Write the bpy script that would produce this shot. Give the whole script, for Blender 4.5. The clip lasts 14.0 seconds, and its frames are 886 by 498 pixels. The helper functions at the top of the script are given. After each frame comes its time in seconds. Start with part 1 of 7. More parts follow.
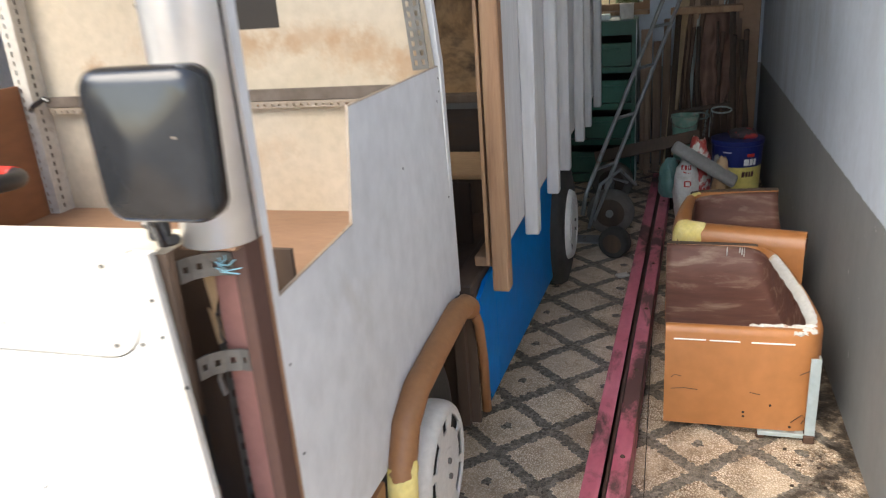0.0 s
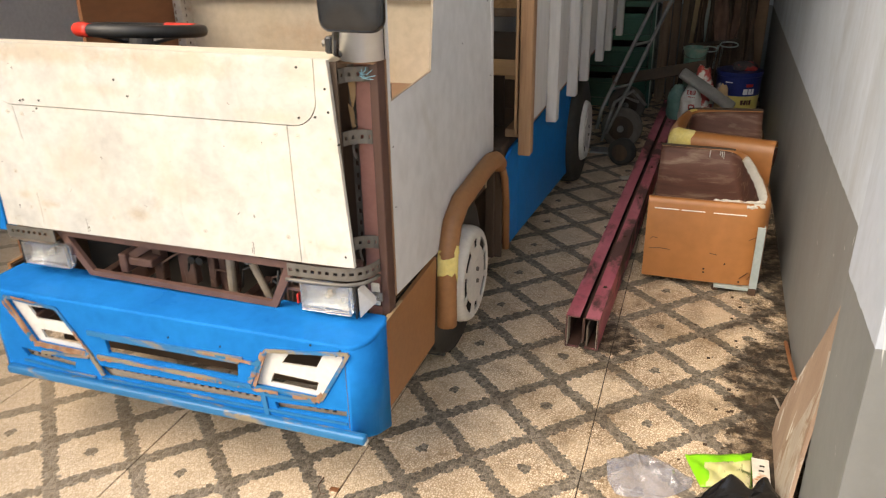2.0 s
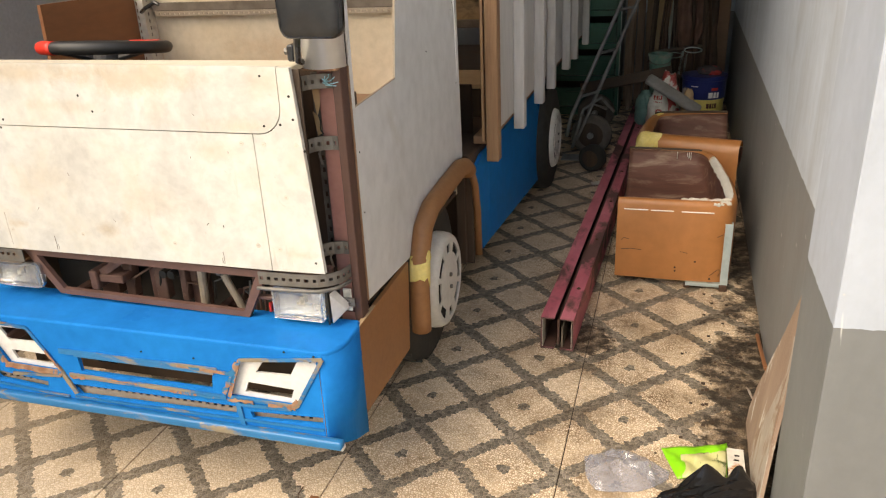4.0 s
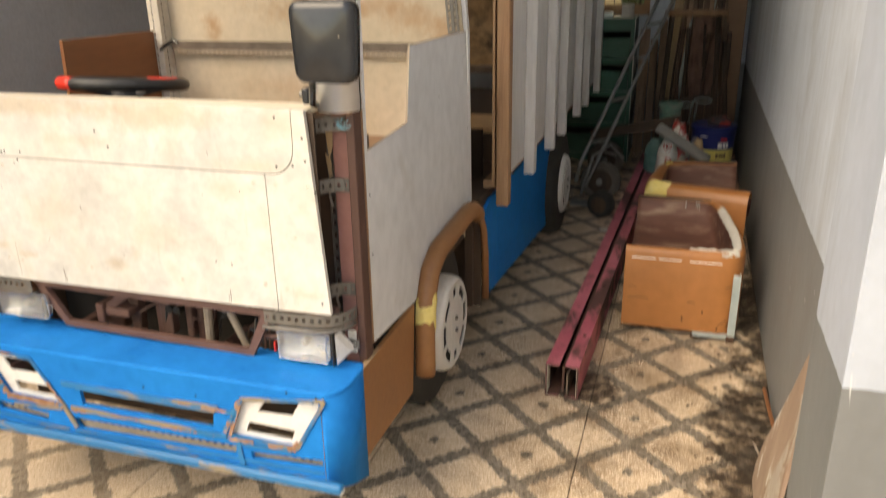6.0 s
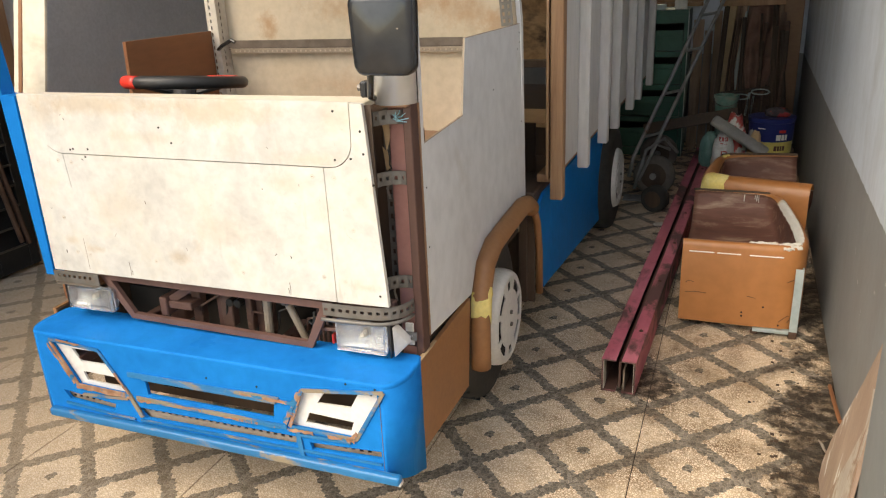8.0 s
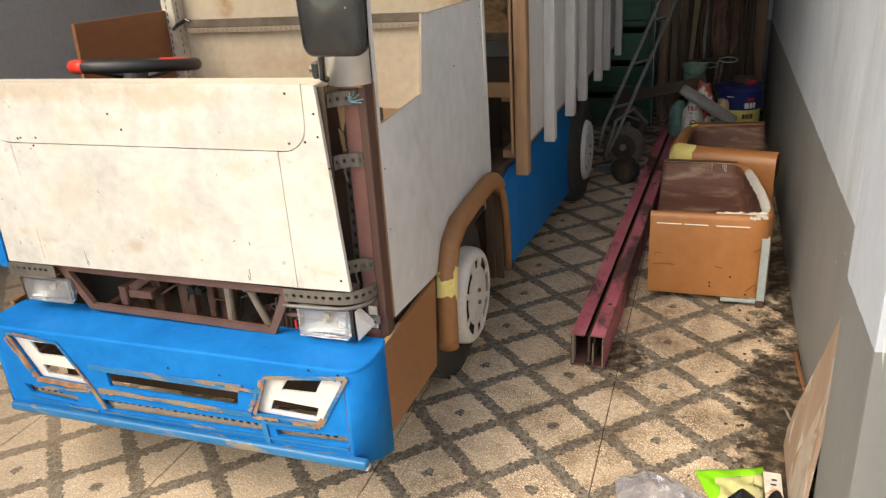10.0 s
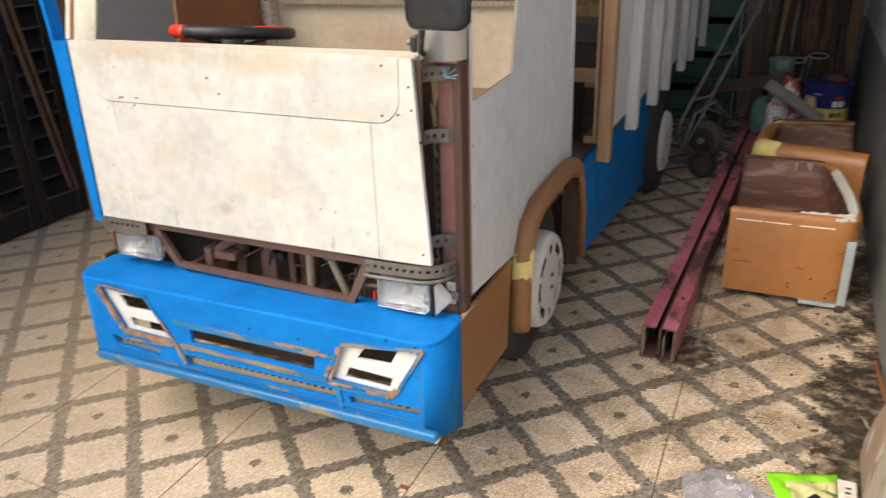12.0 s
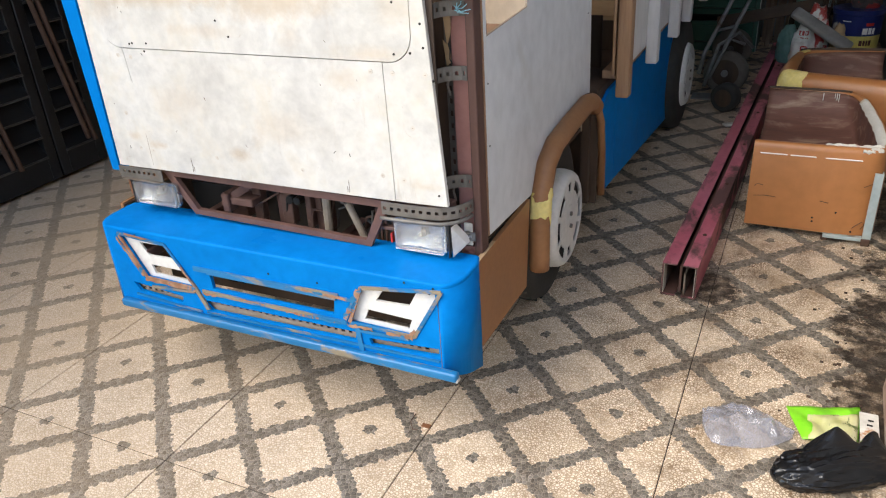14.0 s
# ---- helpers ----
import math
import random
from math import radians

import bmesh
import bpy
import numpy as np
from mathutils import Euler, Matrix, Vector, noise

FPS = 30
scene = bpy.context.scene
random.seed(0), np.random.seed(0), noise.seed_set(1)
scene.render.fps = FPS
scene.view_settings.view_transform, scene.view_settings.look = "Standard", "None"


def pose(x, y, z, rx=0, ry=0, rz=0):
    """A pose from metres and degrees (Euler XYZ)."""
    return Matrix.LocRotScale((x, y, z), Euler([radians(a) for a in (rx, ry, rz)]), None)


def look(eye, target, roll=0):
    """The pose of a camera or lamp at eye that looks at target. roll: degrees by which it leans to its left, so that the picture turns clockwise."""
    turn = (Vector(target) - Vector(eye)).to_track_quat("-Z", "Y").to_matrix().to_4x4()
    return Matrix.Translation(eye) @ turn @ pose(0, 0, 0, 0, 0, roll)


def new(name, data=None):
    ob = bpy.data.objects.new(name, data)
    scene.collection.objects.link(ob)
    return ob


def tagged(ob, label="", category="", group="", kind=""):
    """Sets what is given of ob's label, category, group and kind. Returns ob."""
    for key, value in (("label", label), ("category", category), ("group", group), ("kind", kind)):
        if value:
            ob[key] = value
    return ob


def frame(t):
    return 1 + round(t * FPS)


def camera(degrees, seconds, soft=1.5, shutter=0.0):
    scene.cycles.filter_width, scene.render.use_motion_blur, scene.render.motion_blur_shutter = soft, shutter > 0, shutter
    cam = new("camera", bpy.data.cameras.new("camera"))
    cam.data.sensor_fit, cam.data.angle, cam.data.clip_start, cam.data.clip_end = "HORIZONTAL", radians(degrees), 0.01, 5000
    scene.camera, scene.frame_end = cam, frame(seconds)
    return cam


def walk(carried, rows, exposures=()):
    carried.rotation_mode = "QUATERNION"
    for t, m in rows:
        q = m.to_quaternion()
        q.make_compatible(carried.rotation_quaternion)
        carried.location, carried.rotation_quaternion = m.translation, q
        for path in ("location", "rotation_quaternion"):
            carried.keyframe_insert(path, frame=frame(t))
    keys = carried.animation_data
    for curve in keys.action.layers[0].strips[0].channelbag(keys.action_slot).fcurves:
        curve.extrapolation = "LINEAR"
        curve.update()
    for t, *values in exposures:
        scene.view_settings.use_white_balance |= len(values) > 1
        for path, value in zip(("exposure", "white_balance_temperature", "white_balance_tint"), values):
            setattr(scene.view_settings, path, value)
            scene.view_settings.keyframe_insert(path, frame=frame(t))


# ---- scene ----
cam = camera(60.7, 14.0, 1.15, 0.5)
PATH = [
    (0, (0.035, -0.011, 1.404), (-0.524, 1.788, 0.734), -4.4),
    (0.5, (0.067, -0.272, 1.455), (-0.474, 1.545, 0.818), -3.3),
    (1, (0.191, -0.403, 1.392), (-0.353, 1.367, 0.637), -2.1),
    (1.5, (0.188, -0.553, 1.404), (-0.32, 1.199, 0.585), -1.6),
    (2, (0.183, -0.727, 1.397), (-0.409, 1.001, 0.583), -1.1),
    (2.5, (0.2, -0.754, 1.378), (-0.401, 0.978, 0.579), -0.6),
    (2.7, (0.203, -0.757, 1.372), (-0.398, 0.985, 0.597), -0.7),
    (4.8, (0.221, -0.746, 1.371), (-0.307, 1.015, 0.584), -3.3),
    (5, (0.217, -0.752, 1.376), (-0.31, 1.004, 0.577), -2.8),
    (5.5, (0.208, -0.749, 1.362), (-0.345, 0.989, 0.543), -1.9),
    (6, (0.214, -0.746, 1.384), (-0.358, 1.047, 0.706), -1.0),
    (6.5, (0.212, -0.745, 1.417), (-0.371, 1.113, 0.96), -0.9),
    (7, (0.201, -0.754, 1.395), (-0.463, 1.044, 0.823), -1.6),
    (7.2, (0.1855, -0.762, 1.364), (-0.507, 1.012, 0.756), -1.8),
    (9.5, (0.221, -0.729, 1.381), (-0.444, 1.016, 0.666), -3.7),
    (10, (0.225, -0.717, 1.377), (-0.408, 1.028, 0.632), -3.6),
    (10.5, (0.227, -0.7, 1.36), (-0.343, 1.045, 0.566), -2.9),
    (11, (0.217, -0.699, 1.356), (-0.331, 1.044, 0.542), -1.8),
    (11.5, (0.204, -0.716, 1.377), (-0.359, 1.045, 0.614), -0.9),
    (12, (0.171, -0.749, 1.369), (-0.596, 0.927, 0.591), -1.7),
    (12.5, (0.172, -0.743, 1.366), (-0.646, 0.878, 0.528), -2.6),
    (13, (0.169, -0.742, 1.362), (-0.642, 0.862, 0.486), -3.4),
    (13.5, (0.173, -0.737, 1.36), (-0.625, 0.858, 0.455), -3.8),
    (14, (0.177, -0.737, 1.359), (-0.62, 0.855, 0.448), -3.8),
]
EXPOSURES = [(0, 1.97, 6800, 8), (1.0, 1.74, 7800, 9), (1.5, 1.56, 8100, 10), (2.5, 1.40, 8200, 9), (5, 1.36, 8500, 9), (6.5, 1.43, 8800, 10), (7, 1.43, 8500, 9), (7.2, 1.42, 8000, 8), (9.5, 1.40, 7900, 8), (11.5, 1.36, 8600, 9), (12.3, 1.32, 6900, 8), (14, 1.31, 6700, 8)]
walk(cam, [(t, look(eye, target, roll)) for t, eye, target, roll in PATH], EXPOSURES)

from mathutils import geometry

# ---- world and light ----
world = bpy.data.worlds.new("world")
scene.world = world
world.use_nodes = True
wn = world.node_tree
sky = wn.nodes.new("ShaderNodeTexSky")
sky.sky_type, sky.sun_disc = "NISHITA", False
sky.sun_elevation, sky.sun_rotation = radians(46), radians(218)
wn.nodes["Background"].inputs["Strength"].default_value = 0.15
wn.links.new(sky.outputs["Color"], wn.nodes["Background"].inputs["Color"])

# high thin cloud: one broad, soft sun before the open front of the garage
sun = new("sun", bpy.data.lights.new("sun", "SUN"))
sun.data.energy, sun.data.angle, sun.data.color = 1.6, radians(50), (1, 0.93, 0.84)
sun.matrix_world = look((-5.0, -6.3, 8.4), (0, 0, 0))

# daylight behind the rear window
back_light = new("daylight_window", bpy.data.lights.new("daylight_window", "AREA"))
back_light.data.shape, back_light.data.size, back_light.data.size_y = "RECTANGLE", 1.8, 1.0
back_light.data.energy, back_light.data.color = 15.0, (1.0, 0.95, 0.85)
back_light.matrix_world = look((-1.0, 7.3, 2.4), (-0.9, 5.8, 1.4))


# ---- materials ----
def nodes_of(m):
    m.use_nodes = True
    t = m.node_tree
    return t, t.nodes, t.links, t.nodes["Principled BSDF"]


def ramp(n, l, fac, stops):
    r = n.new("ShaderNodeValToRGB")
    els = r.color_ramp.elements
    while len(els) < len(stops):
        els.new(0.5)
    for e, (p, c) in zip(els, stops):
        e.position = p
        e.color = (*c, 1) if len(c) == 3 else c
    l.new(fac, r.inputs[0])
    return r.outputs[0]


def noise_of(n, l, vec, scale, detail=4.0, rough=0.55, distortion=0.0):
    t = n.new("ShaderNodeTexNoise")
    t.inputs["Scale"].default_value = scale
    t.inputs["Detail"].default_value = detail
    t.inputs["Roughness"].default_value = rough
    t.inputs["Distortion"].default_value = distortion
    l.new(vec, t.inputs["Vector"])
    return t.outputs["Fac"]


def mixed(n, l, fac, a, b, how="MIX"):
    m = n.new("ShaderNodeMix")
    m.data_type, m.blend_type = "RGBA", how
    for sock, v in ((m.inputs[0], fac), (m.inputs[6], a), (m.inputs[7], b)):
        if isinstance(v, (int, float)):
            sock.default_value = v
        elif isinstance(v, tuple):
            sock.default_value = (*v, 1)
        else:
            l.new(v, sock)
    return m.outputs[2]


def calc(n, l, op, a, b=None, c=None):
    m = n.new("ShaderNodeMath")
    m.operation = op
    for sock, v in zip(m.inputs, (a, b, c)):
        if v is None:
            continue
        if isinstance(v, (int, float)):
            sock.default_value = v
        else:
            l.new(v, sock)
    return m.outputs[0]


def surface(name, base, other, scale=6.0, rough=0.6, metal=0.0, bump=0.15, stretch=(1, 1, 1), stain=None, stain_scale=4.0, stain_from=0.55,
            stain_to=0.75, grain=60.0, spec=0.5, rough_var=0.15, per_object=0.0, vary=0.0):
    """A painted or raw surface: two tones, fine grain with relief, and stains of their own shape."""
    m = bpy.data.materials.new(name)
    t, n, l, p = nodes_of(m)
    co = n.new("ShaderNodeTexCoord").outputs["Object"]
    mp = n.new("ShaderNodeMapping")
    mp.inputs["Scale"].default_value = stretch
    l.new(co, mp.inputs["Vector"])
    v = mp.outputs[0]
    if per_object:
        oi = n.new("ShaderNodeObjectInfo")
        add = n.new("ShaderNodeVectorMath")
        add.operation = "ADD"
        l.new(v, add.inputs[0])
        l.new(oi.outputs["Random"], add.inputs[1])
        v = add.outputs[0]
    big = noise_of(n, l, v, scale, 5)
    col = ramp(n, l, big, [(0.35, base), (0.7, other)])
    fine = noise_of(n, l, v, grain, 3)
    dark = ramp(n, l, fine, [(0.3, (0.82, 0.82, 0.82)), (0.65, (1, 1, 1))])
    col = mixed(n, l, 0.7, col, dark, "MULTIPLY")
    if vary:
        info = n.new("ShaderNodeObjectInfo")
        tone = ramp(n, l, info.outputs["Random"], [(0.0, (1 - vary,) * 3), (1.0, (1 + vary,) * 3)])
        col = mixed(n, l, 1.0, col, tone, "MULTIPLY")
    if stain:
        s = noise_of(n, l, v, stain_scale, 6, 0.65, 0.4)
        f = ramp(n, l, s, [(stain_from, (0, 0, 0)), (stain_to, (1, 1, 1))])
        col = mixed(n, l, f, col, stain)
    l.new(col, p.inputs["Base Color"])
    p.inputs["Metallic"].default_value = metal
    p.inputs["Specular IOR Level"].default_value = spec
    rr = n.new("ShaderNodeMapRange")
    rr.inputs["To Min"].default_value = max(0.05, rough - rough_var)
    rr.inputs["To Max"].default_value = min(1.0, rough + rough_var)
    l.new(big, rr.inputs["Value"])
    l.new(rr.outputs[0], p.inputs["Roughness"])
    if bump:
        b = n.new("ShaderNodeBump")
        b.inputs["Strength"].default_value = bump
        b.inputs["Distance"].default_value = 0.004
        l.new(fine, b.inputs["Height"])
        l.new(b.outputs[0], p.inputs["Normal"])
    return m


def plain(name, base, rough=0.5, metal=0.0, **more):
    return surface(name, base, tuple(min(1, c * 1.15 + 0.005) for c in base), 8, rough, metal, 0.1, **more)


def smoked(name, base, other, spots, smoke):
    """Primed board with smoke-brown patches of their own shape."""
    m = surface(name, base, other, 3, 0.6, 0, 0.08, stain=(0.46, 0.34, 0.20), stain_scale=2.6, stain_from=0.60, stain_to=0.90, grain=35)
    t, n, l, p = nodes_of(m)
    col = p.inputs["Base Color"].links[0].from_socket
    pos = n.new("ShaderNodeNewGeometry").outputs["Position"]
    wob = noise_of(n, l, pos, 11, 7, 0.72)
    for x, z, rx, rz, much in spots:
        d = n.new("ShaderNodeVectorMath")
        d.operation = "SUBTRACT"
        d.inputs[1].default_value = (x, 0, z)
        l.new(pos, d.inputs[0])
        e = n.new("ShaderNodeVectorMath")
        e.operation = "MULTIPLY"
        e.inputs[1].default_value = (1 / rx, 0, 1 / rz)
        l.new(d.outputs[0], e.inputs[0])
        ln = n.new("ShaderNodeVectorMath")
        ln.operation = "LENGTH"
        l.new(e.outputs[0], ln.inputs[0])
        f = calc(n, l, "ADD", ln.outputs["Value"], calc(n, l, "MULTIPLY", calc(n, l, "SUBTRACT", wob, 0.5), 2.6))
        f = ramp(n, l, f, [(0.2, (much, much, much)), (1.0, (0, 0, 0))])
        col = mixed(n, l, f, col, smoke)
    l.new(col, p.inputs["Base Color"])
    return m


M_CREAM = surface("raw_plywood_primer", (0.62, 0.55, 0.43), (0.68, 0.62, 0.51), 3, 0.6, 0, 0.08, stain=(0.30, 0.16, 0.06), stain_scale=2.6,
                  stain_from=0.54, stain_to=0.84, grain=35)
M_PARTITION = smoked("smoke_stained_primer", (0.505, 0.41, 0.29), (0.58, 0.49, 0.37), ((-1.43, 1.225, 0.055, 0.06, 0.7), (-1.05, 1.285, 0.25, 0.05, 0.5), (-0.66, 1.25, 0.12, 0.07, 0.55), (-0.56, 1.22, 0.07, 0.05, 0.5), (-1.10, 1.02, 0.25, 0.05, 0.3), (-0.62, 0.90, 0.10, 0.03, 0.45), (-0.80, 1.30, 0.16, 0.05, 0.45), (-1.25, 1.62, 0.3, 0.05, 0.25)), (0.34, 0.17, 0.06))


def primed(name, spots):
    """Brush-primed board: cloudy grey and cream coats, short brush runs, rub marks and brown smudges of their own shape."""
    m = smoked(name, (0.585, 0.565, 0.517), (0.66, 0.65, 0.618), spots, (0.46, 0.34, 0.21))
    t, n, l, p = nodes_of(m)
    col = p.inputs["Base Color"].links[0].from_socket
    pos = n.new("ShaderNodeNewGeometry").outputs["Position"]
    cloud = noise_of(n, l, pos, 7.5, 6, 0.68, 0.3)
    col = mixed(n, l, 1.0, col, ramp(n, l, cloud, [(0.36, (0.86, 0.86, 0.87)), (0.52, (1, 1, 1)), (0.66, (1.0, 0.965, 0.91))]), "MULTIPLY")
    run = n.new("ShaderNodeMapping")
    run.inputs["Scale"].default_value = (5.5, 1, 0.9)
    l.new(pos, run.inputs["Vector"])
    runs = ramp(n, l, noise_of(n, l, run.outputs[0], 9, 5, 0.6), [(0.60, (0, 0, 0)), (0.72, (1, 1, 1))])
    area = ramp(n, l, noise_of(n, l, pos, 3.1, 3, 0.5), [(0.46, (0, 0, 0)), (0.60, (1, 1, 1))])
    col = mixed(n, l, calc(n, l, "MULTIPLY", calc(n, l, "MULTIPLY", runs, area), 0.34), col, (0.40, 0.33, 0.25))
    rub = ramp(n, l, noise_of(n, l, pos, 42, 4, 0.6, 0.8), [(0.69, (0, 0, 0)), (0.75, (1, 1, 1))])
    col = mixed(n, l, calc(n, l, "MULTIPLY", rub, 0.30), col, (0.36, 0.29, 0.21))
    l.new(col, p.inputs["Base Color"])
    return m


M_FRONT = primed("primed_front_board", ((-1.381, 0.716, 0.05, 0.016, 0.6), (-1.47, 0.735, 0.03, 0.014, 0.35), (-1.111, 0.718, 0.05, 0.024, 0.5), (-0.575, 0.69, 0.05, 0.014, 0.4), (-0.95, 0.80, 0.12, 0.05, 0.22),
                                        (-0.75, 0.93, 0.09, 0.03, 0.25), (-1.28, 0.84, 0.10, 0.05, 0.2)))
M_FRONT_TOP = primed("grimy_primed_front_board", ((-1.30, 1.105, 0.28, 0.035, 0.5), (-0.95, 1.10, 0.24, 0.05, 0.5), (-0.70, 0.992, 0.12, 0.03, 0.4), (-1.48, 1.08, 0.10, 0.05, 0.35), (-1.15, 1.03, 0.12, 0.02, 0.3),
                                                  (-0.90, 1.03, 0.05, 0.05, 0.3), (-0.63, 1.09, 0.06, 0.04, 0.3)))
M_WHITE_SIDE = surface("white_primed_board", (0.595, 0.60, 0.61), (0.67, 0.675, 0.685), 2.5, 0.6, 0, 0.04, stain=(0.47, 0.45, 0.42), stain_scale=5,
                       stain_from=0.60, stain_to=0.9, grain=22, stretch=(1, 1, 0.8))
M_SLAT = surface("white_board_paint", (0.60, 0.58, 0.56), (0.70, 0.69, 0.68), 3, 0.55, 0, 0.12, stain=(0.35, 0.29, 0.23), stain_scale=9,
                 stain_from=0.68, stain_to=0.9, stretch=(1, 1, 0.15))
M_BLUE = surface("blue_gloss_paint", (0.0005, 0.165, 0.52), (0.001, 0.195, 0.58), 5, 0.30, 0, 0.06, grain=25, rough_var=0.08, spec=0.02,
                 stain=(0.001, 0.14, 0.43), stain_scale=2.5, stain_from=0.62, stain_to=0.85)
M_BLUE_WORN = surface("worn_blue_trim", (0.004, 0.14, 0.34), (0.010, 0.18, 0.42), 12, 0.45, 0, 0.2, stain=(0.24, 0.20, 0.14), stain_scale=13,
                      stain_from=0.50, stain_to=0.56, stretch=(0.3, 1, 1))
M_BARE = surface("bare_filler_edge", (0.27, 0.13, 0.068), (0.40, 0.25, 0.16), 30, 0.8, 0, 0.3, stain=(0.01, 0.15, 0.32), stain_scale=17, stain_from=0.52, stain_to=0.56)
M_BROWN = surface("tan_brown_paint", (0.28, 0.125, 0.050), (0.34, 0.16, 0.066), 4, 0.48, 0, 0.08, stain=(0.17, 0.085, 0.042), stain_scale=3, stain_from=0.6, stain_to=0.85)
M_PUTTY = surface("yellow_putty", (0.76, 0.60, 0.17), (0.84, 0.70, 0.30), 18, 0.8, 0, 0.5, grain=80)
M_PLY_BROWN = surface("brown_plywood", (0.22, 0.085, 0.035), (0.28, 0.12, 0.05), 4, 0.55, 0, 0.12, stretch=(1, 0.3, 1))
M_PLY_RAW = surface("raw_plywood", (0.45, 0.29, 0.15), (0.55, 0.38, 0.22), 6, 0.7, 0, 0.15, stretch=(0.4, 1, 1))
M_SEAT_PLY = surface("reddish_plywood", (0.27, 0.15, 0.085), (0.34, 0.20, 0.12), 5, 0.6, 0, 0.12, stretch=(0.4, 1, 1))
M_HATCH = plain("dark_brown_hatch", (0.022, 0.014, 0.008), 0.6)
M_SHELF_PLY = surface("smoke_stained_plywood", (0.42, 0.28, 0.15), (0.34, 0.20, 0.09), 5, 0.7, 0, 0.15, stain=(0.05, 0.03, 0.015), stain_scale=2.2,
                      stain_from=0.5, stain_to=0.62, stretch=(1, 1, 1.6))
M_STEEL_RED = surface("red_oxide_primer", (0.110, 0.055, 0.042), (0.155, 0.080, 0.063), 10, 0.65, 0, 0.15, stain=(0.07, 0.04, 0.03), stain_scale=12,
                      stain_from=0.6, stain_to=0.75)
M_COLUMN = surface("pink_oxide_steel", (0.31, 0.142, 0.118), (0.38, 0.19, 0.16), 8, 0.6, 0, 0.1, stain=(0.12, 0.06, 0.045), stain_scale=9, stain_from=0.64, stain_to=0.8)
M_CHASSIS = surface("dusty_chassis_steel", (0.09, 0.045, 0.033), (0.14, 0.078, 0.06), 14, 0.7, 0, 0.2, stain=(0.22, 0.15, 0.11), stain_scale=18, stain_from=0.6, stain_to=0.75)
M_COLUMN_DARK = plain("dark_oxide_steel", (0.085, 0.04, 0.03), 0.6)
M_GALV = surface("galvanised_slotted_angle", (0.125, 0.115, 0.10), (0.20, 0.185, 0.17), 20, 0.5, 0.35, 0.15, stain=(0.22, 0.15, 0.10), stain_scale=16, stain_from=0.6, stain_to=0.75)
M_RAIL_DARK = surface("dark_slotted_rail", (0.10, 0.075, 0.055), (0.19, 0.15, 0.12), 14, 0.6, 0.2, 0.15)
M_RAIL_WARM = surface("dusty_slotted_rail", (0.30, 0.24, 0.18), (0.38, 0.31, 0.24), 14, 0.6, 0.1, 0.15, stain=(0.12, 0.08, 0.05), stain_scale=16, stain_from=0.6, stain_to=0.75)
M_GALV_CREAM = surface("painted_slotted_angle", (0.55, 0.50, 0.43), (0.63, 0.59, 0.52), 14, 0.6, 0.1, 0.1, stain=(0.28, 0.2, 0.13), stain_scale=12, stain_from=0.62, stain_to=0.8)
M_ALU = surface("rolled_aluminium_sheet", (0.84, 0.86, 0.88), (0.90, 0.92, 0.94), 3, 0.32, 0.58, 0.03, grain=15, rough_var=0.06)
M_BLACK_PLASTIC = surface("black_plastic", (0.017, 0.018, 0.020), (0.026, 0.027, 0.029), 10, 0.22, 0, 0.0, grain=40, rough_var=0.03)
M_RUBBER = surface("tyre_rubber", (0.024, 0.023, 0.021), (0.05, 0.046, 0.04), 12, 0.8, 0, 0.3)
M_DUSTY_RUBBER = surface("dusty_grey_rubber", (0.10, 0.088, 0.074), (0.16, 0.14, 0.12), 12, 0.85, 0, 0.3)
M_WHEEL_WHITE = surface("white_wheel_cover_paint", (0.70, 0.68, 0.65), (0.76, 0.75, 0.72), 8, 0.4, 0, 0.05, stain=(0.38, 0.33, 0.28), stain_scale=14, stain_from=0.66, stain_to=0.85)
M_DARK = plain("dark_void", (0.012, 0.010, 0.009), 0.9)
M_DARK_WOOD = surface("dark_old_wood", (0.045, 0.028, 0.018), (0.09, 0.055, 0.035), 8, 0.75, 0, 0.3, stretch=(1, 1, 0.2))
M_RED = plain("red_grip", (0.62, 0.035, 0.022), 0.45)
M_GRIP = plain("black_grip", (0.014, 0.014, 0.015), 0.5)
M_POST_WOOD = surface("raw_pine_post", (0.29, 0.155, 0.08), (0.40, 0.245, 0.14), 5, 0.7, 0, 0.25, stretch=(3, 3, 0.25), stain=(0.13, 0.06, 0.03), stain_scale=3.5,
                      stain_from=0.54, stain_to=0.70)
M_PINK = surface("red_oxide_channel", (0.44, 0.10, 0.14), (0.60, 0.19, 0.235), 9, 0.55, 0, 0.15, stain=(0.10, 0.045, 0.04), stain_scale=7, stain_from=0.50,
                 stain_to=0.60, stretch=(1, 0.45, 1))
M_VINYL = surface("tan_orange_vinyl", (0.40, 0.16, 0.052), (0.46, 0.19, 0.066), 3, 0.38, 0, 0.03, grain=20, stain=(0.27, 0.11, 0.035), stain_scale=6, stain_from=0.66, stain_to=0.85)
M_SEAT_BROWN = surface("dusty_brown_shell", (0.115, 0.046, 0.032), (0.20, 0.092, 0.066), 6, 0.62, 0, 0.4, stain=(0.36, 0.25, 0.18), stain_scale=6, stain_from=0.53,
                       stain_to=0.72, stretch=(0.6, 2.0, 2.4), grain=22)
M_FOAM = surface("torn_white_foam", (0.58, 0.55, 0.49), (0.72, 0.69, 0.63), 20, 0.9, 0, 0.6, stain=(0.45, 0.2, 0.08), stain_scale=18, stain_from=0.6, stain_to=0.7)
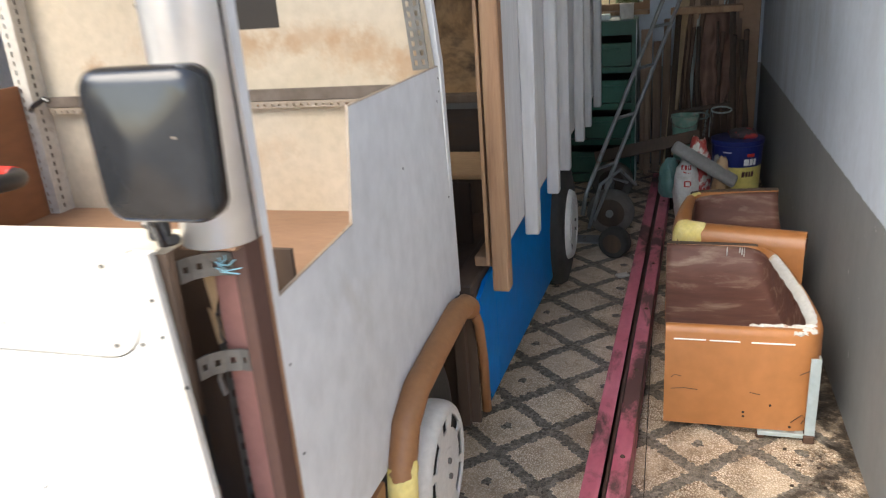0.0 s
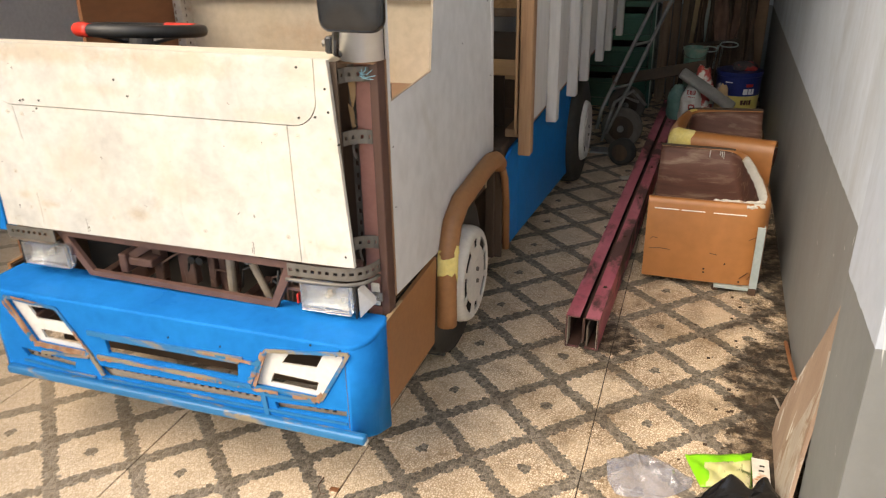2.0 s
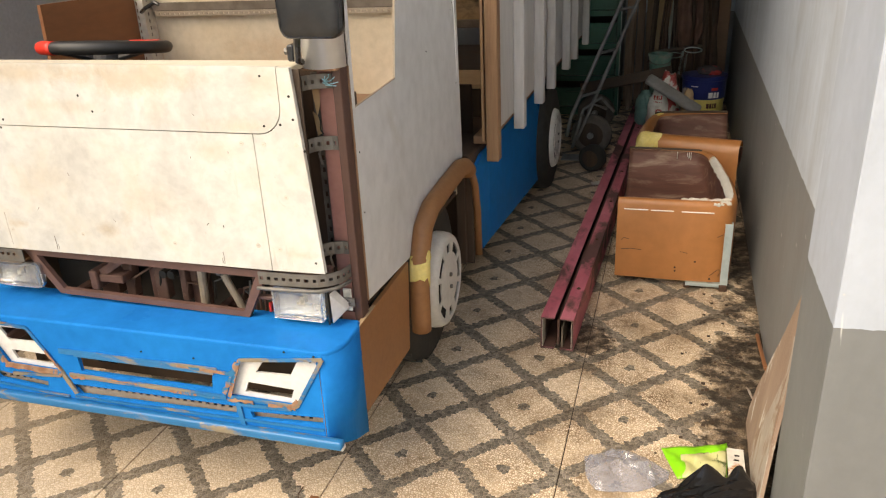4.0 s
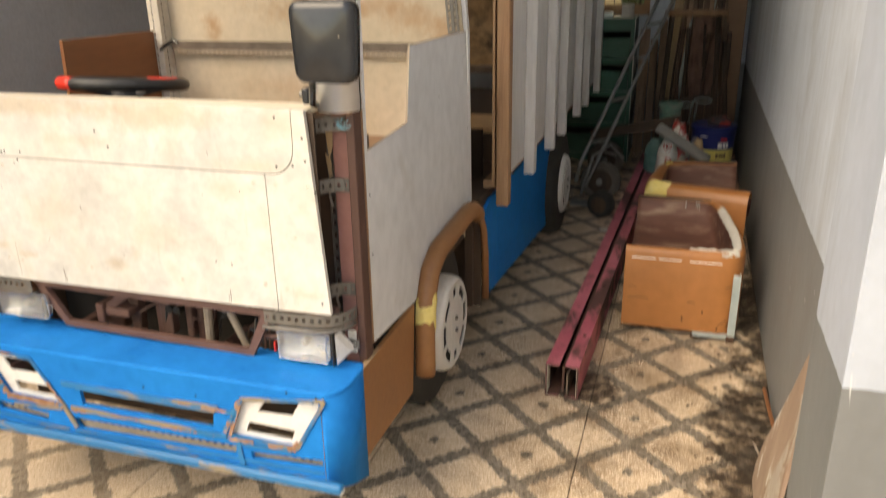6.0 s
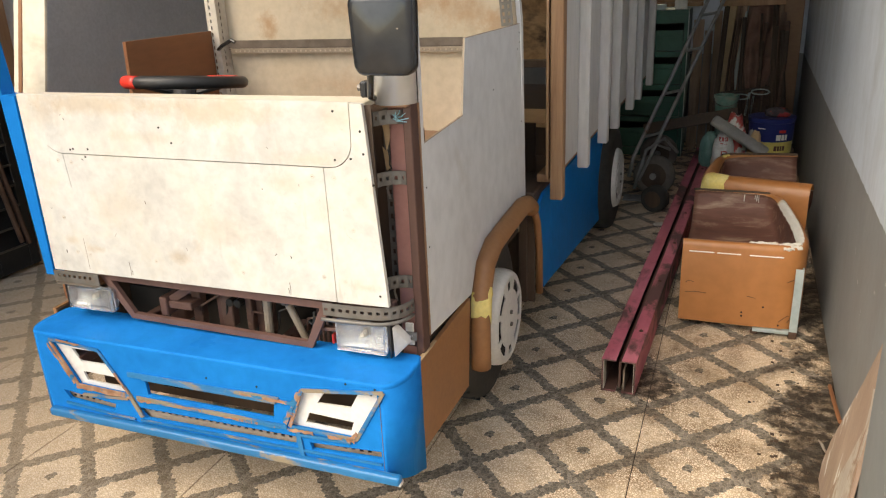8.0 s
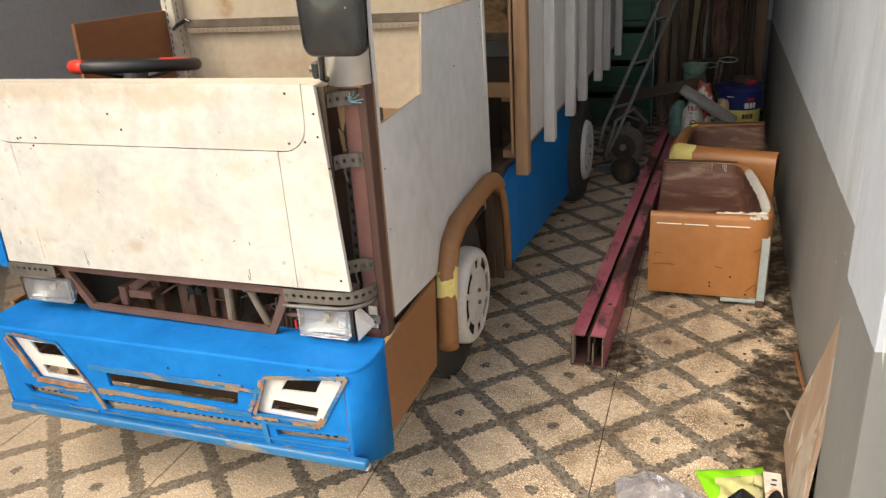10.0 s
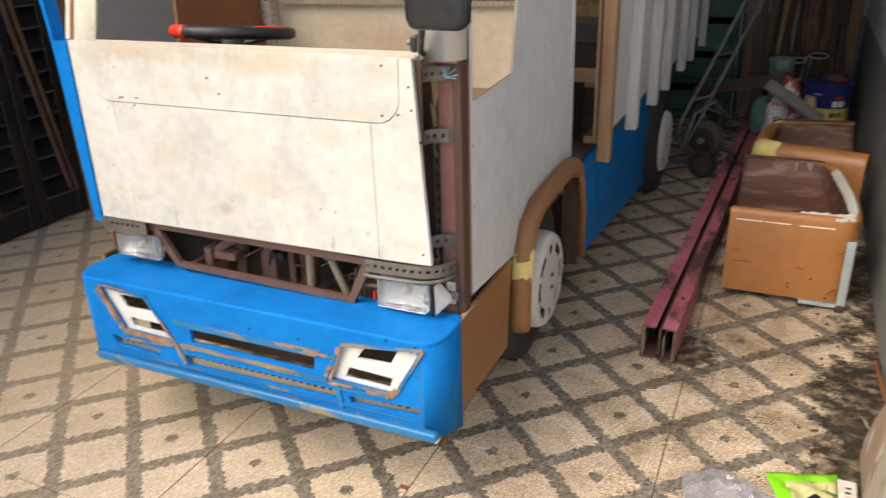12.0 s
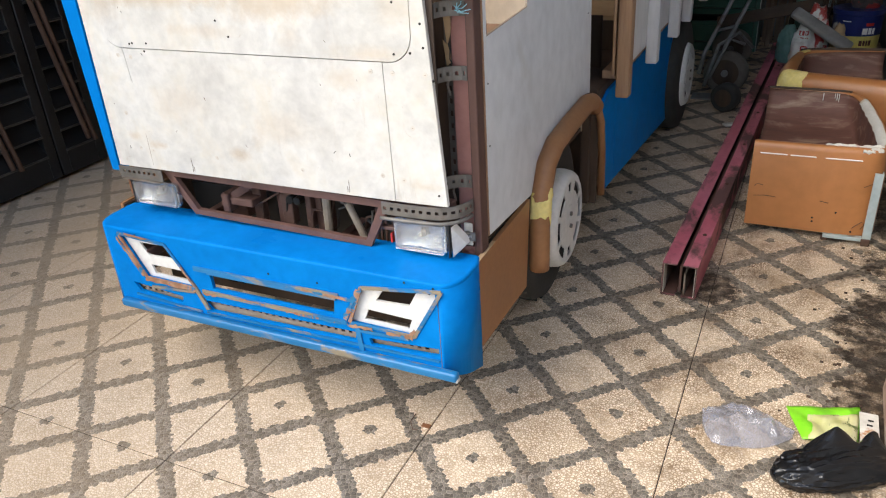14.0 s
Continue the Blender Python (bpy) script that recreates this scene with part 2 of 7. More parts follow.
M_TORN = surface("torn_white_lining", (0.60, 0.575, 0.52), (0.68, 0.66, 0.62), 9, 0.8, 0, 0.25, stain=(0.50, 0.40, 0.22), stain_scale=9, stain_from=0.56, stain_to=0.7)
M_GALV_LEG = surface("pale_blue_steel", (0.42, 0.50, 0.50), (0.52, 0.58, 0.57), 12, 0.5, 0.3, 0.1, stain=(0.22, 0.16, 0.12), stain_scale=14, stain_from=0.62, stain_to=0.75)
M_TREE_RUST = surface("rusty_bar", (0.075, 0.04, 0.025), (0.13, 0.075, 0.05), 14, 0.7, 0.2, 0.2)
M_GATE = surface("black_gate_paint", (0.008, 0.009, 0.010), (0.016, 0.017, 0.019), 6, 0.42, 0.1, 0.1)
# mid-grey lips, lightened to carry the highlight lines along the slats
M_GATE_BAR = surface("highlit_gate_bar", (0.06, 0.056, 0.05), (0.11, 0.10, 0.085), 9, 0.4, 0.3, 0.1)
M_GREEN = surface("green_cabinet_paint", (0.008, 0.07, 0.045), (0.014, 0.09, 0.06), 5, 0.45, 0, 0.08)
M_CEIL = plain("white_ceiling", (0.72, 0.71, 0.69), 0.85)
M_CONCRETE = surface("concrete", (0.28, 0.27, 0.25), (0.36, 0.35, 0.33), 3, 0.85, 0, 0.3)
M_SCREW = plain("dark_screw", (0.03, 0.028, 0.025), 0.5, 0.6)
M_STITCH = plain("white_stitch_tear", (0.82, 0.78, 0.72), 0.8)


def glassy(name, colour, rough, alpha):
    m = bpy.data.materials.new(name)
    t, n, l, p = nodes_of(m)
    p.inputs["Base Color"].default_value = (*colour, 1)
    p.inputs["Roughness"].default_value = rough
    p.inputs["Transmission Weight"].default_value = alpha
    p.inputs["IOR"].default_value = 1.45
    return m


M_LENS = glassy("dusty_headlight_glass", (0.84, 0.84, 0.83), 0.14, 0.93)
M_PANE = glassy("window_glass", (0.9, 0.93, 0.92), 0.02, 1.0)
M_REFLECTOR = surface("dull_headlight_reflector", (0.42, 0.43, 0.46), (0.74, 0.74, 0.73), 16, 0.24, 0.85, 0.7, stretch=(1, 1, 2.2), stain=(0.34, 0.28, 0.22), stain_scale=22, stain_from=0.62, stain_to=0.75)
M_CLEAR_BAG = bpy.data.materials.new("clear_plastic_film")
_t, _n, _l, _p = nodes_of(M_CLEAR_BAG)
_p.inputs["Base Color"].default_value = (0.42, 0.41, 0.45, 1)
_p.inputs["Specular IOR Level"].default_value = 1.0
_p.inputs["Roughness"].default_value = 0.05
_p.inputs["Alpha"].default_value = 0.42
M_BLACK_BAG = surface("black_bin_liner", (0.007, 0.007, 0.008), (0.012, 0.012, 0.013), 10, 0.20, 0, 0.1)
M_LIME = surface("lime_green_pack", (0.20, 0.62, 0.02), (0.26, 0.70, 0.03), 9, 0.4, 0, 0.1)
M_PACK_PALE = surface("pale_pack_print", (0.52, 0.52, 0.20), (0.66, 0.62, 0.38), 24, 0.5, 0, 0.1, stain=(0.13, 0.17, 0.05), stain_scale=34, stain_from=0.57, stain_to=0.62, stretch=(1, 0.45, 1))
M_CARD = surface("worn_brown_board", (0.27, 0.185, 0.135), (0.34, 0.245, 0.185), 6, 0.85, 0, 0.3, stain=(0.52, 0.48, 0.42), stain_scale=8, stain_from=0.6, stain_to=0.66,
                 stretch=(1, 3, 0.6))
M_PEEL = surface("pale_peeled_board", (0.34, 0.285, 0.235), (0.46, 0.41, 0.35), 9, 0.85, 0, 0.3, stain=(0.25, 0.165, 0.115), stain_scale=8, stain_from=0.47, stain_to=0.58, stretch=(1, 2, 0.7))


def wall_paint(name, upper, upper2, lower, lower2, z_band, hand=0.012):
    """Wall paint in two coats: pale above a grey dado, with scuffs and runs."""
    m = bpy.data.materials.new(name)
    t, n, l, p = nodes_of(m)
    pos = n.new("ShaderNodeNewGeometry").outputs["Position"]
    sep = n.new("ShaderNodeSeparateXYZ")
    l.new(pos, sep.inputs[0])
    big = noise_of(n, l, pos, 1.6, 6, 0.6)
    fine = noise_of(n, l, pos, 28, 4)
    a = ramp(n, l, big, [(0.3, upper), (0.72, upper2)])
    b = ramp(n, l, big, [(0.3, lower), (0.72, lower2)])
    edge = calc(n, l, "ADD", sep.outputs["Z"], calc(n, l, "MULTIPLY", calc(n, l, "SUBTRACT", fine, 0.5), hand))
    col = mixed(n, l, calc(n, l, "GREATER_THAN", edge, z_band), b, a)
    col = mixed(n, l, 0.5, col, ramp(n, l, fine, [(0.3, (0.86, 0.86, 0.86)), (0.7, (1, 1, 1))]), "MULTIPLY")
    smear = n.new("ShaderNodeMapping")
    smear.inputs["Scale"].default_value = (1, 1, 0.35)
    l.new(pos, smear.inputs["Vector"])
    col = mixed(n, l, 1.0, col, ramp(n, l, noise_of(n, l, smear.outputs[0], 4.5, 6, 0.65, 0.4), [(0.34, (0.90, 0.90, 0.90)), (0.56, (1, 1, 1))]), "MULTIPLY")
    chips = ramp(n, l, noise_of(n, l, pos, 22, 3, 0.5, 0.6), [(0.73, (0, 0, 0)), (0.75, (1, 1, 1))])
    col = mixed(n, l, calc(n, l, "MULTIPLY", chips, 0.5), col, (0.55, 0.53, 0.5))
    stroke = n.new("ShaderNodeMapping")
    stroke.inputs["Scale"].default_value = (1, 1, 0.13)
    l.new(pos, stroke.inputs["Vector"])
    scratch = ramp(n, l, noise_of(n, l, stroke.outputs[0], 48, 2, 0.5, 0.2), [(0.755, (0, 0, 0)), (0.775, (1, 1, 1))])
    col = mixed(n, l, calc(n, l, "MULTIPLY", scratch, 0.7), col, (0.62, 0.62, 0.61))
    grime = ramp(n, l, noise_of(n, l, smear.outputs[0], 2.2, 7, 0.7, 0.6), [(0.50, (0, 0, 0)), (0.70, (1, 1, 1))])
    col = mixed(n, l, calc(n, l, "MULTIPLY", grime, 0.35), col, (0.17, 0.15, 0.13))
    l.new(col, p.inputs["Base Color"])
    p.inputs["Roughness"].default_value = 0.62
    bp = n.new("ShaderNodeBump")
    bp.inputs["Strength"].default_value, bp.inputs["Distance"].default_value = 0.2, 0.004
    l.new(fine, bp.inputs["Height"])
    l.new(bp.outputs[0], p.inputs["Normal"])
    return m


M_WALL = wall_paint("grey_and_white_wall_paint", (0.48, 0.535, 0.61), (0.56, 0.615, 0.69), (0.175, 0.180, 0.183), (0.235, 0.240, 0.242), 0.705)
M_PILLAR = wall_paint("grey_and_white_pillar_paint", (0.40, 0.447, 0.52), (0.45, 0.497, 0.572), (0.162, 0.170, 0.172), (0.196, 0.204, 0.206), 0.692)
M_WALL_GREY = surface("plain_grey_wall_paint", (0.56, 0.56, 0.58), (0.62, 0.62, 0.64), 2, 0.7, 0, 0.15)


def tile_material():
    """Pebble-print floor tile, 0.6 m: cream diamonds between bands of dark pebbles, a small dark flower in every second diamond."""
    m = bpy.data.materials.new("pebble_print_tile")
    t, n, l, p = nodes_of(m)
    co = n.new("ShaderNodeTexCoord").outputs["Object"]
    pos = n.new("ShaderNodeNewGeometry").outputs["Position"]
    flat = n.new("ShaderNodeVectorMath")
    flat.operation = "MULTIPLY"
    flat.inputs[1].default_value = (1, 1, 0)
    l.new(co, flat.inputs[0])
    vor = n.new("ShaderNodeTexVoronoi")
    vor.inputs["Scale"].default_value = 100
    l.new(flat.outputs[0], vor.inputs["Vector"])
    small = n.new("ShaderNodeTexVoronoi")
    small.inputs["Scale"].default_value = 135
    l.new(flat.outputs[0], small.inputs["Vector"])
    small_rim = n.new("ShaderNodeTexVoronoi")
    small_rim.feature = "DISTANCE_TO_EDGE"
    small_rim.inputs["Scale"].default_value = 135
    l.new(flat.outputs[0], small_rim.inputs["Vector"])
    rim = n.new("ShaderNodeTexVoronoi")
    rim.feature = "DISTANCE_TO_EDGE"
    rim.inputs["Scale"].default_value = 100
    l.new(flat.outputs[0], rim.inputs["Vector"])
    sep = n.new("ShaderNodeSeparateXYZ")
    l.new(vor.outputs["Position"], sep.inputs[0])
    u = calc(n, l, "DIVIDE", sep.outputs["X"], 0.3)
    v = calc(n, l, "DIVIDE", sep.outputs["Y"], 0.3)

    def band(s):
        off = calc(n, l, "ABSOLUTE", calc(n, l, "SUBTRACT", s, calc(n, l, "ROUND", s)))
        return calc(n, l, "LESS_THAN", off, 0.098)

    bands = calc(n, l, "MAXIMUM", band(calc(n, l, "ADD", u, v)), band(calc(n, l, "SUBTRACT", u, v)))
    du = calc(n, l, "SUBTRACT", calc(n, l, "FRACT", u), 0.5)
    dv = calc(n, l, "SUBTRACT", v, calc(n, l, "ROUND", v))
    r2 = calc(n, l, "ADD", calc(n, l, "MULTIPLY", du, du), calc(n, l, "MULTIPLY", dv, dv))
    dots = calc(n, l, "LESS_THAN", r2, 0.0036)
    dark = calc(n, l, "MAXIMUM", bands, dots)
    rnd = n.new("ShaderNodeSeparateColor")
    l.new(vor.outputs["Color"], rnd.inputs[0])
    rnd2 = n.new("ShaderNodeSeparateColor")
    l.new(small.outputs["Color"], rnd2.inputs[0])
    cream = ramp(n, l, rnd2.outputs[0], [(0.0, (0.70, 0.57, 0.43)), (1.0, (0.87, 0.75, 0.61))])
    grey = ramp(n, l, rnd.outputs[1], [(0.0, (0.098, 0.084, 0.068)), (0.55, (0.165, 0.145, 0.122)), (1.0, (0.25, 0.222, 0.188))])
    col = mixed(n, l, dark, cream, grey)
    # dirt packed between the pebbles, more in some places than in others
    place = n.new("ShaderNodeSeparateXYZ")
    l.new(pos, place.inputs[0])
    trodden = n.new("ShaderNodeMapRange")
    trodden.inputs["From Min"].default_value, trodden.inputs["From Max"].default_value = -0.75, 0.05
    trodden.inputs["To Min"].default_value = 0.25
    l.new(place.outputs["X"], trodden.inputs["Value"])
    trodden = trodden.outputs[0]
    packed = ramp(n, l, noise_of(n, l, pos, 4.2, 6, 0.62), [(0.40, (0.2, 0.2, 0.2)), (0.66, (1, 1, 1))])
    packed = calc(n, l, "MULTIPLY", packed, trodden)
    joint = mixed(n, l, packed, (0.80, 0.74, 0.66), (0.23, 0.16, 0.105))
    hill = ramp(n, l, small_rim.outputs["Distance"], [(0.06, (0, 0, 0)), (0.21, (1, 1, 1))])
    gap = mixed(n, l, hill, joint, (1.0, 1.0, 1.0))
    gap_dark = ramp(n, l, rim.outputs["Distance"], [(0.02, (1.75, 1.68, 1.58)), (0.09, (1, 1, 1))])
    col = mixed(n, l, 1.0, col, mixed(n, l, dark, gap, gap_dark), "MULTIPLY")
    # dirt trodden in, oil spilt along the wall, dark blots elsewhere
    dirt = ramp(n, l, noise_of(n, l, pos, 3.2, 6, 0.65), [(0.46, (1.01, 1, 0.985)), (0.70, (0.64, 0.575, 0.495))])
    col = mixed(n, l, trodden, col, mixed(n, l, 1.0, col, dirt, "MULTIPLY"))
    rust = ramp(n, l, noise_of(n, l, pos, 5.5, 5, 0.6, 0.5), [(0.66, (0, 0, 0)), (0.80, (1, 1, 1))])
    col = mixed(n, l, calc(n, l, "MULTIPLY", rust, calc(n, l, "MULTIPLY", trodden, 0.45)), col, (0.30, 0.16, 0.08))

    soil = ramp(n, l, noise_of(n, l, pos, 6.5, 7, 0.7, 0.3), [(0.49, (0, 0, 0)), (0.68, (1, 1, 1))])
    col = mixed(n, l, calc(n, l, "MULTIPLY", soil, calc(n, l, "MULTIPLY", trodden, 0.50)), col, (0.10, 0.067, 0.042))

    # cloudy tan tint, stronger towards the gate side
    tan_tint = n.new("ShaderNodeMapRange")
    tan_tint.inputs["From Min"].default_value, tan_tint.inputs["From Max"].default_value = -0.7, -2.4
    l.new(place.outputs["X"], tan_tint.inputs["Value"])
    film = ramp(n, l, noise_of(n, l, pos, 1.7, 5, 0.6), [(0.30, (0.45, 0.45, 0.45)), (0.65, (1, 1, 1))])
    col = mixed(n, l, calc(n, l, "MULTIPLY", calc(n, l, "MULTIPLY", tan_tint.outputs[0], film), 0.62), col, (0.60, 0.43, 0.26))

    def dark_blot(cx, cy, sx, sy, scale):
        sp = n.new("ShaderNodeVectorMath")
        sp.operation = "SUBTRACT"
        sp.inputs[1].default_value = (cx, cy, 0)
        l.new(pos, sp.inputs[0])
        dv_ = n.new("ShaderNodeVectorMath")
        dv_.operation = "DIVIDE"
        dv_.inputs[1].default_value = (sx, sy, 1)
        l.new(sp.outputs[0], dv_.inputs[0])
        ln = n.new("ShaderNodeVectorMath")
        ln.operation = "LENGTH"
        l.new(dv_.outputs[0], ln.inputs[0])
        wob = noise_of(n, l, pos, scale, 7, 0.72)
        return calc(n, l, "ADD", ln.outputs["Value"], calc(n, l, "MULTIPLY", calc(n, l, "SUBTRACT", wob, 0.5), 2.7))

    # last two: darker floor by the channel end and behind the near seat
    oil = calc(n, l, "MINIMUM", dark_blot(0.575, 1.40, 0.215, 0.66, 7), calc(n, l, "MINIMUM", dark_blot(0.50, 1.13, 0.11, 0.28, 14), calc(n, l, "MINIMUM", dark_blot(-0.02, 1.66, 0.12, 0.14, 16), dark_blot(0.60, 2.45, 0.10, 0.60, 8))))
    oil = ramp(n, l, oil, [(0.72, (1, 1, 1)), (1.30, (0, 0, 0))])
    worn = ramp(n, l, noise_of(n, l, pos, 26, 4, 0.6), [(0.44, (0.96, 0.96, 0.96)), (0.70, (0.5, 0.5, 0.5))])
    col = mixed(n, l, calc(n, l, "MULTIPLY", oil, worn), col, (0.026, 0.019, 0.014))
    l.new(col, p.inputs["Base Color"])
    p.inputs["Roughness"].default_value = 0.55
    p.inputs["Specular IOR Level"].default_value = 0.2
    b = n.new("ShaderNodeBump")
    b.inputs["Strength"].default_value, b.inputs["Distance"].default_value = 0.5, 0.002
    l.new(mixed(n, l, dark, hill, ramp(n, l, rim.outputs["Distance"], [(0.02, (0, 0, 0)), (0.2, (1, 1, 1))])), b.inputs["Height"])
    l.new(b.outputs[0], p.inputs["Normal"])
    return m


M_TILE = tile_material()


# ---- builders ----
def empty(name, at, label, category, group="", kind=""):
    ob = new(name)
    ob.location = at
    ob.empty_display_size = 0.05
    return tagged(ob, label, category, group, kind)


def part(name, bm, material, parent=None, label="", smooth=False):
    """Links a bmesh, given in world coordinates, as one mesh object under a thing or a part."""
    me = bpy.data.meshes.new(name)
    if smooth:
        for f in bm.faces:
            f.smooth = True
    origin = Vector((0, 0, 0))
    up = parent
    while up is not None:
        origin += up.location
        up = up.parent
    bmesh.ops.translate(bm, vec=-origin, verts=bm.verts)
    bm.to_mesh(me)
    bm.free()
    me.materials.append(material)
    ob = new(name, me)
    if parent is not None:
        ob.parent = parent
    return tagged(ob, label)


def alone(name, bm, material, label, category, group="", kind="", smooth=False):
    """A thing of one mesh, with its origin at its base."""
    lo = Vector([min(v.co[i] for v in bm.verts) for i in range(3)])
    hi = Vector([max(v.co[i] for v in bm.verts) for i in range(3)])
    at = Vector(((lo.x + hi.x) / 2, (lo.y + hi.y) / 2, lo.z))
    bmesh.ops.translate(bm, vec=-at, verts=bm.verts)
    me = bpy.data.meshes.new(name)
    if smooth:
        for f in bm.faces:
            f.smooth = True
    bm.to_mesh(me)
    bm.free()
    me.materials.append(material)
    ob = new(name, me)
    ob.location = at
    return tagged(ob, label, category, group, kind)


def box(x0, x1, y0, y1, z0, z1, bevel=0.003, bm=None, segments=1):
    own = bmesh.new()
    m = Matrix.Translation(((x0 + x1) / 2, (y0 + y1) / 2, (z0 + z1) / 2)) @ Matrix.Diagonal((abs(x1 - x0), abs(y1 - y0), abs(z1 - z0), 1))
    bmesh.ops.create_cube(own, size=1, matrix=m)
    if bevel:
        bmesh.ops.bevel(own, geom=own.edges[:], offset=bevel, segments=segments, affect="EDGES", profile=0.5)
    return join(bm, own)


def join(bm, own):
    if bm is None:
        return own
    me = bpy.data.meshes.new("tmp")
    own.to_mesh(me)
    own.free()
    bm.from_mesh(me)
    bpy.data.meshes.remove(me)
    return bm


def turned(bm, m):
    bmesh.ops.transform(bm, matrix=m, verts=bm.verts)
    return bm


def tube(points, r, sides=12, bm=None, closed=False, flat=1.0):
    """A round bar or pipe along a line of points."""
    own = bmesh.new()
    pts = [Vector(p) for p in points]
    rings = []
    count = len(pts)
    side = None
    for i, p in enumerate(pts):
        a = pts[(i - 1) % count] if closed or i else p
        b = pts[(i + 1) % count] if closed or i < count - 1 else p
        d = (b - a).normalized()
        if side is None:
            side = d.cross(Vector((0, 0, 1))) if abs(d.z) < 0.9 else d.cross(Vector((1, 0, 0)))
        side = (side - d * side.dot(d)).normalized()
        up = d.cross(side)
        rings.append([own.verts.new(p + r * (math.cos(k * math.tau / sides) * side + flat * math.sin(k * math.tau / sides) * up)) for k in range(sides)])
    for i in range(count if closed else count - 1):
        a, b = rings[i], rings[(i + 1) % count]
        for k in range(sides):
            own.faces.new((a[k], a[(k + 1) % sides], b[(k + 1) % sides], b[k]))
    if not closed:
        own.faces.new(rings[0][::-1])
        own.faces.new(rings[-1])
    bmesh.ops.recalc_face_normals(own, faces=own.faces[:])
    return join(bm, own)


def lathe(profile, at, axis="x", sides=40, bm=None):
    """Turns (along, radius) pairs round an axis through a place."""
    own = bmesh.new()
    rings = []
    for along, r in profile:
        ring = []
        for k in range(sides):
            c, s = math.cos(k * math.tau / sides) * r, math.sin(k * math.tau / sides) * r
            ring.append(own.verts.new({"x": (along, c, s), "y": (c, along, s), "z": (c, s, along)}[axis]))
        rings.append(ring)
    for a, b in zip(rings, rings[1:]):
        for k in range(sides):
            own.faces.new((a[k], a[(k + 1) % sides], b[(k + 1) % sides], b[k]))
    own.faces.new(rings[0][::-1])
    own.faces.new(rings[-1])
    bmesh.ops.recalc_face_normals(own, faces=own.faces[:])
    bmesh.ops.translate(own, vec=at, verts=own.verts)
    return join(bm, own)


def plate(outline, holes, thick, place):
    """A sheet with real holes. outline and holes: loops of (a, b); place: the matrix that carries (a, b, depth) into the world."""
    points, rings = [], []
    for loop in (outline, *holes):
        rings.append(list(range(len(points), len(points) + len(loop))))
        points += [Vector(p) for p in loop]
    edges = [(r[i], r[(i + 1) % len(r)]) for r in rings for i in range(len(r))]
    verts, _, faces, *_ = geometry.delaunay_2d_cdt(points, edges, [], 0, 1e-6)

    def within(p, loop):
        hit = False
        for (ax, ay), (bx, by) in zip(loop, loop[1:] + loop[:1]):
            if (ay > p.y) != (by > p.y) and p.x < ax + (bx - ax) * (p.y - ay) / (by - ay):
                hit = not hit
        return hit

    own = bmesh.new()
    vs = [own.verts.new((p.x, p.y, 0)) for p in verts]
    for f in faces:
        mid = sum((verts[i] for i in f), Vector((0, 0))) / len(f)
        if within(mid, list(outline)) and not any(within(mid, list(h)) for h in holes):
            own.faces.new([vs[i] for i in f])
    bmesh.ops.delete(own, geom=[v for v in own.verts if not v.link_faces], context="VERTS")
    bmesh.ops.recalc_face_normals(own, faces=own.faces[:])
    out = bmesh.ops.extrude_face_region(own, geom=own.faces[:])
    bmesh.ops.translate(own, vec=(0, 0, thick), verts=[g for g in out["geom"] if isinstance(g, bmesh.types.BMVert)])
    bmesh.ops.recalc_face_normals(own, faces=own.faces[:])
    bmesh.ops.transform(own, matrix=place, verts=own.verts)
    return own


def facing_front(y):
    """(a, b, d) becomes (x = a, y + d, z = b)."""
    return Matrix(((1, 0, 0, 0), (0, 0, 1, y), (0, 1, 0, 0), (0, 0, 0, 1)))


def facing_side(x):
    """(a, b, d) becomes (x + d, y = a, z = b)."""
    return Matrix(((0, 0, 1, x), (1, 0, 0, 0), (0, 1, 0, 0), (0, 0, 0, 1)))


def rect(a0, a1, b0, b1):
    return [(a0, b0), (a1, b0), (a1, b1), (a0, b1)]


def rounded(a0, a1, b0, b1, r, steps=5):
    pts = []
    for ca, cb, start in ((a1 - r, b0 + r, -90), (a1 - r, b1 - r, 0), (a0 + r, b1 - r, 90), (a0 + r, b0 + r, 180)):
        for k in range(steps + 1):
            w = radians(start + 90 * k / steps)
            pts.append((ca + r * math.cos(w), cb + r * math.sin(w)))
    return pts


def slots(a0, a1, b, step, w, h):
    count = int((a1 - a0) / step)
    return [rect(a0 + (i + 0.5) * step - w / 2, a0 + (i + 0.5) * step + w / 2, b - h / 2, b + h / 2) for i in range(count)]


def finer(line, values, times=4):
    """Catmull-Rom through a plan line, with the values carried along."""
    P = [Vector(p) for p in line]
    out, val = [], []
    for i in range(len(P) - 1):
        p0, p1, p2, p3 = P[max(i - 1, 0)], P[i], P[i + 1], P[min(i + 2, len(P) - 1)]
        for k in range(times):
            t = k / times
            out.append(0.5 * (2 * p1 + (p2 - p0) * t + (2 * p0 - 5 * p1 + 4 * p2 - p3) * t * t + (3 * p1 - p0 - 3 * p2 + p3) * t ** 3))
            val.append(values[i] + (values[i + 1] - values[i]) * t)
    return out + [P[-1]], val + [values[-1]]


# ---- the garage ----
WALL_A, WALL_B = (0.5705, 0.78), (0.650, 5.78)
X_LEFT, Y_BACK, Y_FRONT, Z_CEIL = -3.26, 5.75, -1.9, 3.3

floor = tagged(new("floor"), "patterned pebble-print floor tiles, dusty and oil-stained", "floor", kind="structure")


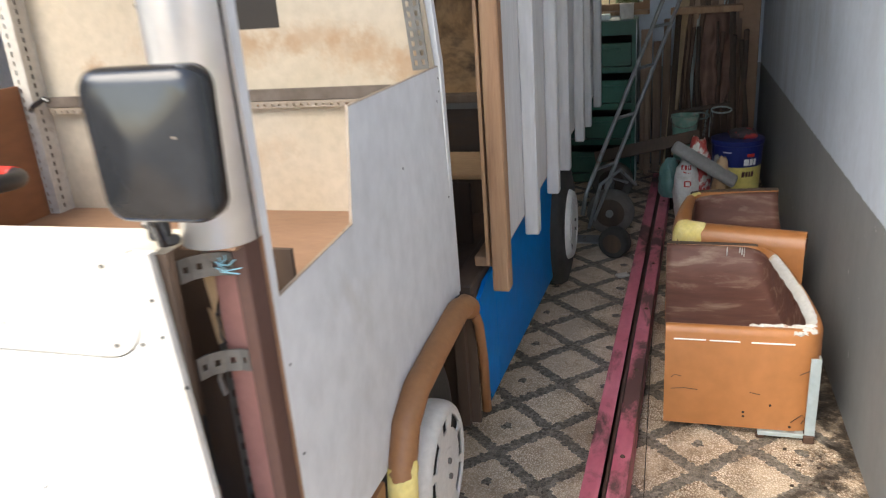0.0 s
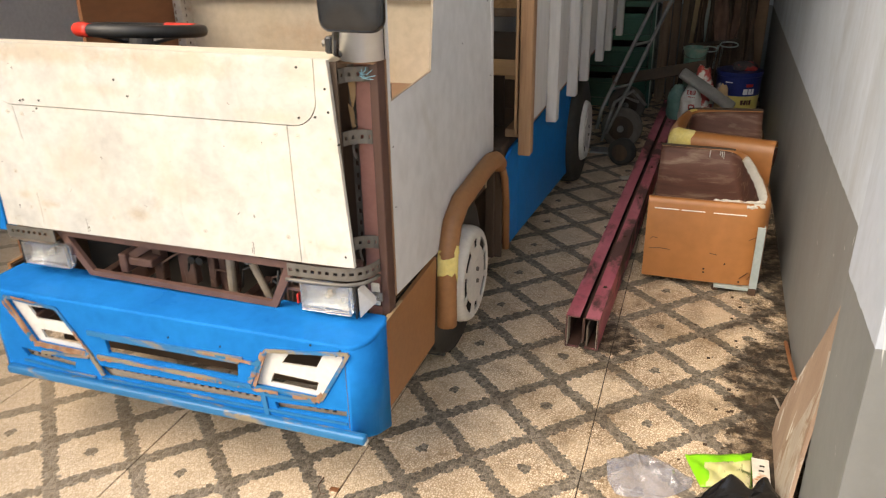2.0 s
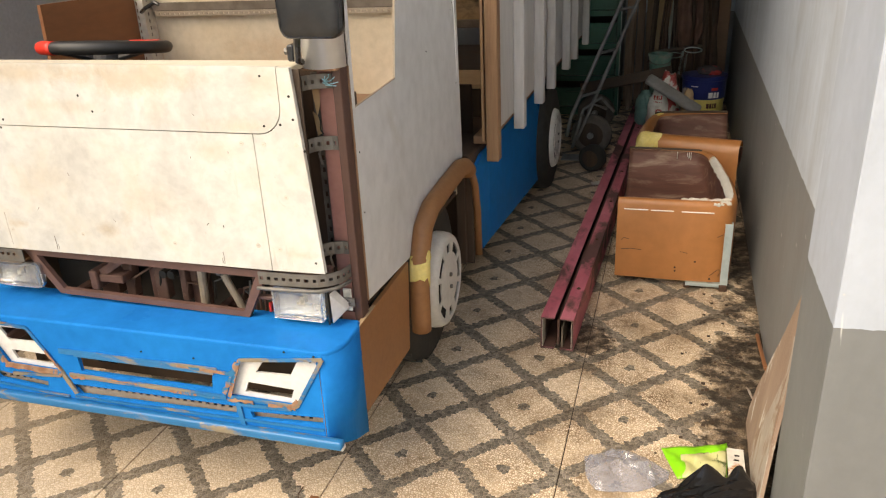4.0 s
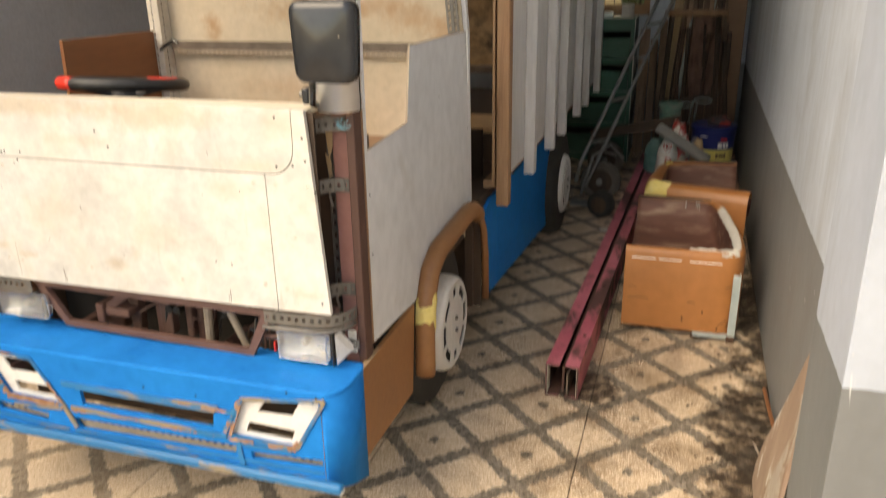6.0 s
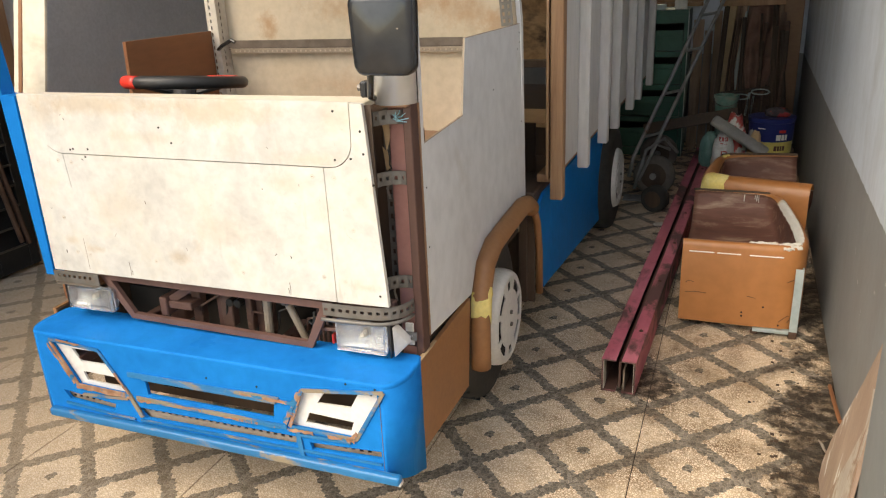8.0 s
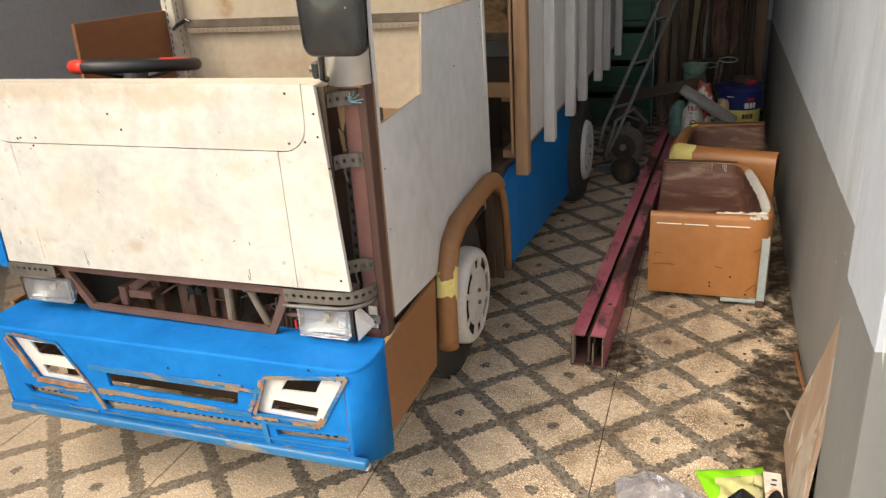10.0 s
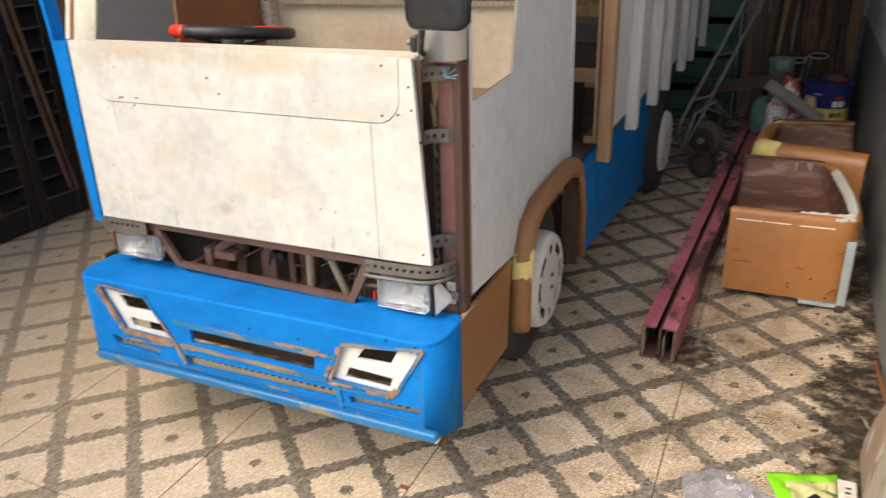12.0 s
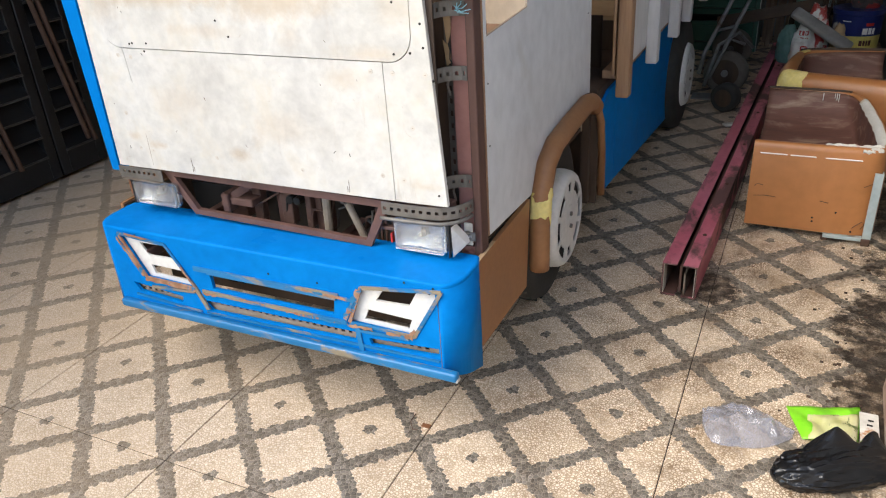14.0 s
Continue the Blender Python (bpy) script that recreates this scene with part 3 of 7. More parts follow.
def wall_right():
    own = bmesh.new()
    (xa, ya), (xb, yb) = WALL_A, WALL_B
    vs = [own.verts.new(c) for c in ((xa, ya, 0), (xb, yb, 0), (xb + 0.15, yb, 0), (xa + 0.15, ya, 0),
                                     (xa, ya, Z_CEIL), (xb, yb, Z_CEIL), (xb + 0.15, yb, Z_CEIL), (xa + 0.15, ya, Z_CEIL))]
    for f in ((0, 1, 2, 3), (4, 5, 6, 7), (0, 1, 5, 4), (1, 2, 6, 5), (2, 3, 7, 6), (3, 0, 4, 7)):
        own.faces.new([vs[i] for i in f])
    bmesh.ops.recalc_face_normals(own, faces=own.faces[:])
    return own


tagged(part("wall_east", wall_right(), M_WALL), "white wall with a grey painted dado", "wall", kind="structure")
tagged(part("pillar", box(0.525, 1.6, 0.578, 0.895, 0, Z_CEIL, 0.0012), M_PILLAR), "pale wall end with a grey painted base", "pillar", kind="structure")
tagged(part("wall_west", box(X_LEFT - 0.15, X_LEFT, 2.12, Y_BACK, 0, Z_CEIL, 0), M_WALL_GREY), "plain grey painted side wall", "wall", kind="structure")
tagged(part("wall_west_lintel", plate([(Y_FRONT, 2.3), (2.12, 2.3), (2.12, Z_CEIL), (1.15, Z_CEIL), (1.15, 2.62), (Y_FRONT, 2.62)], [], 0.15, facing_side(X_LEFT - 0.15)), M_WALL_GREY),
       "grey wall above the louvred gate", "wall", kind="structure")
WIN = (-2.2, -0.10, 1.10, 2.15)
tagged(part("wall_north", plate(rect(X_LEFT - 0.15, 0.8, 0, Z_CEIL), [rect(*WIN)], 0.15, facing_front(Y_BACK)), M_WALL),
       "pale rear wall with a grey dado and a grilled window", "wall", kind="structure")
tagged(part("ceiling", box(X_LEFT - 0.15, 1.0, 1.15, Y_BACK + 0.15, Z_CEIL, Z_CEIL + 0.1, 0), M_CEIL), "plain pale ceiling", "ceiling", kind="structure")
# unseen wall, added only to hold back sky light from the right
tagged(part("wall_yard", box(0.97, 1.12, -5.0, 0.577, 0, 3.2, 0), M_WALL_GREY), "plain grey unseen wall added to block sky light from the right", "wall", kind="structure")
tagged(part("ground", box(-30, 30, -40, 40, -0.30, -0.06, 0), M_CONCRETE), "grey concrete ground outside", "ground", kind="structure")


def rear_window():
    w = empty("window_1", (-0.94, Y_BACK + 0.05, WIN[2]), "brown wooden window with a scrolled iron grille", "window", kind="structure")
    x0, x1, z0, z1 = WIN
    y = Y_BACK
    part("window_frame", plate(rect(x0, x1, z0, z1), [rect(x0 + 0.05, -1.15, z0 + 0.05, z1 - 0.05), rect(-1.10, x1 - 0.05, z0 + 0.05, z1 - 0.05)], 0.06,
                               facing_front(y + 0.02)), M_POST_WOOD, w)
    part("window_sill", box(x0, x1, y - 0.04, y + 0.02, z0 - 0.03, z0, 0.004), M_POST_WOOD, w)
    for a, b in ((x0 + 0.05, -1.15), (-1.10, x1 - 0.05)):
        part("pane", box(a, b, y + 0.05, y + 0.054, z0 + 0.05, z1 - 0.05, 0), M_PANE, w).visible_shadow = False
        for z in (1.28, 1.56, 1.66, 1.94):
            part("grille_bar", tube([(a, y + 0.01, z), (b, y + 0.01, z)], 0.005, 6), M_GATE, w)
        k = a + 0.12
        while k < b:
            part("grille_bar", tube([(k, y + 0.01, z0 + 0.05), (k, y + 0.01, z1 - 0.05)], 0.005, 6), M_GATE, w)
            for zc in (1.34, 1.50, 1.74, 1.88):
                part("grille_scroll", tube([(k + 0.035 + 0.03 * math.cos(q * math.tau / 10), y + 0.01, zc + 0.03 * math.sin(q * math.tau / 10)) for q in range(9)], 0.004, 5),
                     M_GATE, w)
            k += 0.2
    return w


rear_window()
# the lit room behind the rear window
tagged(part("backroom_wall", box(-3.0, 1.0, 7.6, 7.7, 0, 3, 0), surface("ochre_wall", (0.38, 0.28, 0.13), (0.46, 0.36, 0.2), 2, 0.8)), "ochre wall of the room behind",
       "wall", kind="structure")
tagged(part("backroom_floor", box(-3.0, 1.0, 5.9, 7.6, -0.05, 0, 0), M_CONCRETE), "bare floor of the room behind", "floor", kind="structure")


def curtain(x0, x1, y, z0, z1, colour, label, waves):
    own = bmesh.new()
    n = waves * 8
    top, low = [], []
    for i in range(n + 1):
        x = x0 + (x1 - x0) * i / n
        d = 0.025 * math.sin(i * math.tau / 8) + 0.008 * math.sin(i * 1.7)
        top.append(own.verts.new((x, y + d, z1)))
        low.append(own.verts.new((x, y + 1.5 * d, z0)))
    for i in range(n):
        own.faces.new((low[i], low[i + 1], top[i + 1], top[i]))
    out = bmesh.ops.extrude_face_region(own, geom=own.faces[:])
    bmesh.ops.translate(own, vec=(0, 0.006, 0), verts=[g for g in out["geom"] if isinstance(g, bmesh.types.BMVert)])
    return alone("curtain", own, colour, label, "curtain", "hanging cloths", smooth=True)


M_PINK_CLOTH = surface("pink_cloth", (0.58, 0.07, 0.13), (0.66, 0.12, 0.2), 4, 0.9, 0, 0.2)
M_RED_CLOTH = surface("red_patterned_cloth", (0.34, 0.05, 0.03), (0.42, 0.09, 0.05), 6, 0.85, 0, 0.2, stain=(0.7, 0.55, 0.45), stain_scale=9, stain_from=0.56, stain_to=0.62)
M_GREEN_CLOTH = surface("olive_cloth", (0.10, 0.13, 0.04), (0.16, 0.19, 0.06), 6, 0.85, 0, 0.2)
curtain(-1.50, -1.22, 5.90, 1.2, 2.2, M_PINK_CLOTH, "pink cloth hanging behind the window grille", 3)
M_MAROON_CLOTH = surface("maroon_cloth", (0.10, 0.015, 0.02), (0.16, 0.03, 0.035), 5, 0.9, 0, 0.2)
curtain(-2.15, -1.50, 5.98, 0.01, 2.2, M_MAROON_CLOTH, "maroon cloth hanging behind the window grille", 6)
curtain(-1.22, -0.74, 6.0, 0.01, 2.2, M_MAROON_CLOTH, "maroon cloth hanging behind the window grille", 5)
curtain(-0.72, -0.22, 6.05, 1.55, 2.3, M_RED_CLOTH, "red patterned cloth hanging behind the window", 5)
curtain(-0.36, -0.16, 6.15, 0.01, 2.3, M_GREEN_CLOTH, "olive cloth hanging behind the window", 3)


def louvred_gate():
    g = empty("door_1", (X_LEFT, 0.4, 0), "black louvred iron gate with rusty bars", "gate", kind="structure")
    x = X_LEFT
    for y0, y1 in ((-1.88, -1.40), (-1.38, -0.78), (-0.76, -0.16), (-0.14, 0.46), (0.48, 1.08), (1.10, 1.73), (1.74, 2.03)):
        part("stile", box(x - 0.02, x + 0.03, y0, y0 + 0.055, 0.02, 2.28, 0.003), M_GATE, g)
        part("stile", box(x - 0.02, x + 0.03, y1 - 0.055, y1, 0.02, 2.28, 0.003), M_GATE, g)
        part("bottom_rail", box(x - 0.02, x + 0.03, y0 + 0.055, y1 - 0.055, 0.02, 0.16, 0.003), M_GATE, g)
        part("top_rail", box(x - 0.02, x + 0.03, y0 + 0.055, y1 - 0.055, 2.2, 2.28, 0.003), M_GATE, g)
        z = 0.19
        while z < 2.18:
            s = box(-0.004, 0.004, y0 + 0.055, y1 - 0.055, -0.05, 0.05, 0.001)
            turned(s, Matrix.Translation((x + 0.005, 0, z)) @ Matrix.Rotation(radians(-32), 4, "Y"))
            part("slat", s, M_GATE, g)
            part("slat_lip", tube([(x + 0.030, y0 + 0.05, z - 0.048), (x + 0.030, y1 - 0.05, z - 0.048)], 0.006, 6), M_GATE_BAR, g)
            z += 0.105
    part("backing", box(x - 0.10, x - 0.06, -1.88, 2.1, 0, 2.3, 0), M_GATE, g)
    for y, z in ((1.46, 0.16), (1.50, 0.14), (1.92, 0.17), (1.96, 0.15)):
        part("rusty_bar", tube([(x + 0.06, y, z), (x + 0.05, y - 0.13, 1.05), (x + 0.04, y - 0.2, 2.2)], 0.013, 8), M_TREE_RUST, g)
    return g


louvred_gate()
tagged(part("door_jamb", box(X_LEFT - 0.14, X_LEFT + 0.05, 2.035, 2.14, 0, 2.3, 0.004), M_POST_WOOD), "tan wooden jamb beside the louvred gate", "door jamb", kind="structure")

# ---- the half-built bus ----
bus = empty("minibus", (-1.03, 2.4, 0), "half-built wooden minibus with bare cream front and blue bumper", "bus")
XR, XL = -0.475, -1.655   # outer faces of the sides
Y_PART = 1.72


def front_boards():
    """Primed boards that close the front below the windscreen."""
    y, d = 0.704, 0.012
    face = facing_front(y)
    arc = [(-0.646 + 0.058 * math.sin(radians(q)), 1.038 - 0.062 * math.cos(radians(q))) for q in range(0, 91, 10)]
    gap = 0.0009
    left_arc = [(-1.436 - 0.062 * math.sin(radians(q)), 1.040 - 0.062 * math.cos(radians(q))) for q in range(0, 51, 10)]
    top = [(-0.648, 0.976 + gap)] + [(a - gap, b + gap) for a, b in arc] + [(-0.588, 1.122), (-1.5525, 1.130), (-1.5525, 1.020), left_arc[-1]] + [(a, b + gap) for a, b in left_arc[-2::-1]]
    part("upper_board", plate(top, [], d, face), M_FRONT_TOP, bus, "cream primed upper front board with rounded corners")
    low = [(-1.425, 0.643), (-0.6605 - 2 * gap, 0.644), (-0.6625 - 2 * gap, 0.9745), (-1.436 + gap, 0.9765), (-1.4305 + gap, 0.896), (-1.4275, 0.880)]
    part("lower_board", plate(low, [], d, face), M_FRONT, bus, "cream primed lower front board")
    far = [(-1.556, 0.643), (-1.425, 0.643), (-1.4275, 0.880), (-1.4305 - gap, 0.896), (-1.436 - gap, 0.9765)] + [(a, b - gap) for a, b in left_arc[1:-1]] + [left_arc[-1], (-1.5525, 1.020)]
    part("corner_board", plate(far, [], d, face), M_FRONT, bus, "cream primed corner board, its joint filled")
    side = [(-0.6605, 0.644), (-0.525, 0.646), (-0.556, 1.120), (-0.586, 1.121)] + [(a + gap, b - gap) for a, b in arc[::-1]] + [(-0.648, 0.9745), (-0.6625, 0.9745)]
    part("corner_board", plate(side, [], d, face), M_FRONT, bus, "cream primed corner board")
    part("faint_joint", plate([(-1.4262, 0.655), (-1.4250, 0.655), (-1.4256, 0.745), (-1.4266, 0.745)], [], 0.0006, facing_front(y - 0.0004)), M_RAIL_WARM, bus)
    for x, z in ((-1.396, 0.991), (-1.347, 0.992), (-1.360, 0.9715), (-0.632, 0.994), (-0.592, 0.998), (-0.627, 1.103), (-1.109, 1.054), (-1.078, 1.017), (-1.406, 0.989), (-0.541, 0.94), (-0.545, 0.672), (-0.564, 1.06), (-0.560, 1.01)):
        part("screw", lathe([(y - 0.0008, 0.0030), (y + 0.001, 0.0030)], (x, 0, z), "y", 8), M_SCREW, bus)
    for x, z in ((-0.695, 0.953), (-0.639, 0.952), (-0.69, 0.706), (-0.633, 0.700), (-1.457, 0.702), (-1.413, 0.698), (-1.456, 0.958), (-1.412, 0.955), (-0.560, 0.952), (-0.60, 0.83), (-1.19, 0.70), (-0.92, 0.695), (-1.48, 0.80)):
        f = part("filled_screw", lathe([(y - 0.0005, 0.0058), (y + 0.001, 0.0058)], (x, 0, z), "y", 10), M_GALV_CREAM, bus)
        part("screw_slot", box(x - 0.0022, x + 0.0022, y - 0.0009, y, z - 0.0005, z + 0.0005, 0), M_RAIL_WARM, f)
    for x, z, q in ((-1.283, 0.668, 0.042), (-0.789, 0.664, 0.036), (-1.278, 0.658, 0.018), (-0.794, 0.657, 0.018)):
        part("dirt_run", tube([(x, y - 0.0001, z + q / 2), (x + 0.0012, y - 0.0001, z), (x, y - 0.0001, z - q / 2 + 0.004)], 0.0008, 5), M_RAIL_DARK, bus)
    rnd = random.Random(21)
    for k in range(13):
        x, z = rnd.uniform(-1.52, -0.62), rnd.uniform(0.66, 1.10)
        if abs(z - 0.976) < 0.012:
            continue
        w, q = rnd.uniform(0.0008, 0.0018), rnd.uniform(0.003, 0.009)
        own = turned(box(-w / 2, w / 2, -0.0005, 0.001, -q / 2, q / 2, 0), Matrix.Translation((x, y, z)) @ Matrix.Rotation(rnd.uniform(-1.4, 1.4), 4, "Y"))
        part("scratch", own, M_TREE_RUST if k % 2 else M_SCREW, bus)
    part("board_backing", box(-1.55, -0.54, y + d + 0.001, y + d + 0.004, 0.65, 1.115, 0), M_DARK_WOOD, bus)
    part("dash_top", box(-1.555, -0.555, 0.7165, 0.80, 1.109, 1.1205, 0.002), M_CREAM, bus, "cream board on top of the front")
    part("blue_edge_strip", plate([(-1.590, 0.625), (-1.562, 0.625), (-1.5585, 1.125), (-1.600, 1.128), (-1.612, 1.29), (-1.627, 1.29), (-1.610, 1.12)], [], 0.04, facing_front(0.702)), M_BLUE, bus, "blue painted edge strip")
    # backing frame of steel behind the boards
    part("cross_bar", box(-1.56, -0.53, 0.744, 0.765, 0.618, 0.642, 0.003), M_STEEL_RED, bus)
    part("cross_bar", box(-1.56, -0.575, 0.722, 0.752, 0.96, 0.985, 0.003), M_CHASSIS, bus)
    # added black sheet: the deep bay's shade put into its colour
    part("engine_bay_board", box(-1.62, -0.56, 1.05, 1.06, 0.45, 0.659, 0), M_GATE, bus, "black sheet standing in for the shade deep in the engine bay")
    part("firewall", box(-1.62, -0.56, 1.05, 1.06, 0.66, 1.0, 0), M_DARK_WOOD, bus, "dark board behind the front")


front_boards()


def grille_frame():
    g = part("grille_frame", plate([(-1.424, 0.642), (-0.688, 0.630), (-0.757, 0.498), (-1.330, 0.511)],
                                   [[(-1.380, 0.619), (-0.724, 0.612), (-0.770, 0.514), (-1.316, 0.526)]], 0.014, facing_front(0.7225)), M_STEEL_RED, bus,
             "red oxide steel grille frame")
    # chassis seen through it
    part("chassis_beam", box(-1.28, -0.72, 0.86, 0.90, 0.57, 0.64, 0.004), M_CHASSIS, g)
    for x0, w in ((-1.20, 0.05), (-1.10, 0.06), (-1.02, 0.035), (-0.96, 0.035)):
        part("chassis_lug", box(x0, x0 + w * 0.6, 0.82, 0.85, 0.47, 0.585, 0.003), M_CHASSIS, g)
    part("bracket", box(-1.27, -1.17, 0.78, 0.84, 0.525, 0.548, 0.003), M_STEEL_RED, g)
    part("bracket", box(-1.27, -1.245, 0.77, 0.86, 0.505, 0.56, 0.003), M_STEEL_RED, g)
    part("pipe", tube([(-0.935, 0.80, 0.47), (-0.93, 0.80, 0.64)], 0.012, 10), M_RAIL_WARM, g)
    part("pipe", tube([(-0.82, 0.80, 0.47), (-0.89, 0.80, 0.63)], 0.010, 10), M_RAIL_WARM, g)
    part("bolt", lathe([(0.80, 0.012), (0.84, 0.012)], (-1.055, 0, 0.555), "y", 8), M_SCREW, g)
    part("bolt", lathe([(0.80, 0.012), (0.84, 0.012)], (-1.03, 0, 0.555), "y", 8), M_SCREW, g)
    part("cable", tube([(-0.86, 0.84, 0.48), (-0.82, 0.82, 0.52), (-0.78, 0.82, 0.49), (-0.74, 0.80, 0.53)], 0.004, 6), M_GRIP, g)
    for k in range(5):
        part("cable", tube([(-1.18 + 0.085 * k, 0.83, 0.48), (-1.16 + 0.085 * k, 0.815, 0.53 + 0.012 * (k % 2)), (-1.11 + 0.085 * k, 0.83, 0.56 - 0.02 * (k % 3)), (-1.09 + 0.085 * k, 0.84, 0.60)], 0.0035, 6), M_GRIP if k % 2 else M_CHASSIS, g)
    for x, z in ((-1.08, 0.595), (-1.0, 0.60), (-0.90, 0.61), (-0.85, 0.60), (-1.16, 0.61)):
        part("bolt", lathe([(0.845, 0.009), (0.862, 0.007)], (x, 0, z), "y", 6), M_GALV, g)
    part("cable", tube([(-0.80, 0.80, 0.48), (-0.79, 0.80, 0.56)], 0.003, 6), M_GALV, g)
    part("bracket", turned(box(-0.055, 0.055, -0.004, 0.004, -0.012, 0.012, 0.002), Matrix.Translation((-1.215, 0.79, 0.565)) @ Matrix.Rotation(radians(-32), 4, "Y")), M_STEEL_RED, g)
    for x in (-1.195, -1.13, -1.0, -0.965):
        part("chassis_web", box(x, x + 0.022, 0.84, 0.85, 0.455, 0.57, 0.002), M_STEEL_RED, g)
    part("chassis_flange", box(-1.29, -0.73, 0.845, 0.905, 0.572, 0.580, 0.002), M_STEEL_RED, g)
    for x in (-0.775, -0.762, -0.748):
        part("cable", tube([(x, 0.79, 0.47), (x + 0.004, 0.785, 0.52), (x - 0.004, 0.80, 0.57)], 0.003, 6), M_CHASSIS, g)
    part("stud_bolt", lathe([(0.775, 0.006), (0.81, 0.006)], (-0.865, 0, 0.585), "y", 8), M_GALV, g)
    part("nut", lathe([(0.783, 0.011), (0.793, 0.011)], (-0.865, 0, 0.585), "y", 6), M_GALV, g)
    part("slotted_upright", plate(rect(-1.30, -1.26, 0.50, 0.64), [rect(-1.288, -1.272, z, z + 0.012) for z in (0.515, 0.545, 0.575, 0.605)], 0.003, facing_front(0.93)), M_GALV, g)
    part("red_plug", box(-0.712, -0.705, 0.745, 0.76, 0.505, 0.532, 0.002), M_RED, g, "small red plug")
    part("lamp_bracket", box(-0.735, -0.665, 0.735, 0.75, 0.545, 0.555, 0.002), M_STEEL_RED, g)
    # another black sheet, in place of the shade below the chassis
    part("apron_shadow_board", box(-1.6, -0.5, 1.0, 1.02, 0.26, 0.47, 0), M_GATE, bus, "black sheet standing in for the shade under the chassis")


grille_frame()


def headlamp(x0, x1, z0, z1, y, outer):
    h = part("headlight", plate(rounded(x0, x1, z0, z1, 0.014), [rounded(x0 + 0.004, x1 - 0.004, z0 + 0.004, z1 - 0.004, 0.011)], 0.009, facing_front(y)), M_REFLECTOR, bus,
             "rectangular clear headlight")
    own = bmesh.new()
    steps, ring = 6, []
    for i in range(9):
        for j in range(steps + 1):
            a = x0 + 0.004 + (x1 - x0 - 0.008) * i / 8
            b = z0 + 0.004 + (z1 - z0 - 0.008) * j / steps
            u, v = (i / 4 - 1), (j / 3 - 1)
            ring.append(own.verts.new((a, y + 0.026 - 0.018 * (u * u + v * v) / 2, b)))
    for i in range(8):
        for j in range(steps):
            q = i * (steps + 1) + j
            own.faces.new((ring[q], ring[q + steps + 1], ring[q + steps + 2], ring[q + 1]))
    part("reflector", own, M_REFLECTOR, h, smooth=True)
    lens = bmesh.new()
    cols = 48
    front = [[lens.verts.new((x0 + 0.004 + (x1 - x0 - 0.008) * i / cols, y - 0.012 + 0.0003 * math.cos(i * math.tau / 4) + (0.004 if i in (0, cols) else 0), z)) for i in range(cols + 1)]
             for z in (z0 + 0.004, z0 + 0.010, z1 - 0.010, z1 - 0.004)]
    for a, b in zip(front, front[1:]):
        for i in range(cols):
            lens.faces.new((a[i], a[i + 1], b[i + 1], b[i]))
    out = bmesh.ops.extrude_face_region(lens, geom=lens.faces[:])
    for v in out["geom"]:
        if isinstance(v, bmesh.types.BMVert):
            v.co.y = y - 0.006
    bmesh.ops.recalc_face_normals(lens, faces=lens.faces[:])
    part("lens", lens, M_LENS, h).visible_shadow = False
    part("bulb", lathe([(y + 0.006, 0.006), (y + 0.022, 0.010)], ((x0 + x1) / 2, 0, (z0 + z1) / 2), "y", 10), M_FOAM, h)
    part("back_shell", box(x0 + 0.03, x1 - 0.03, y + 0.027, y + 0.045, z0 + 0.015, z1 - 0.015, 0.008), M_BLACK_PLASTIC, h)
    part("gasket", box(outer - 0.0025, outer + 0.0025, y - 0.004, y + 0.009, z0 - 0.006, z1 + 0.006, 0.002), M_BLACK_PLASTIC, h)
    return h


headlamp(-0.678, -0.538, 0.514, 0.598, 0.712, -0.531)
headlamp(-1.530, -1.368, 0.528, 0.600, 0.712, -1.538)


def indicator():
    own = bmesh.new()
    pts = [(-0.524, 0.712, 0.590), (-0.522, 0.712, 0.512), (-0.503, 0.752, 0.532)]
    back = [(-0.522, 0.738, 0.590), (-0.520, 0.738, 0.512), (-0.499, 0.776, 0.532)]
    vs = [own.verts.new(p) for p in pts + back]
    for f in ((0, 1, 2), (3, 5, 4), (0, 3, 4, 1), (1, 4, 5, 2), (2, 5, 3, 0)):
        own.faces.new([vs[i] for i in f])
    bmesh.ops.recalc_face_normals(own, faces=own.faces[:])
    i = part("indicator", own, M_WHEEL_WHITE, bus, "clear triangular indicator lamp")
    part("indicator_back", box(-0.520, -0.498, 0.776, 0.782, 0.515, 0.575, 0.002), M_FOAM, i)
    part("tab", plate(rect(-0.515, -0.486, 0.534, 0.556), [rect(-0.504, -0.496, 0.541, 0.549)], 0.003, facing_front(0.766)), M_GALV, i)


indicator()


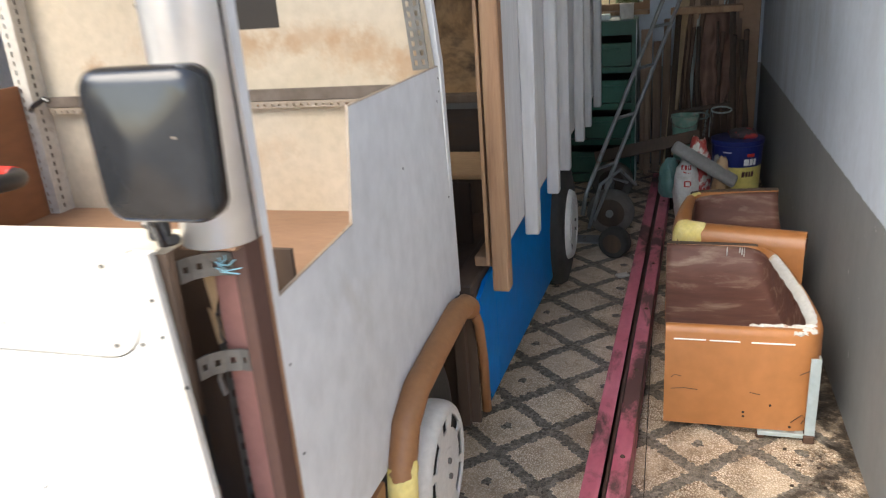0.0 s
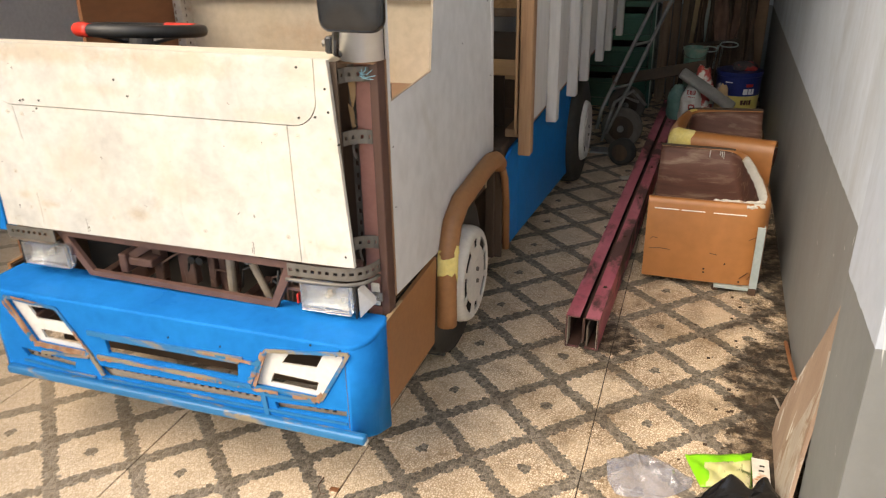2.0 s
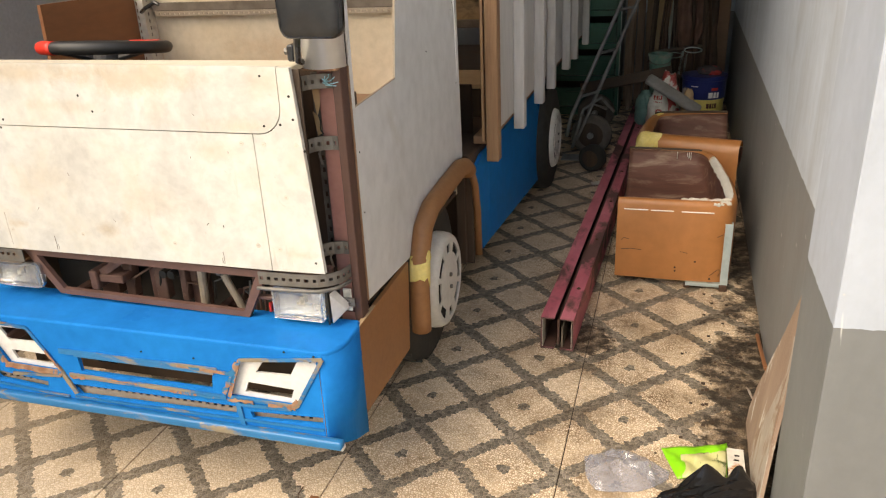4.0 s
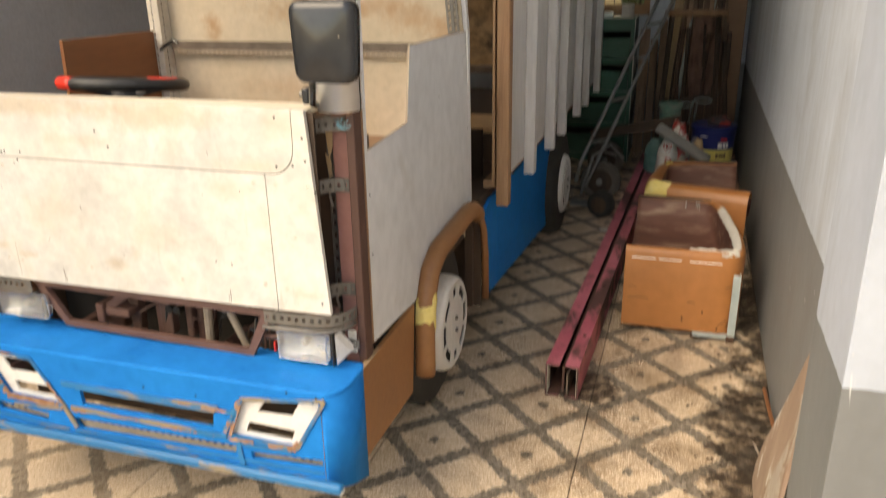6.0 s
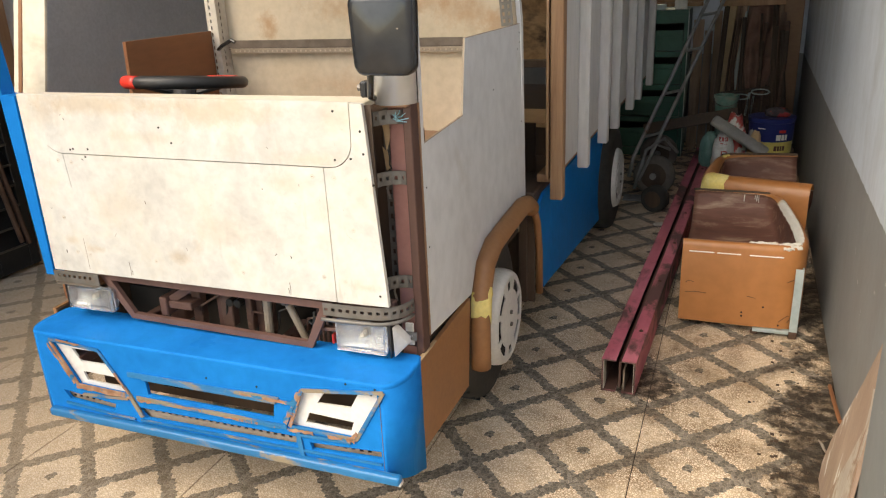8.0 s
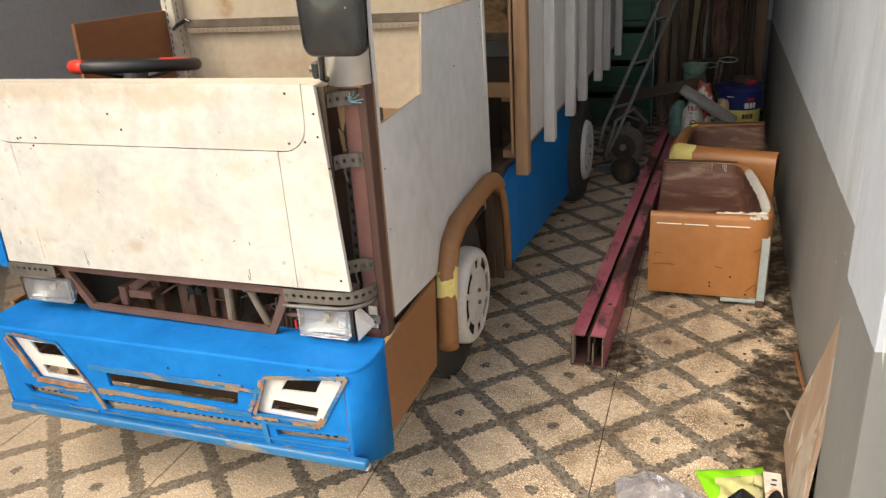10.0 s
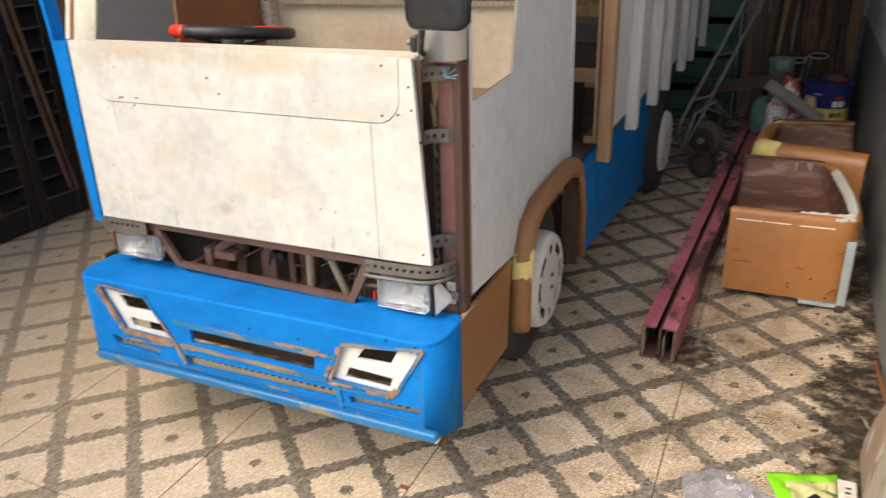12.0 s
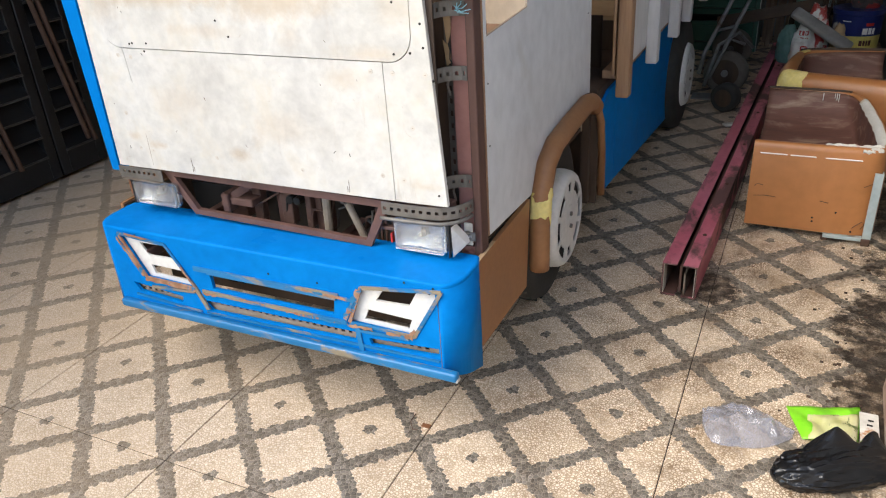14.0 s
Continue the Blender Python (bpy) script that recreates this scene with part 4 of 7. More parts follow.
def corner_strip():
    knots = [(-0.70, 0.698), (-0.63, 0.699), (-0.56, 0.704), (-0.53, 0.715), (-0.508, 0.735), (-0.496, 0.765), (-0.493, 0.80)]
    fine, _ = finer(knots, [0] * len(knots), 12)
    run, line = [0.0], []
    for p, q in zip(fine, fine[1:]):
        run.append(run[-1] + (q - p).length)
    for k in range(int(run[-1] / 0.0195) + 1):
        i = max(q for q in range(len(run)) if run[q] <= k * 0.0195)
        line.append(tuple(fine[i]))
    own = bmesh.new()
    for i in range(len(line) - 1):
        a, b = Vector(line[i]), Vector(line[i + 1])
        d = b - a
        for t0, t1, z0, z1 in ((0, 0.26, 0.608, 0.640), (0.74, 1, 0.608, 0.640), (0.26, 0.74, 0.608, 0.6205), (0.26, 0.74, 0.6285, 0.640)):
            p, q = a + d * t0, a + d * t1
            nrm = Vector((d.y, -d.x)).normalized() * 0.003
            vs = [own.verts.new((c.x, c.y, z)) for z in (z0, z1) for c in (p, q, q - nrm, p - nrm)]
            for f in ((0, 1, 2, 3), (4, 5, 6, 7), (0, 1, 5, 4), (1, 2, 6, 5), (2, 3, 7, 6), (3, 0, 4, 7)):
                own.faces.new([vs[k] for k in f])
    bmesh.ops.recalc_face_normals(own, faces=own.faces[:])
    bmesh.ops.remove_doubles(own, verts=own.verts[:], dist=0.0004)
    part("corner_strip", own, M_GALV, bus, "slotted steel strip bent round the corner")
    part("strip_lip", tube([(a - 0.002, c - 0.006, 0.6) for a, c in line], 0.005, 8), M_GALV, bus, "rolled steel lip", smooth=True)
    part("slotted_strip", plate(rect(-1.56, -1.40, 0.607, 0.641), slots(-1.55, -1.41, 0.627, 0.0185, 0.009, 0.008), 0.003, facing_front(0.70)), M_GALV, bus,
         "slotted steel strip above the headlight")


corner_strip()
part("strip_rail", box(-1.552, -1.405, 0.694, 0.706, 0.603, 0.6065, 0.001), M_RAIL_DARK, bus, "folded steel rail under the slotted strip")


def corner_column():
    """Open steel column at the front corner with short slotted clips, and the rolled windscreen post above it."""
    c = part("column", box(-0.540, -0.490, 0.800, 0.808, 0.44, 1.115, 0.002), M_COLUMN, bus, "pink oxide steel corner column")
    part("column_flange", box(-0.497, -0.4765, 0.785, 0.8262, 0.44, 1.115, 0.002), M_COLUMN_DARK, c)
    part("column_back", box(-0.62, -0.545, 0.83, 0.84, 0.5, 1.1, 0.002), M_DARK_WOOD, c)
    for z in (1.078, 0.938, 0.680):
        line = [(-0.556, 0.752), (-0.549, 0.770), (-0.534, 0.784), (-0.512, 0.791), (-0.498, 0.790)]
        own = bmesh.new()
        for i in range(4):
            a, b = Vector(line[i]), Vector(line[i + 1])
            d = b - a
            for t0, t1, z0, z1 in ((0, 0.34, -0.016, 0.016), (0.66, 1, -0.016, 0.016), (0.34, 0.66, -0.016, -0.0045), (0.34, 0.66, 0.0045, 0.016)):
                p, q = a + d * t0, a + d * t1
                nr = Vector((d.y, -d.x)).normalized() * 0.003
                vs = [own.verts.new((e.x, e.y, z + w)) for w in (z0, z1) for e in (p, q, q + nr, p + nr)]
                for f in ((0, 1, 2, 3), (4, 5, 6, 7), (0, 1, 5, 4), (1, 2, 6, 5), (2, 3, 7, 6), (3, 0, 4, 7)):
                    own.faces.new([vs[k] for k in f])
        bmesh.ops.recalc_face_normals(own, faces=own.faces[:])
        bmesh.ops.remove_doubles(own, verts=own.verts[:], dist=0.0004)
        part("slotted_clip", own, M_GALV, c, "bent slotted steel clip")
    knot = None
    for k in range(7):
        w = k * 0.9
        knot = tube([(-0.515, 0.785, 1.078), (-0.508 + 0.010 * math.cos(w), 0.778, 1.080 + 0.010 * math.sin(w)), (-0.494 + 0.016 * math.cos(w + 1), 0.775, 1.082 + 0.013 * math.sin(w + 0.6))],
                    0.0009, 5, knot)
    part("string_knot", knot, plain("blue_string", (0.25, 0.5, 0.6), 0.7), c, "pale blue string tied in a knot")
    part("hanging_scrap", plate([(-0.556, 1.062), (-0.533, 1.060), (-0.540, 1.02), (-0.549, 0.995)], [], 0.002, facing_front(0.800)), M_PLY_RAW, c, "torn triangular ply scrap")
    part("hanging_scrap", plate([(-0.562, 1.005), (-0.546, 0.990), (-0.544, 0.955), (-0.555, 0.948)], [], 0.002, facing_front(0.806)), M_PLY_RAW, c, "torn ply scrap")
    part("wire_end", tube([(-0.546, 0.80, 1.00), (-0.541, 0.797, 0.985), (-0.543, 0.798, 0.965), (-0.538, 0.80, 0.955)], 0.0014, 5), M_GRIP, c)
    part("slotted_angle", plate(rect(-0.566, -0.548, 0.66, 1.09), [rect(-0.561, -0.553, 0.675 + 0.03 * k, 0.688 + 0.03 * k) for k in range(13)], 0.003, facing_front(0.822)), M_GALV, c, "dark slotted steel angle")
    for z in (0.925, 0.667):
        part("bent_tab", tube([(-0.538, 0.786, z + 0.012), (-0.543, 0.778, z - 0.012), (-0.535, 0.774, z - 0.035)], 0.006, 6, flat=0.3), M_GALV, c)


corner_column()


def windscreen_post():
    own = lathe([(1.108, 0.0505), (2.20, 0.0485)], (-0.517, 0.805, 0), "z", 36)
    p = part("windscreen_post", own, M_ALU, bus, "post of rolled shiny aluminium sheet", smooth=True)
    part("post_seam", box(-0.468, -0.4658, 0.803, 0.807, 1.108, 2.20, 0.0003), M_DARK, p)
    for k in range(10):
        part("rivet", lathe([(-0.002, 0.003), (0.0015, 0.002)], (-0.5635 - 0.003, 0.79, 1.2 + 0.1 * k), "x", 6), M_SCREW, p)
    part("post_foot", box(-0.560, -0.478, 0.768, 0.848, 1.1025, 1.108, 0.002), M_SEAT_PLY, p)


windscreen_post()


def wing_mirror():
    own = bmesh.new()
    cx, cz, w, h = -0.457, 1.268, 0.134, 0.158
    rings = []
    for y, grow in ((0.6105, 0.05), (0.6105, 0.2), (0.6105, 0.36), (0.6105, 0.52), (0.6105, 0.66), (0.6105, 0.78), (0.6105, 0.88), (0.6142, 0.945), (0.620, 0.985), (0.630, 1.0), (0.646, 0.985), (0.650, 0.94)):
        loop = rounded(-w / 2 * grow, w / 2 * grow, -h / 2 * grow, h / 2 * grow, 0.022 * grow, 6)
        dome = 0.0095 if grow <= 0.88 and y < 0.612 else 0
        rings.append([own.verts.new((cx + a * (1 + 0.10 * b / h), y - dome * max(0, 1 - (2 * a / w / 0.88) ** 2) * max(0, 1 - (2 * b / h / 0.88) ** 2), cz + b)) for a, b in loop])
    for a, b in zip(rings, rings[1:]):
        for k in range(len(a)):
            own.faces.new((a[k], a[(k + 1) % len(a)], b[(k + 1) % len(a)], b[k]))
    own.faces.new(rings[0])
    own.faces.new(rings[-1][::-1])
    bmesh.ops.recalc_face_normals(own, faces=own.faces[:])
    m = part("wing_mirror", own, M_BLACK_PLASTIC, bus, "black plastic wing mirror housing", smooth=True)
    part("mirror_glass", box(cx - 0.056, cx + 0.056, 0.650, 0.653, cz - 0.066, cz + 0.066, 0.0), M_REFLECTOR, m)
    part("mirror_arm", tube([(-0.505, 0.66, 1.200), (-0.515, 0.675, 1.172), (-0.535, 0.71, 1.135), (-0.545, 0.745, 1.126)], 0.0075, 8), M_BLACK_PLASTIC, m)
    part("mirror_clamp", box(-0.566, -0.548, 0.72, 0.75, 1.13, 1.165, 0.004), M_BLACK_PLASTIC, m)
    part("clamp_bolt", lathe([(-0.575, 0.008), (-0.56, 0.008)], (0, 0.735, 1.150), "x", 6), M_GALV, m)
    part("paint_speck", lathe([(0.6055, 0.0016), (0.612, 0.0016)], (cx + 0.040, 0, cz + 0.012), "y", 6), M_RAIL_WARM, m)


wing_mirror()


def cab_sides():
    # right side board with the window cut out of it
    cut = [(0.832, 0.522), (1.175, 0.50), (1.255, 0.585), (1.66, 0.605), (1.748, 0.61), (1.70, 1.216), (1.160, 1.216), (1.123, 1.022), (0.850, 1.006), (0.862, 2.2), (0.832, 2.2)]
    s = part("side_board", plate(cut, [], 0.005, facing_side(XR - 0.005)), M_WHITE_SIDE, bus, "white primed side board with a cut-out window")
    part("board_edge", box(XR - 0.006, XR + 0.001, 0.8265, 0.8312, 0.522, 2.19, 0.0005), M_SEAT_PLY, s, "raw ply edge")
    for (a, b), (c, d) in (((0.850, 1.006), (1.123, 1.022)), ((1.123, 1.022), (1.160, 1.216)), ((1.160, 1.216), (1.70, 1.216))):
        part("window_edge", plate([(a - 0.001, b), (c - 0.001, d), (c - 0.001, d + 0.002), (a - 0.001, b + 0.002)], [], 0.0055, facing_side(XR - 0.0052)), M_RAIL_WARM, s)
    for y, z in ((0.85, 0.9), (0.85, 0.75), (1.40, 1.05), (1.67, 1.14), (1.69, 1.19), (1.69, 1.16), (1.71, 0.9)):
        part("screw", lathe([(-0.001, 0.0024), (0.001, 0.0024)], (XR, y, z), "x", 8), M_SCREW, s)
    left = [(0.80, 0.50), (1.74, 0.50), (1.70, 1.216), (1.22, 1.216), (1.21, 1.00), (0.90, 1.00), (0.85, 1.12), (1.135, 2.2), (1.09, 2.2), (0.80, 1.12)]
    t = part("side_board", plate(left, [], 0.012, facing_side(XL)), M_PLY_BROWN, bus, "brown plywood inside of the far side board")
    post = bmesh.new()
    vs = [post.verts.new(c) for z, y in ((1.10, 0.81), (2.2, 1.10)) for c in ((-1.674, y - 0.012, z), (-1.562, y - 0.012, z), (-1.562, y - 0.004, z), (-1.674, y - 0.004, z))]
    for f in ((0, 1, 2, 3), (4, 5, 6, 7), (0, 1, 5, 4), (1, 2, 6, 5), (2, 3, 7, 6), (3, 0, 4, 7)):
        post.faces.new([vs[i] for i in f])
    bmesh.ops.recalc_face_normals(post, faces=post.faces[:])
    part("corner_post", post, M_CREAM, bus, "cream board post of the far windscreen corner")
    # sloping white edge board behind the cab
    edge = bmesh.new()
    vs = [edge.verts.new(c) for z, x in ((0.63, XR), (1.216, XR - 0.005), (2.1, XR - 0.075)) for c in ((x - 0.05, 1.735, z), (x, 1.735, z), (x, 1.76, z), (x - 0.05, 1.76, z))]
    for f in ((0, 1, 2, 3), (8, 9, 10, 11), (0, 1, 5, 4), (1, 2, 6, 5), (2, 3, 7, 6), (3, 0, 4, 7), (4, 5, 9, 8), (5, 6, 10, 9), (6, 7, 11, 10), (7, 4, 8, 11)):
        edge.faces.new([vs[i] for i in f])
    bmesh.ops.recalc_face_normals(edge, faces=edge.faces[:])
    part("edge_board", edge, M_WHITE_SIDE, bus, "white edge board behind the cab")


cab_sides()


def partition():
    x0, x1 = XL + 0.014, XR - 0.016
    hole = [rect(-1.262, -0.874, 1.322, 1.560)]
    p = part("partition", plate([(x0, 0.50), (x1, 0.50), (x1, 1.20), (x1 - 0.09, 2.2), (x0, 2.2)], hole, 0.012, facing_front(Y_PART)), M_PARTITION, bus,
             "cream board partition with smoke-brown stains")
    part("hatch", box(-1.262, -0.874, Y_PART + 0.006, Y_PART + 0.012, 1.322, 1.560, 0), M_HATCH, p, "dark brown hatch opening")
    part("rail", box(-1.60, x1 - 0.01, Y_PART - 0.025, Y_PART - 0.022, 1.150, 1.178, 0.001), M_RAIL_DARK, p, "dark steel rail")
    part("rail_strip", plate(rect(-1.59, x1 - 0.012, 1.132, 1.1485), slots(-1.58, x1 - 0.02, 1.139, 0.02, 0.008, 0.006), 0.003, facing_front(Y_PART - 0.026)), M_RAIL_WARM, p, "slotted dusty strip")
    part("rail_flange", box(-1.60, x1 - 0.01, Y_PART - 0.022, Y_PART, 1.143, 1.147, 0.001), M_RAIL_DARK, p)
    part("rail_backing", box(-1.60, x1 - 0.01, Y_PART - 0.004, Y_PART - 0.001, 1.147, 1.176, 0), M_DARK_WOOD, p)
    # slotted uprights
    u = plate(rect(-1.655, -1.6125, 0.85, 2.2), [rect(-1.640, -1.634, 0.86 + 0.024 * i, 0.873 + 0.024 * i) for i in range(55)], 0.003, facing_front(Y_PART - 0.06))
    part("upright", u, M_GALV_CREAM, p, "cream slotted steel upright")
    u = plate(rect(Y_PART - 0.06, Y_PART - 0.001, 0.85, 2.2), [rect(Y_PART - 0.040, Y_PART - 0.032, 0.87 + 0.024 * i, 0.883 + 0.024 * i) for i in range(55)], 0.003, facing_side(-1.612))
    part("upright", u, M_GALV_CREAM, p, "cream slotted steel upright")
    part("upright_backing", box(-1.640, -1.620, Y_PART - 0.05, Y_PART - 0.01, 0.85, 2.2, 0), M_DARK_WOOD, p)
    own = plate(rect(-0.02, 0.02, 0, 1.0), [rect(q - 0.004, q + 0.004, 0.01 + 0.022 * i, 0.022 + 0.022 * i) for i in range(44) for q in (-0.009, 0.009)], 0.003, facing_front(0))
    turned(own, Matrix.Translation((-0.517, Y_PART - 0.02, 1.21)) @ Matrix.Rotation(radians(-4.6), 4, "Y"))
    part("upright", own, M_GALV, p, "dark slotted steel upright")
    part("handle_bar", tube([(-1.62, Y_PART - 0.06, 1.150), (-1.58, Y_PART - 0.09, 1.165), (-1.53, Y_PART - 0.10, 1.185), (-1.515, Y_PART - 0.10, 1.178)], 0.007, 8), M_BLACK_PLASTIC, p,
         "small black lever on the rail")
    part("roof_beam", box(-1.82, -1.585, Y_PART - 0.07, Y_PART + 0.03, 1.655, 1.70, 0.004), M_PLY_BROWN, bus, "brown roof beam end")
    part("seat_board", box(XL + 0.014, XR - 0.016, 1.16, Y_PART - 0.002, 0.842, 0.858, 0.002), M_SEAT_PLY, bus, "plain plywood seat board in the cab")
    part("cab_roof", box(XL - 0.02, XR + 0.02, 0.74, 1.80, 2.20, 2.23, 0.004), M_CREAM, bus, "cream board cab roof")
    part("cab_floor", box(XL + 0.014, XR - 0.016, 1.06, Y_PART - 0.002, 0.50, 0.515, 0.002), M_DARK_WOOD, bus)


partition()


def steering_wheel():
    tilt = Matrix.Translation((-1.250, 1.00, 1.122)) @ Matrix.Rotation(radians(-7), 4, "X")
    R = 0.154

    def arc(a0, a1, r, steps):
        return [tilt @ Vector((R * math.cos(radians(a0 + (a1 - a0) * i / steps)), R * math.sin(radians(a0 + (a1 - a0) * i / steps)), 0)) for i in range(steps + 1)]

    rim = part("steering_wheel", tube(arc(0, 360, R, 48)[:-1], 0.0165, 12, closed=True), M_GRIP, bus, "black steering wheel with red grips", smooth=True)
    for a, b in ((62, 104), (198, 258)):
        part("red_grip", tube(arc(a, b, R, 10), 0.0178, 12), M_RED, rim, "red grip", smooth=True)
    for a in (0, 120, 240):
        d = Vector((math.cos(radians(a)), math.sin(radians(a)), 0))
        part("spoke", tube([tilt @ (d * 0.03 - Vector((0, 0, 0.03))), tilt @ (d * R)], 0.009, 8), M_GRIP, rim)
    part("hub", turned(lathe([(-0.05, 0.045), (-0.02, 0.04), (-0.01, 0.025)], (0, 0, 0), "z", 20), tilt), M_GRIP, rim)
    part("steering_column", tube([tilt @ Vector((0, 0, -0.04)), tilt @ Vector((0, -0.02, -0.5))], 0.018, 10), M_STEEL_RED, rim)


steering_wheel()


def bumper():
    y, d = 0.600, 0.010
    outline = [(-1.555, 0.252), (-0.515, 0.258), (-0.515, 0.487), (-1.560, 0.487)]
    fog_r = [(-0.766, 0.343), (-0.584, 0.340), (-0.504, 0.480), (-0.722, 0.452)]
    fog_l = [(-1.441, 0.350), (-1.260, 0.346), (-1.344, 0.470), (-1.515, 0.480)]
    holes = [fog_r, fog_l, [(-1.201, 0.357), (-0.812, 0.356), (-0.806, 0.400), (-1.204, 0.400)],
             [(-1.222, 0.281), (-0.756, 0.290), (-0.752, 0.316), (-1.248, 0.312)], [(-0.710, 0.287), (-0.520, 0.297), (-0.520, 0.318), (-0.716, 0.306)],
             [(-1.486, 0.297), (-1.328, 0.287), (-1.322, 0.308), (-1.505, 0.324)]]
    b = part("bumper", plate(outline, holes, d, facing_front(y)), M_BLUE, bus, "bright blue painted bumper fascia with cut-outs")
    # rounded ends
    for sx, x_in, x_out in ((1, -0.516, -0.466), (-1, -1.556, -1.608)):
        line = [(x_in, y)]
        for q in range(0, 91, 10):
            line.append((x_in + (x_out - x_in) * math.sin(radians(q)), y + 0.075 * (1 - math.cos(radians(q)))))
        line.append((x_out, 0.735))
        own = bmesh.new()
        low = [own.verts.new((a, c, 0.246 - 0.40 * (c - y))) for a, c in line]
        top = [own.verts.new((a, c, 0.487)) for a, c in line]
        for i in range(len(line) - 1):
            own.faces.new((low[i], low[i + 1], top[i + 1], top[i]))
        out = bmesh.ops.extrude_face_region(own, geom=own.faces[:])
        moved = [g for g in out["geom"] if isinstance(g, bmesh.types.BMVert)]
        for v in moved:
            v.co.x -= sx * 0.008
            v.co.y += 0.006
        bmesh.ops.recalc_face_normals(own, faces=own.faces[:])
        part("rounded_end", own, M_BLUE, b, smooth=True)
    # top ledge, rising a little to the back
    arc_r = [(-0.516 + 0.050 * math.sin(radians(q)), 0.60 + 0.075 * (1 - math.cos(radians(q)))) for q in range(0, 91, 10)]
    arc_l = [(-1.556 - 0.052 * math.sin(radians(q)), 0.60 + 0.075 * (1 - math.cos(radians(q)))) for q in range(0, 91, 10)]
    loop = arc_r + [(-0.466, 0.735), (-0.476, 0.765), (-1.602, 0.768), (-1.608, 0.735)] + arc_l[::-1]
    own = plate(loop, [], 0.010, Matrix.Translation((0, 0, 0.487)))
    rim = [e for e in own.edges if len(e.link_faces) == 2 and e.calc_face_angle() > 0.8 and min(v.co.z for v in e.verts) > 0.49 and min(v.co.y for v in e.verts) < 0.76]
    bmesh.ops.bevel(own, geom=rim, offset=0.007, segments=3, affect="EDGES", profile=0.5)
    part("top_ledge", own, M_BLUE, b)
    # lower lip and trims
    part("lower_lip", box(-1.558, -0.470, 0.580, 0.604, 0.240, 0.266, 0.008, segments=3), M_BLUE_WORN, b, "worn blue lower lip")
    part("lip_chip", box(-0.480, -0.469, 0.583, 0.604, 0.239, 0.252, 0.003), M_FOAM, b)

    level = [0.0]

    def strip(p, q, w, name="trim", mat=M_BLUE_WORN):
        p, q = Vector(p), Vector(q)
        dd = (q - p).normalized()
        nn = Vector((-dd.y, dd.x)) * w / 2
        level[0] += 0.00009
        part(name, plate([tuple(p - nn), tuple(q - nn), tuple(q + nn), tuple(p + nn)], [], 0.0035 + level[0], facing_front(y - 0.0038 - level[0])), mat, b)

    for lp in (fog_r, fog_l):
        for i in range(4):
            inner = i in ((3,) if lp is fog_r else (0, 3))
            strip(lp[i], lp[(i + 1) % 4], 0.009 if inner else 0.009, "cut_edge", M_BARE if inner else M_BLUE_WORN)
    strip((-1.256, 0.412), (-0.79, 0.414), 0.014)
    strip((-0.85, 0.413), (-0.765, 0.411), 0.007, "cut_edge", M_BARE)
    strip((-1.24, 0.342), (-0.775, 0.340), 0.012)
    strip((-0.93, 0.338), (-0.80, 0.336), 0.005, "cut_edge", M_BARE)
    part("seam", box(-0.5160, -0.5148, y - 0.0008, y + 0.001, 0.262, 0.478, 0), M_RAIL_DARK, b)
    strip((-1.21, 0.4045), (-0.80, 0.4045), 0.006)
    strip((-1.50, 0.286), (-1.26, 0.272), 0.006)
    strip((-1.24, 0.274), (-0.52, 0.284), 0.006)
    strip((-1.265, 0.350), (-1.232, 0.285), 0.013)
    strip((-0.745, 0.335), (-0.738, 0.265), 0.013)
    strip((-1.43, 0.322), (-1.27, 0.335), 0.008)
    strip((-0.75, 0.325), (-0.60, 0.330), 0.008)
    # filler rubbed bare round the cut-outs
    rnd = random.Random(8)

    def rubbed(p, q, w, steps=9):
        p, q = Vector(p), Vector(q)
        nn = Vector((p.y - q.y, q.x - p.x)).normalized()
        up = [p.lerp(q, i / steps) + nn * w * rnd.uniform(0.25, 1.0) for i in range(steps + 1)]
        down = [p.lerp(q, i / steps) - nn * w * rnd.uniform(0.25, 1.0) for i in range(steps + 1)]
        level[0] += 0.00009
        part("rubbed_patch", plate([tuple(v) for v in down + up[::-1]], [], 0.0008, facing_front(y - 0.0042 - level[0])), M_BARE, b)

    for p, q, w in (((-0.778, 0.352), (-0.728, 0.446), 0.010), ((-0.772, 0.336), (-0.70, 0.338), 0.007), ((-0.66, 0.337), (-0.588, 0.336), 0.006), ((-0.606, 0.338), (-0.578, 0.360), 0.008),
                    ((-0.90, 0.414), (-0.735, 0.412), 0.006), ((-0.96, 0.338), (-0.79, 0.336), 0.005), ((-1.11, 0.345), (-1.03, 0.343), 0.004), ((-1.522, 0.470), (-1.448, 0.356), 0.007),
                    ((-1.446, 0.346), (-1.262, 0.342), 0.007), ((-1.505, 0.484), (-1.40, 0.478), 0.005), ((-1.262, 0.35), (-1.30, 0.41), 0.005), ((-1.235, 0.338), (-1.19, 0.340), 0.006)):
        rubbed(p, q, w)
    # white lamp plates in the two openings
    for pts, cuts in ((fog_r, ([(-0.690, 0.415), (-0.598, 0.418), (-0.574, 0.462), (-0.662, 0.455)], [(-0.728, 0.354), (-0.604, 0.351), (-0.594, 0.379), (-0.715, 0.384)])),
                      (fog_l, ([(-1.428, 0.418), (-1.340, 0.420), (-1.362, 0.456), (-1.452, 0.455)], [(-1.418, 0.361), (-1.288, 0.357), (-1.306, 0.386), (-1.428, 0.388)]))):
        part("lamp_plate", plate(pts, cuts, 0.006, facing_front(y + 0.011)), M_WHEEL_WHITE, b, "white plate with two lamp cut-outs")
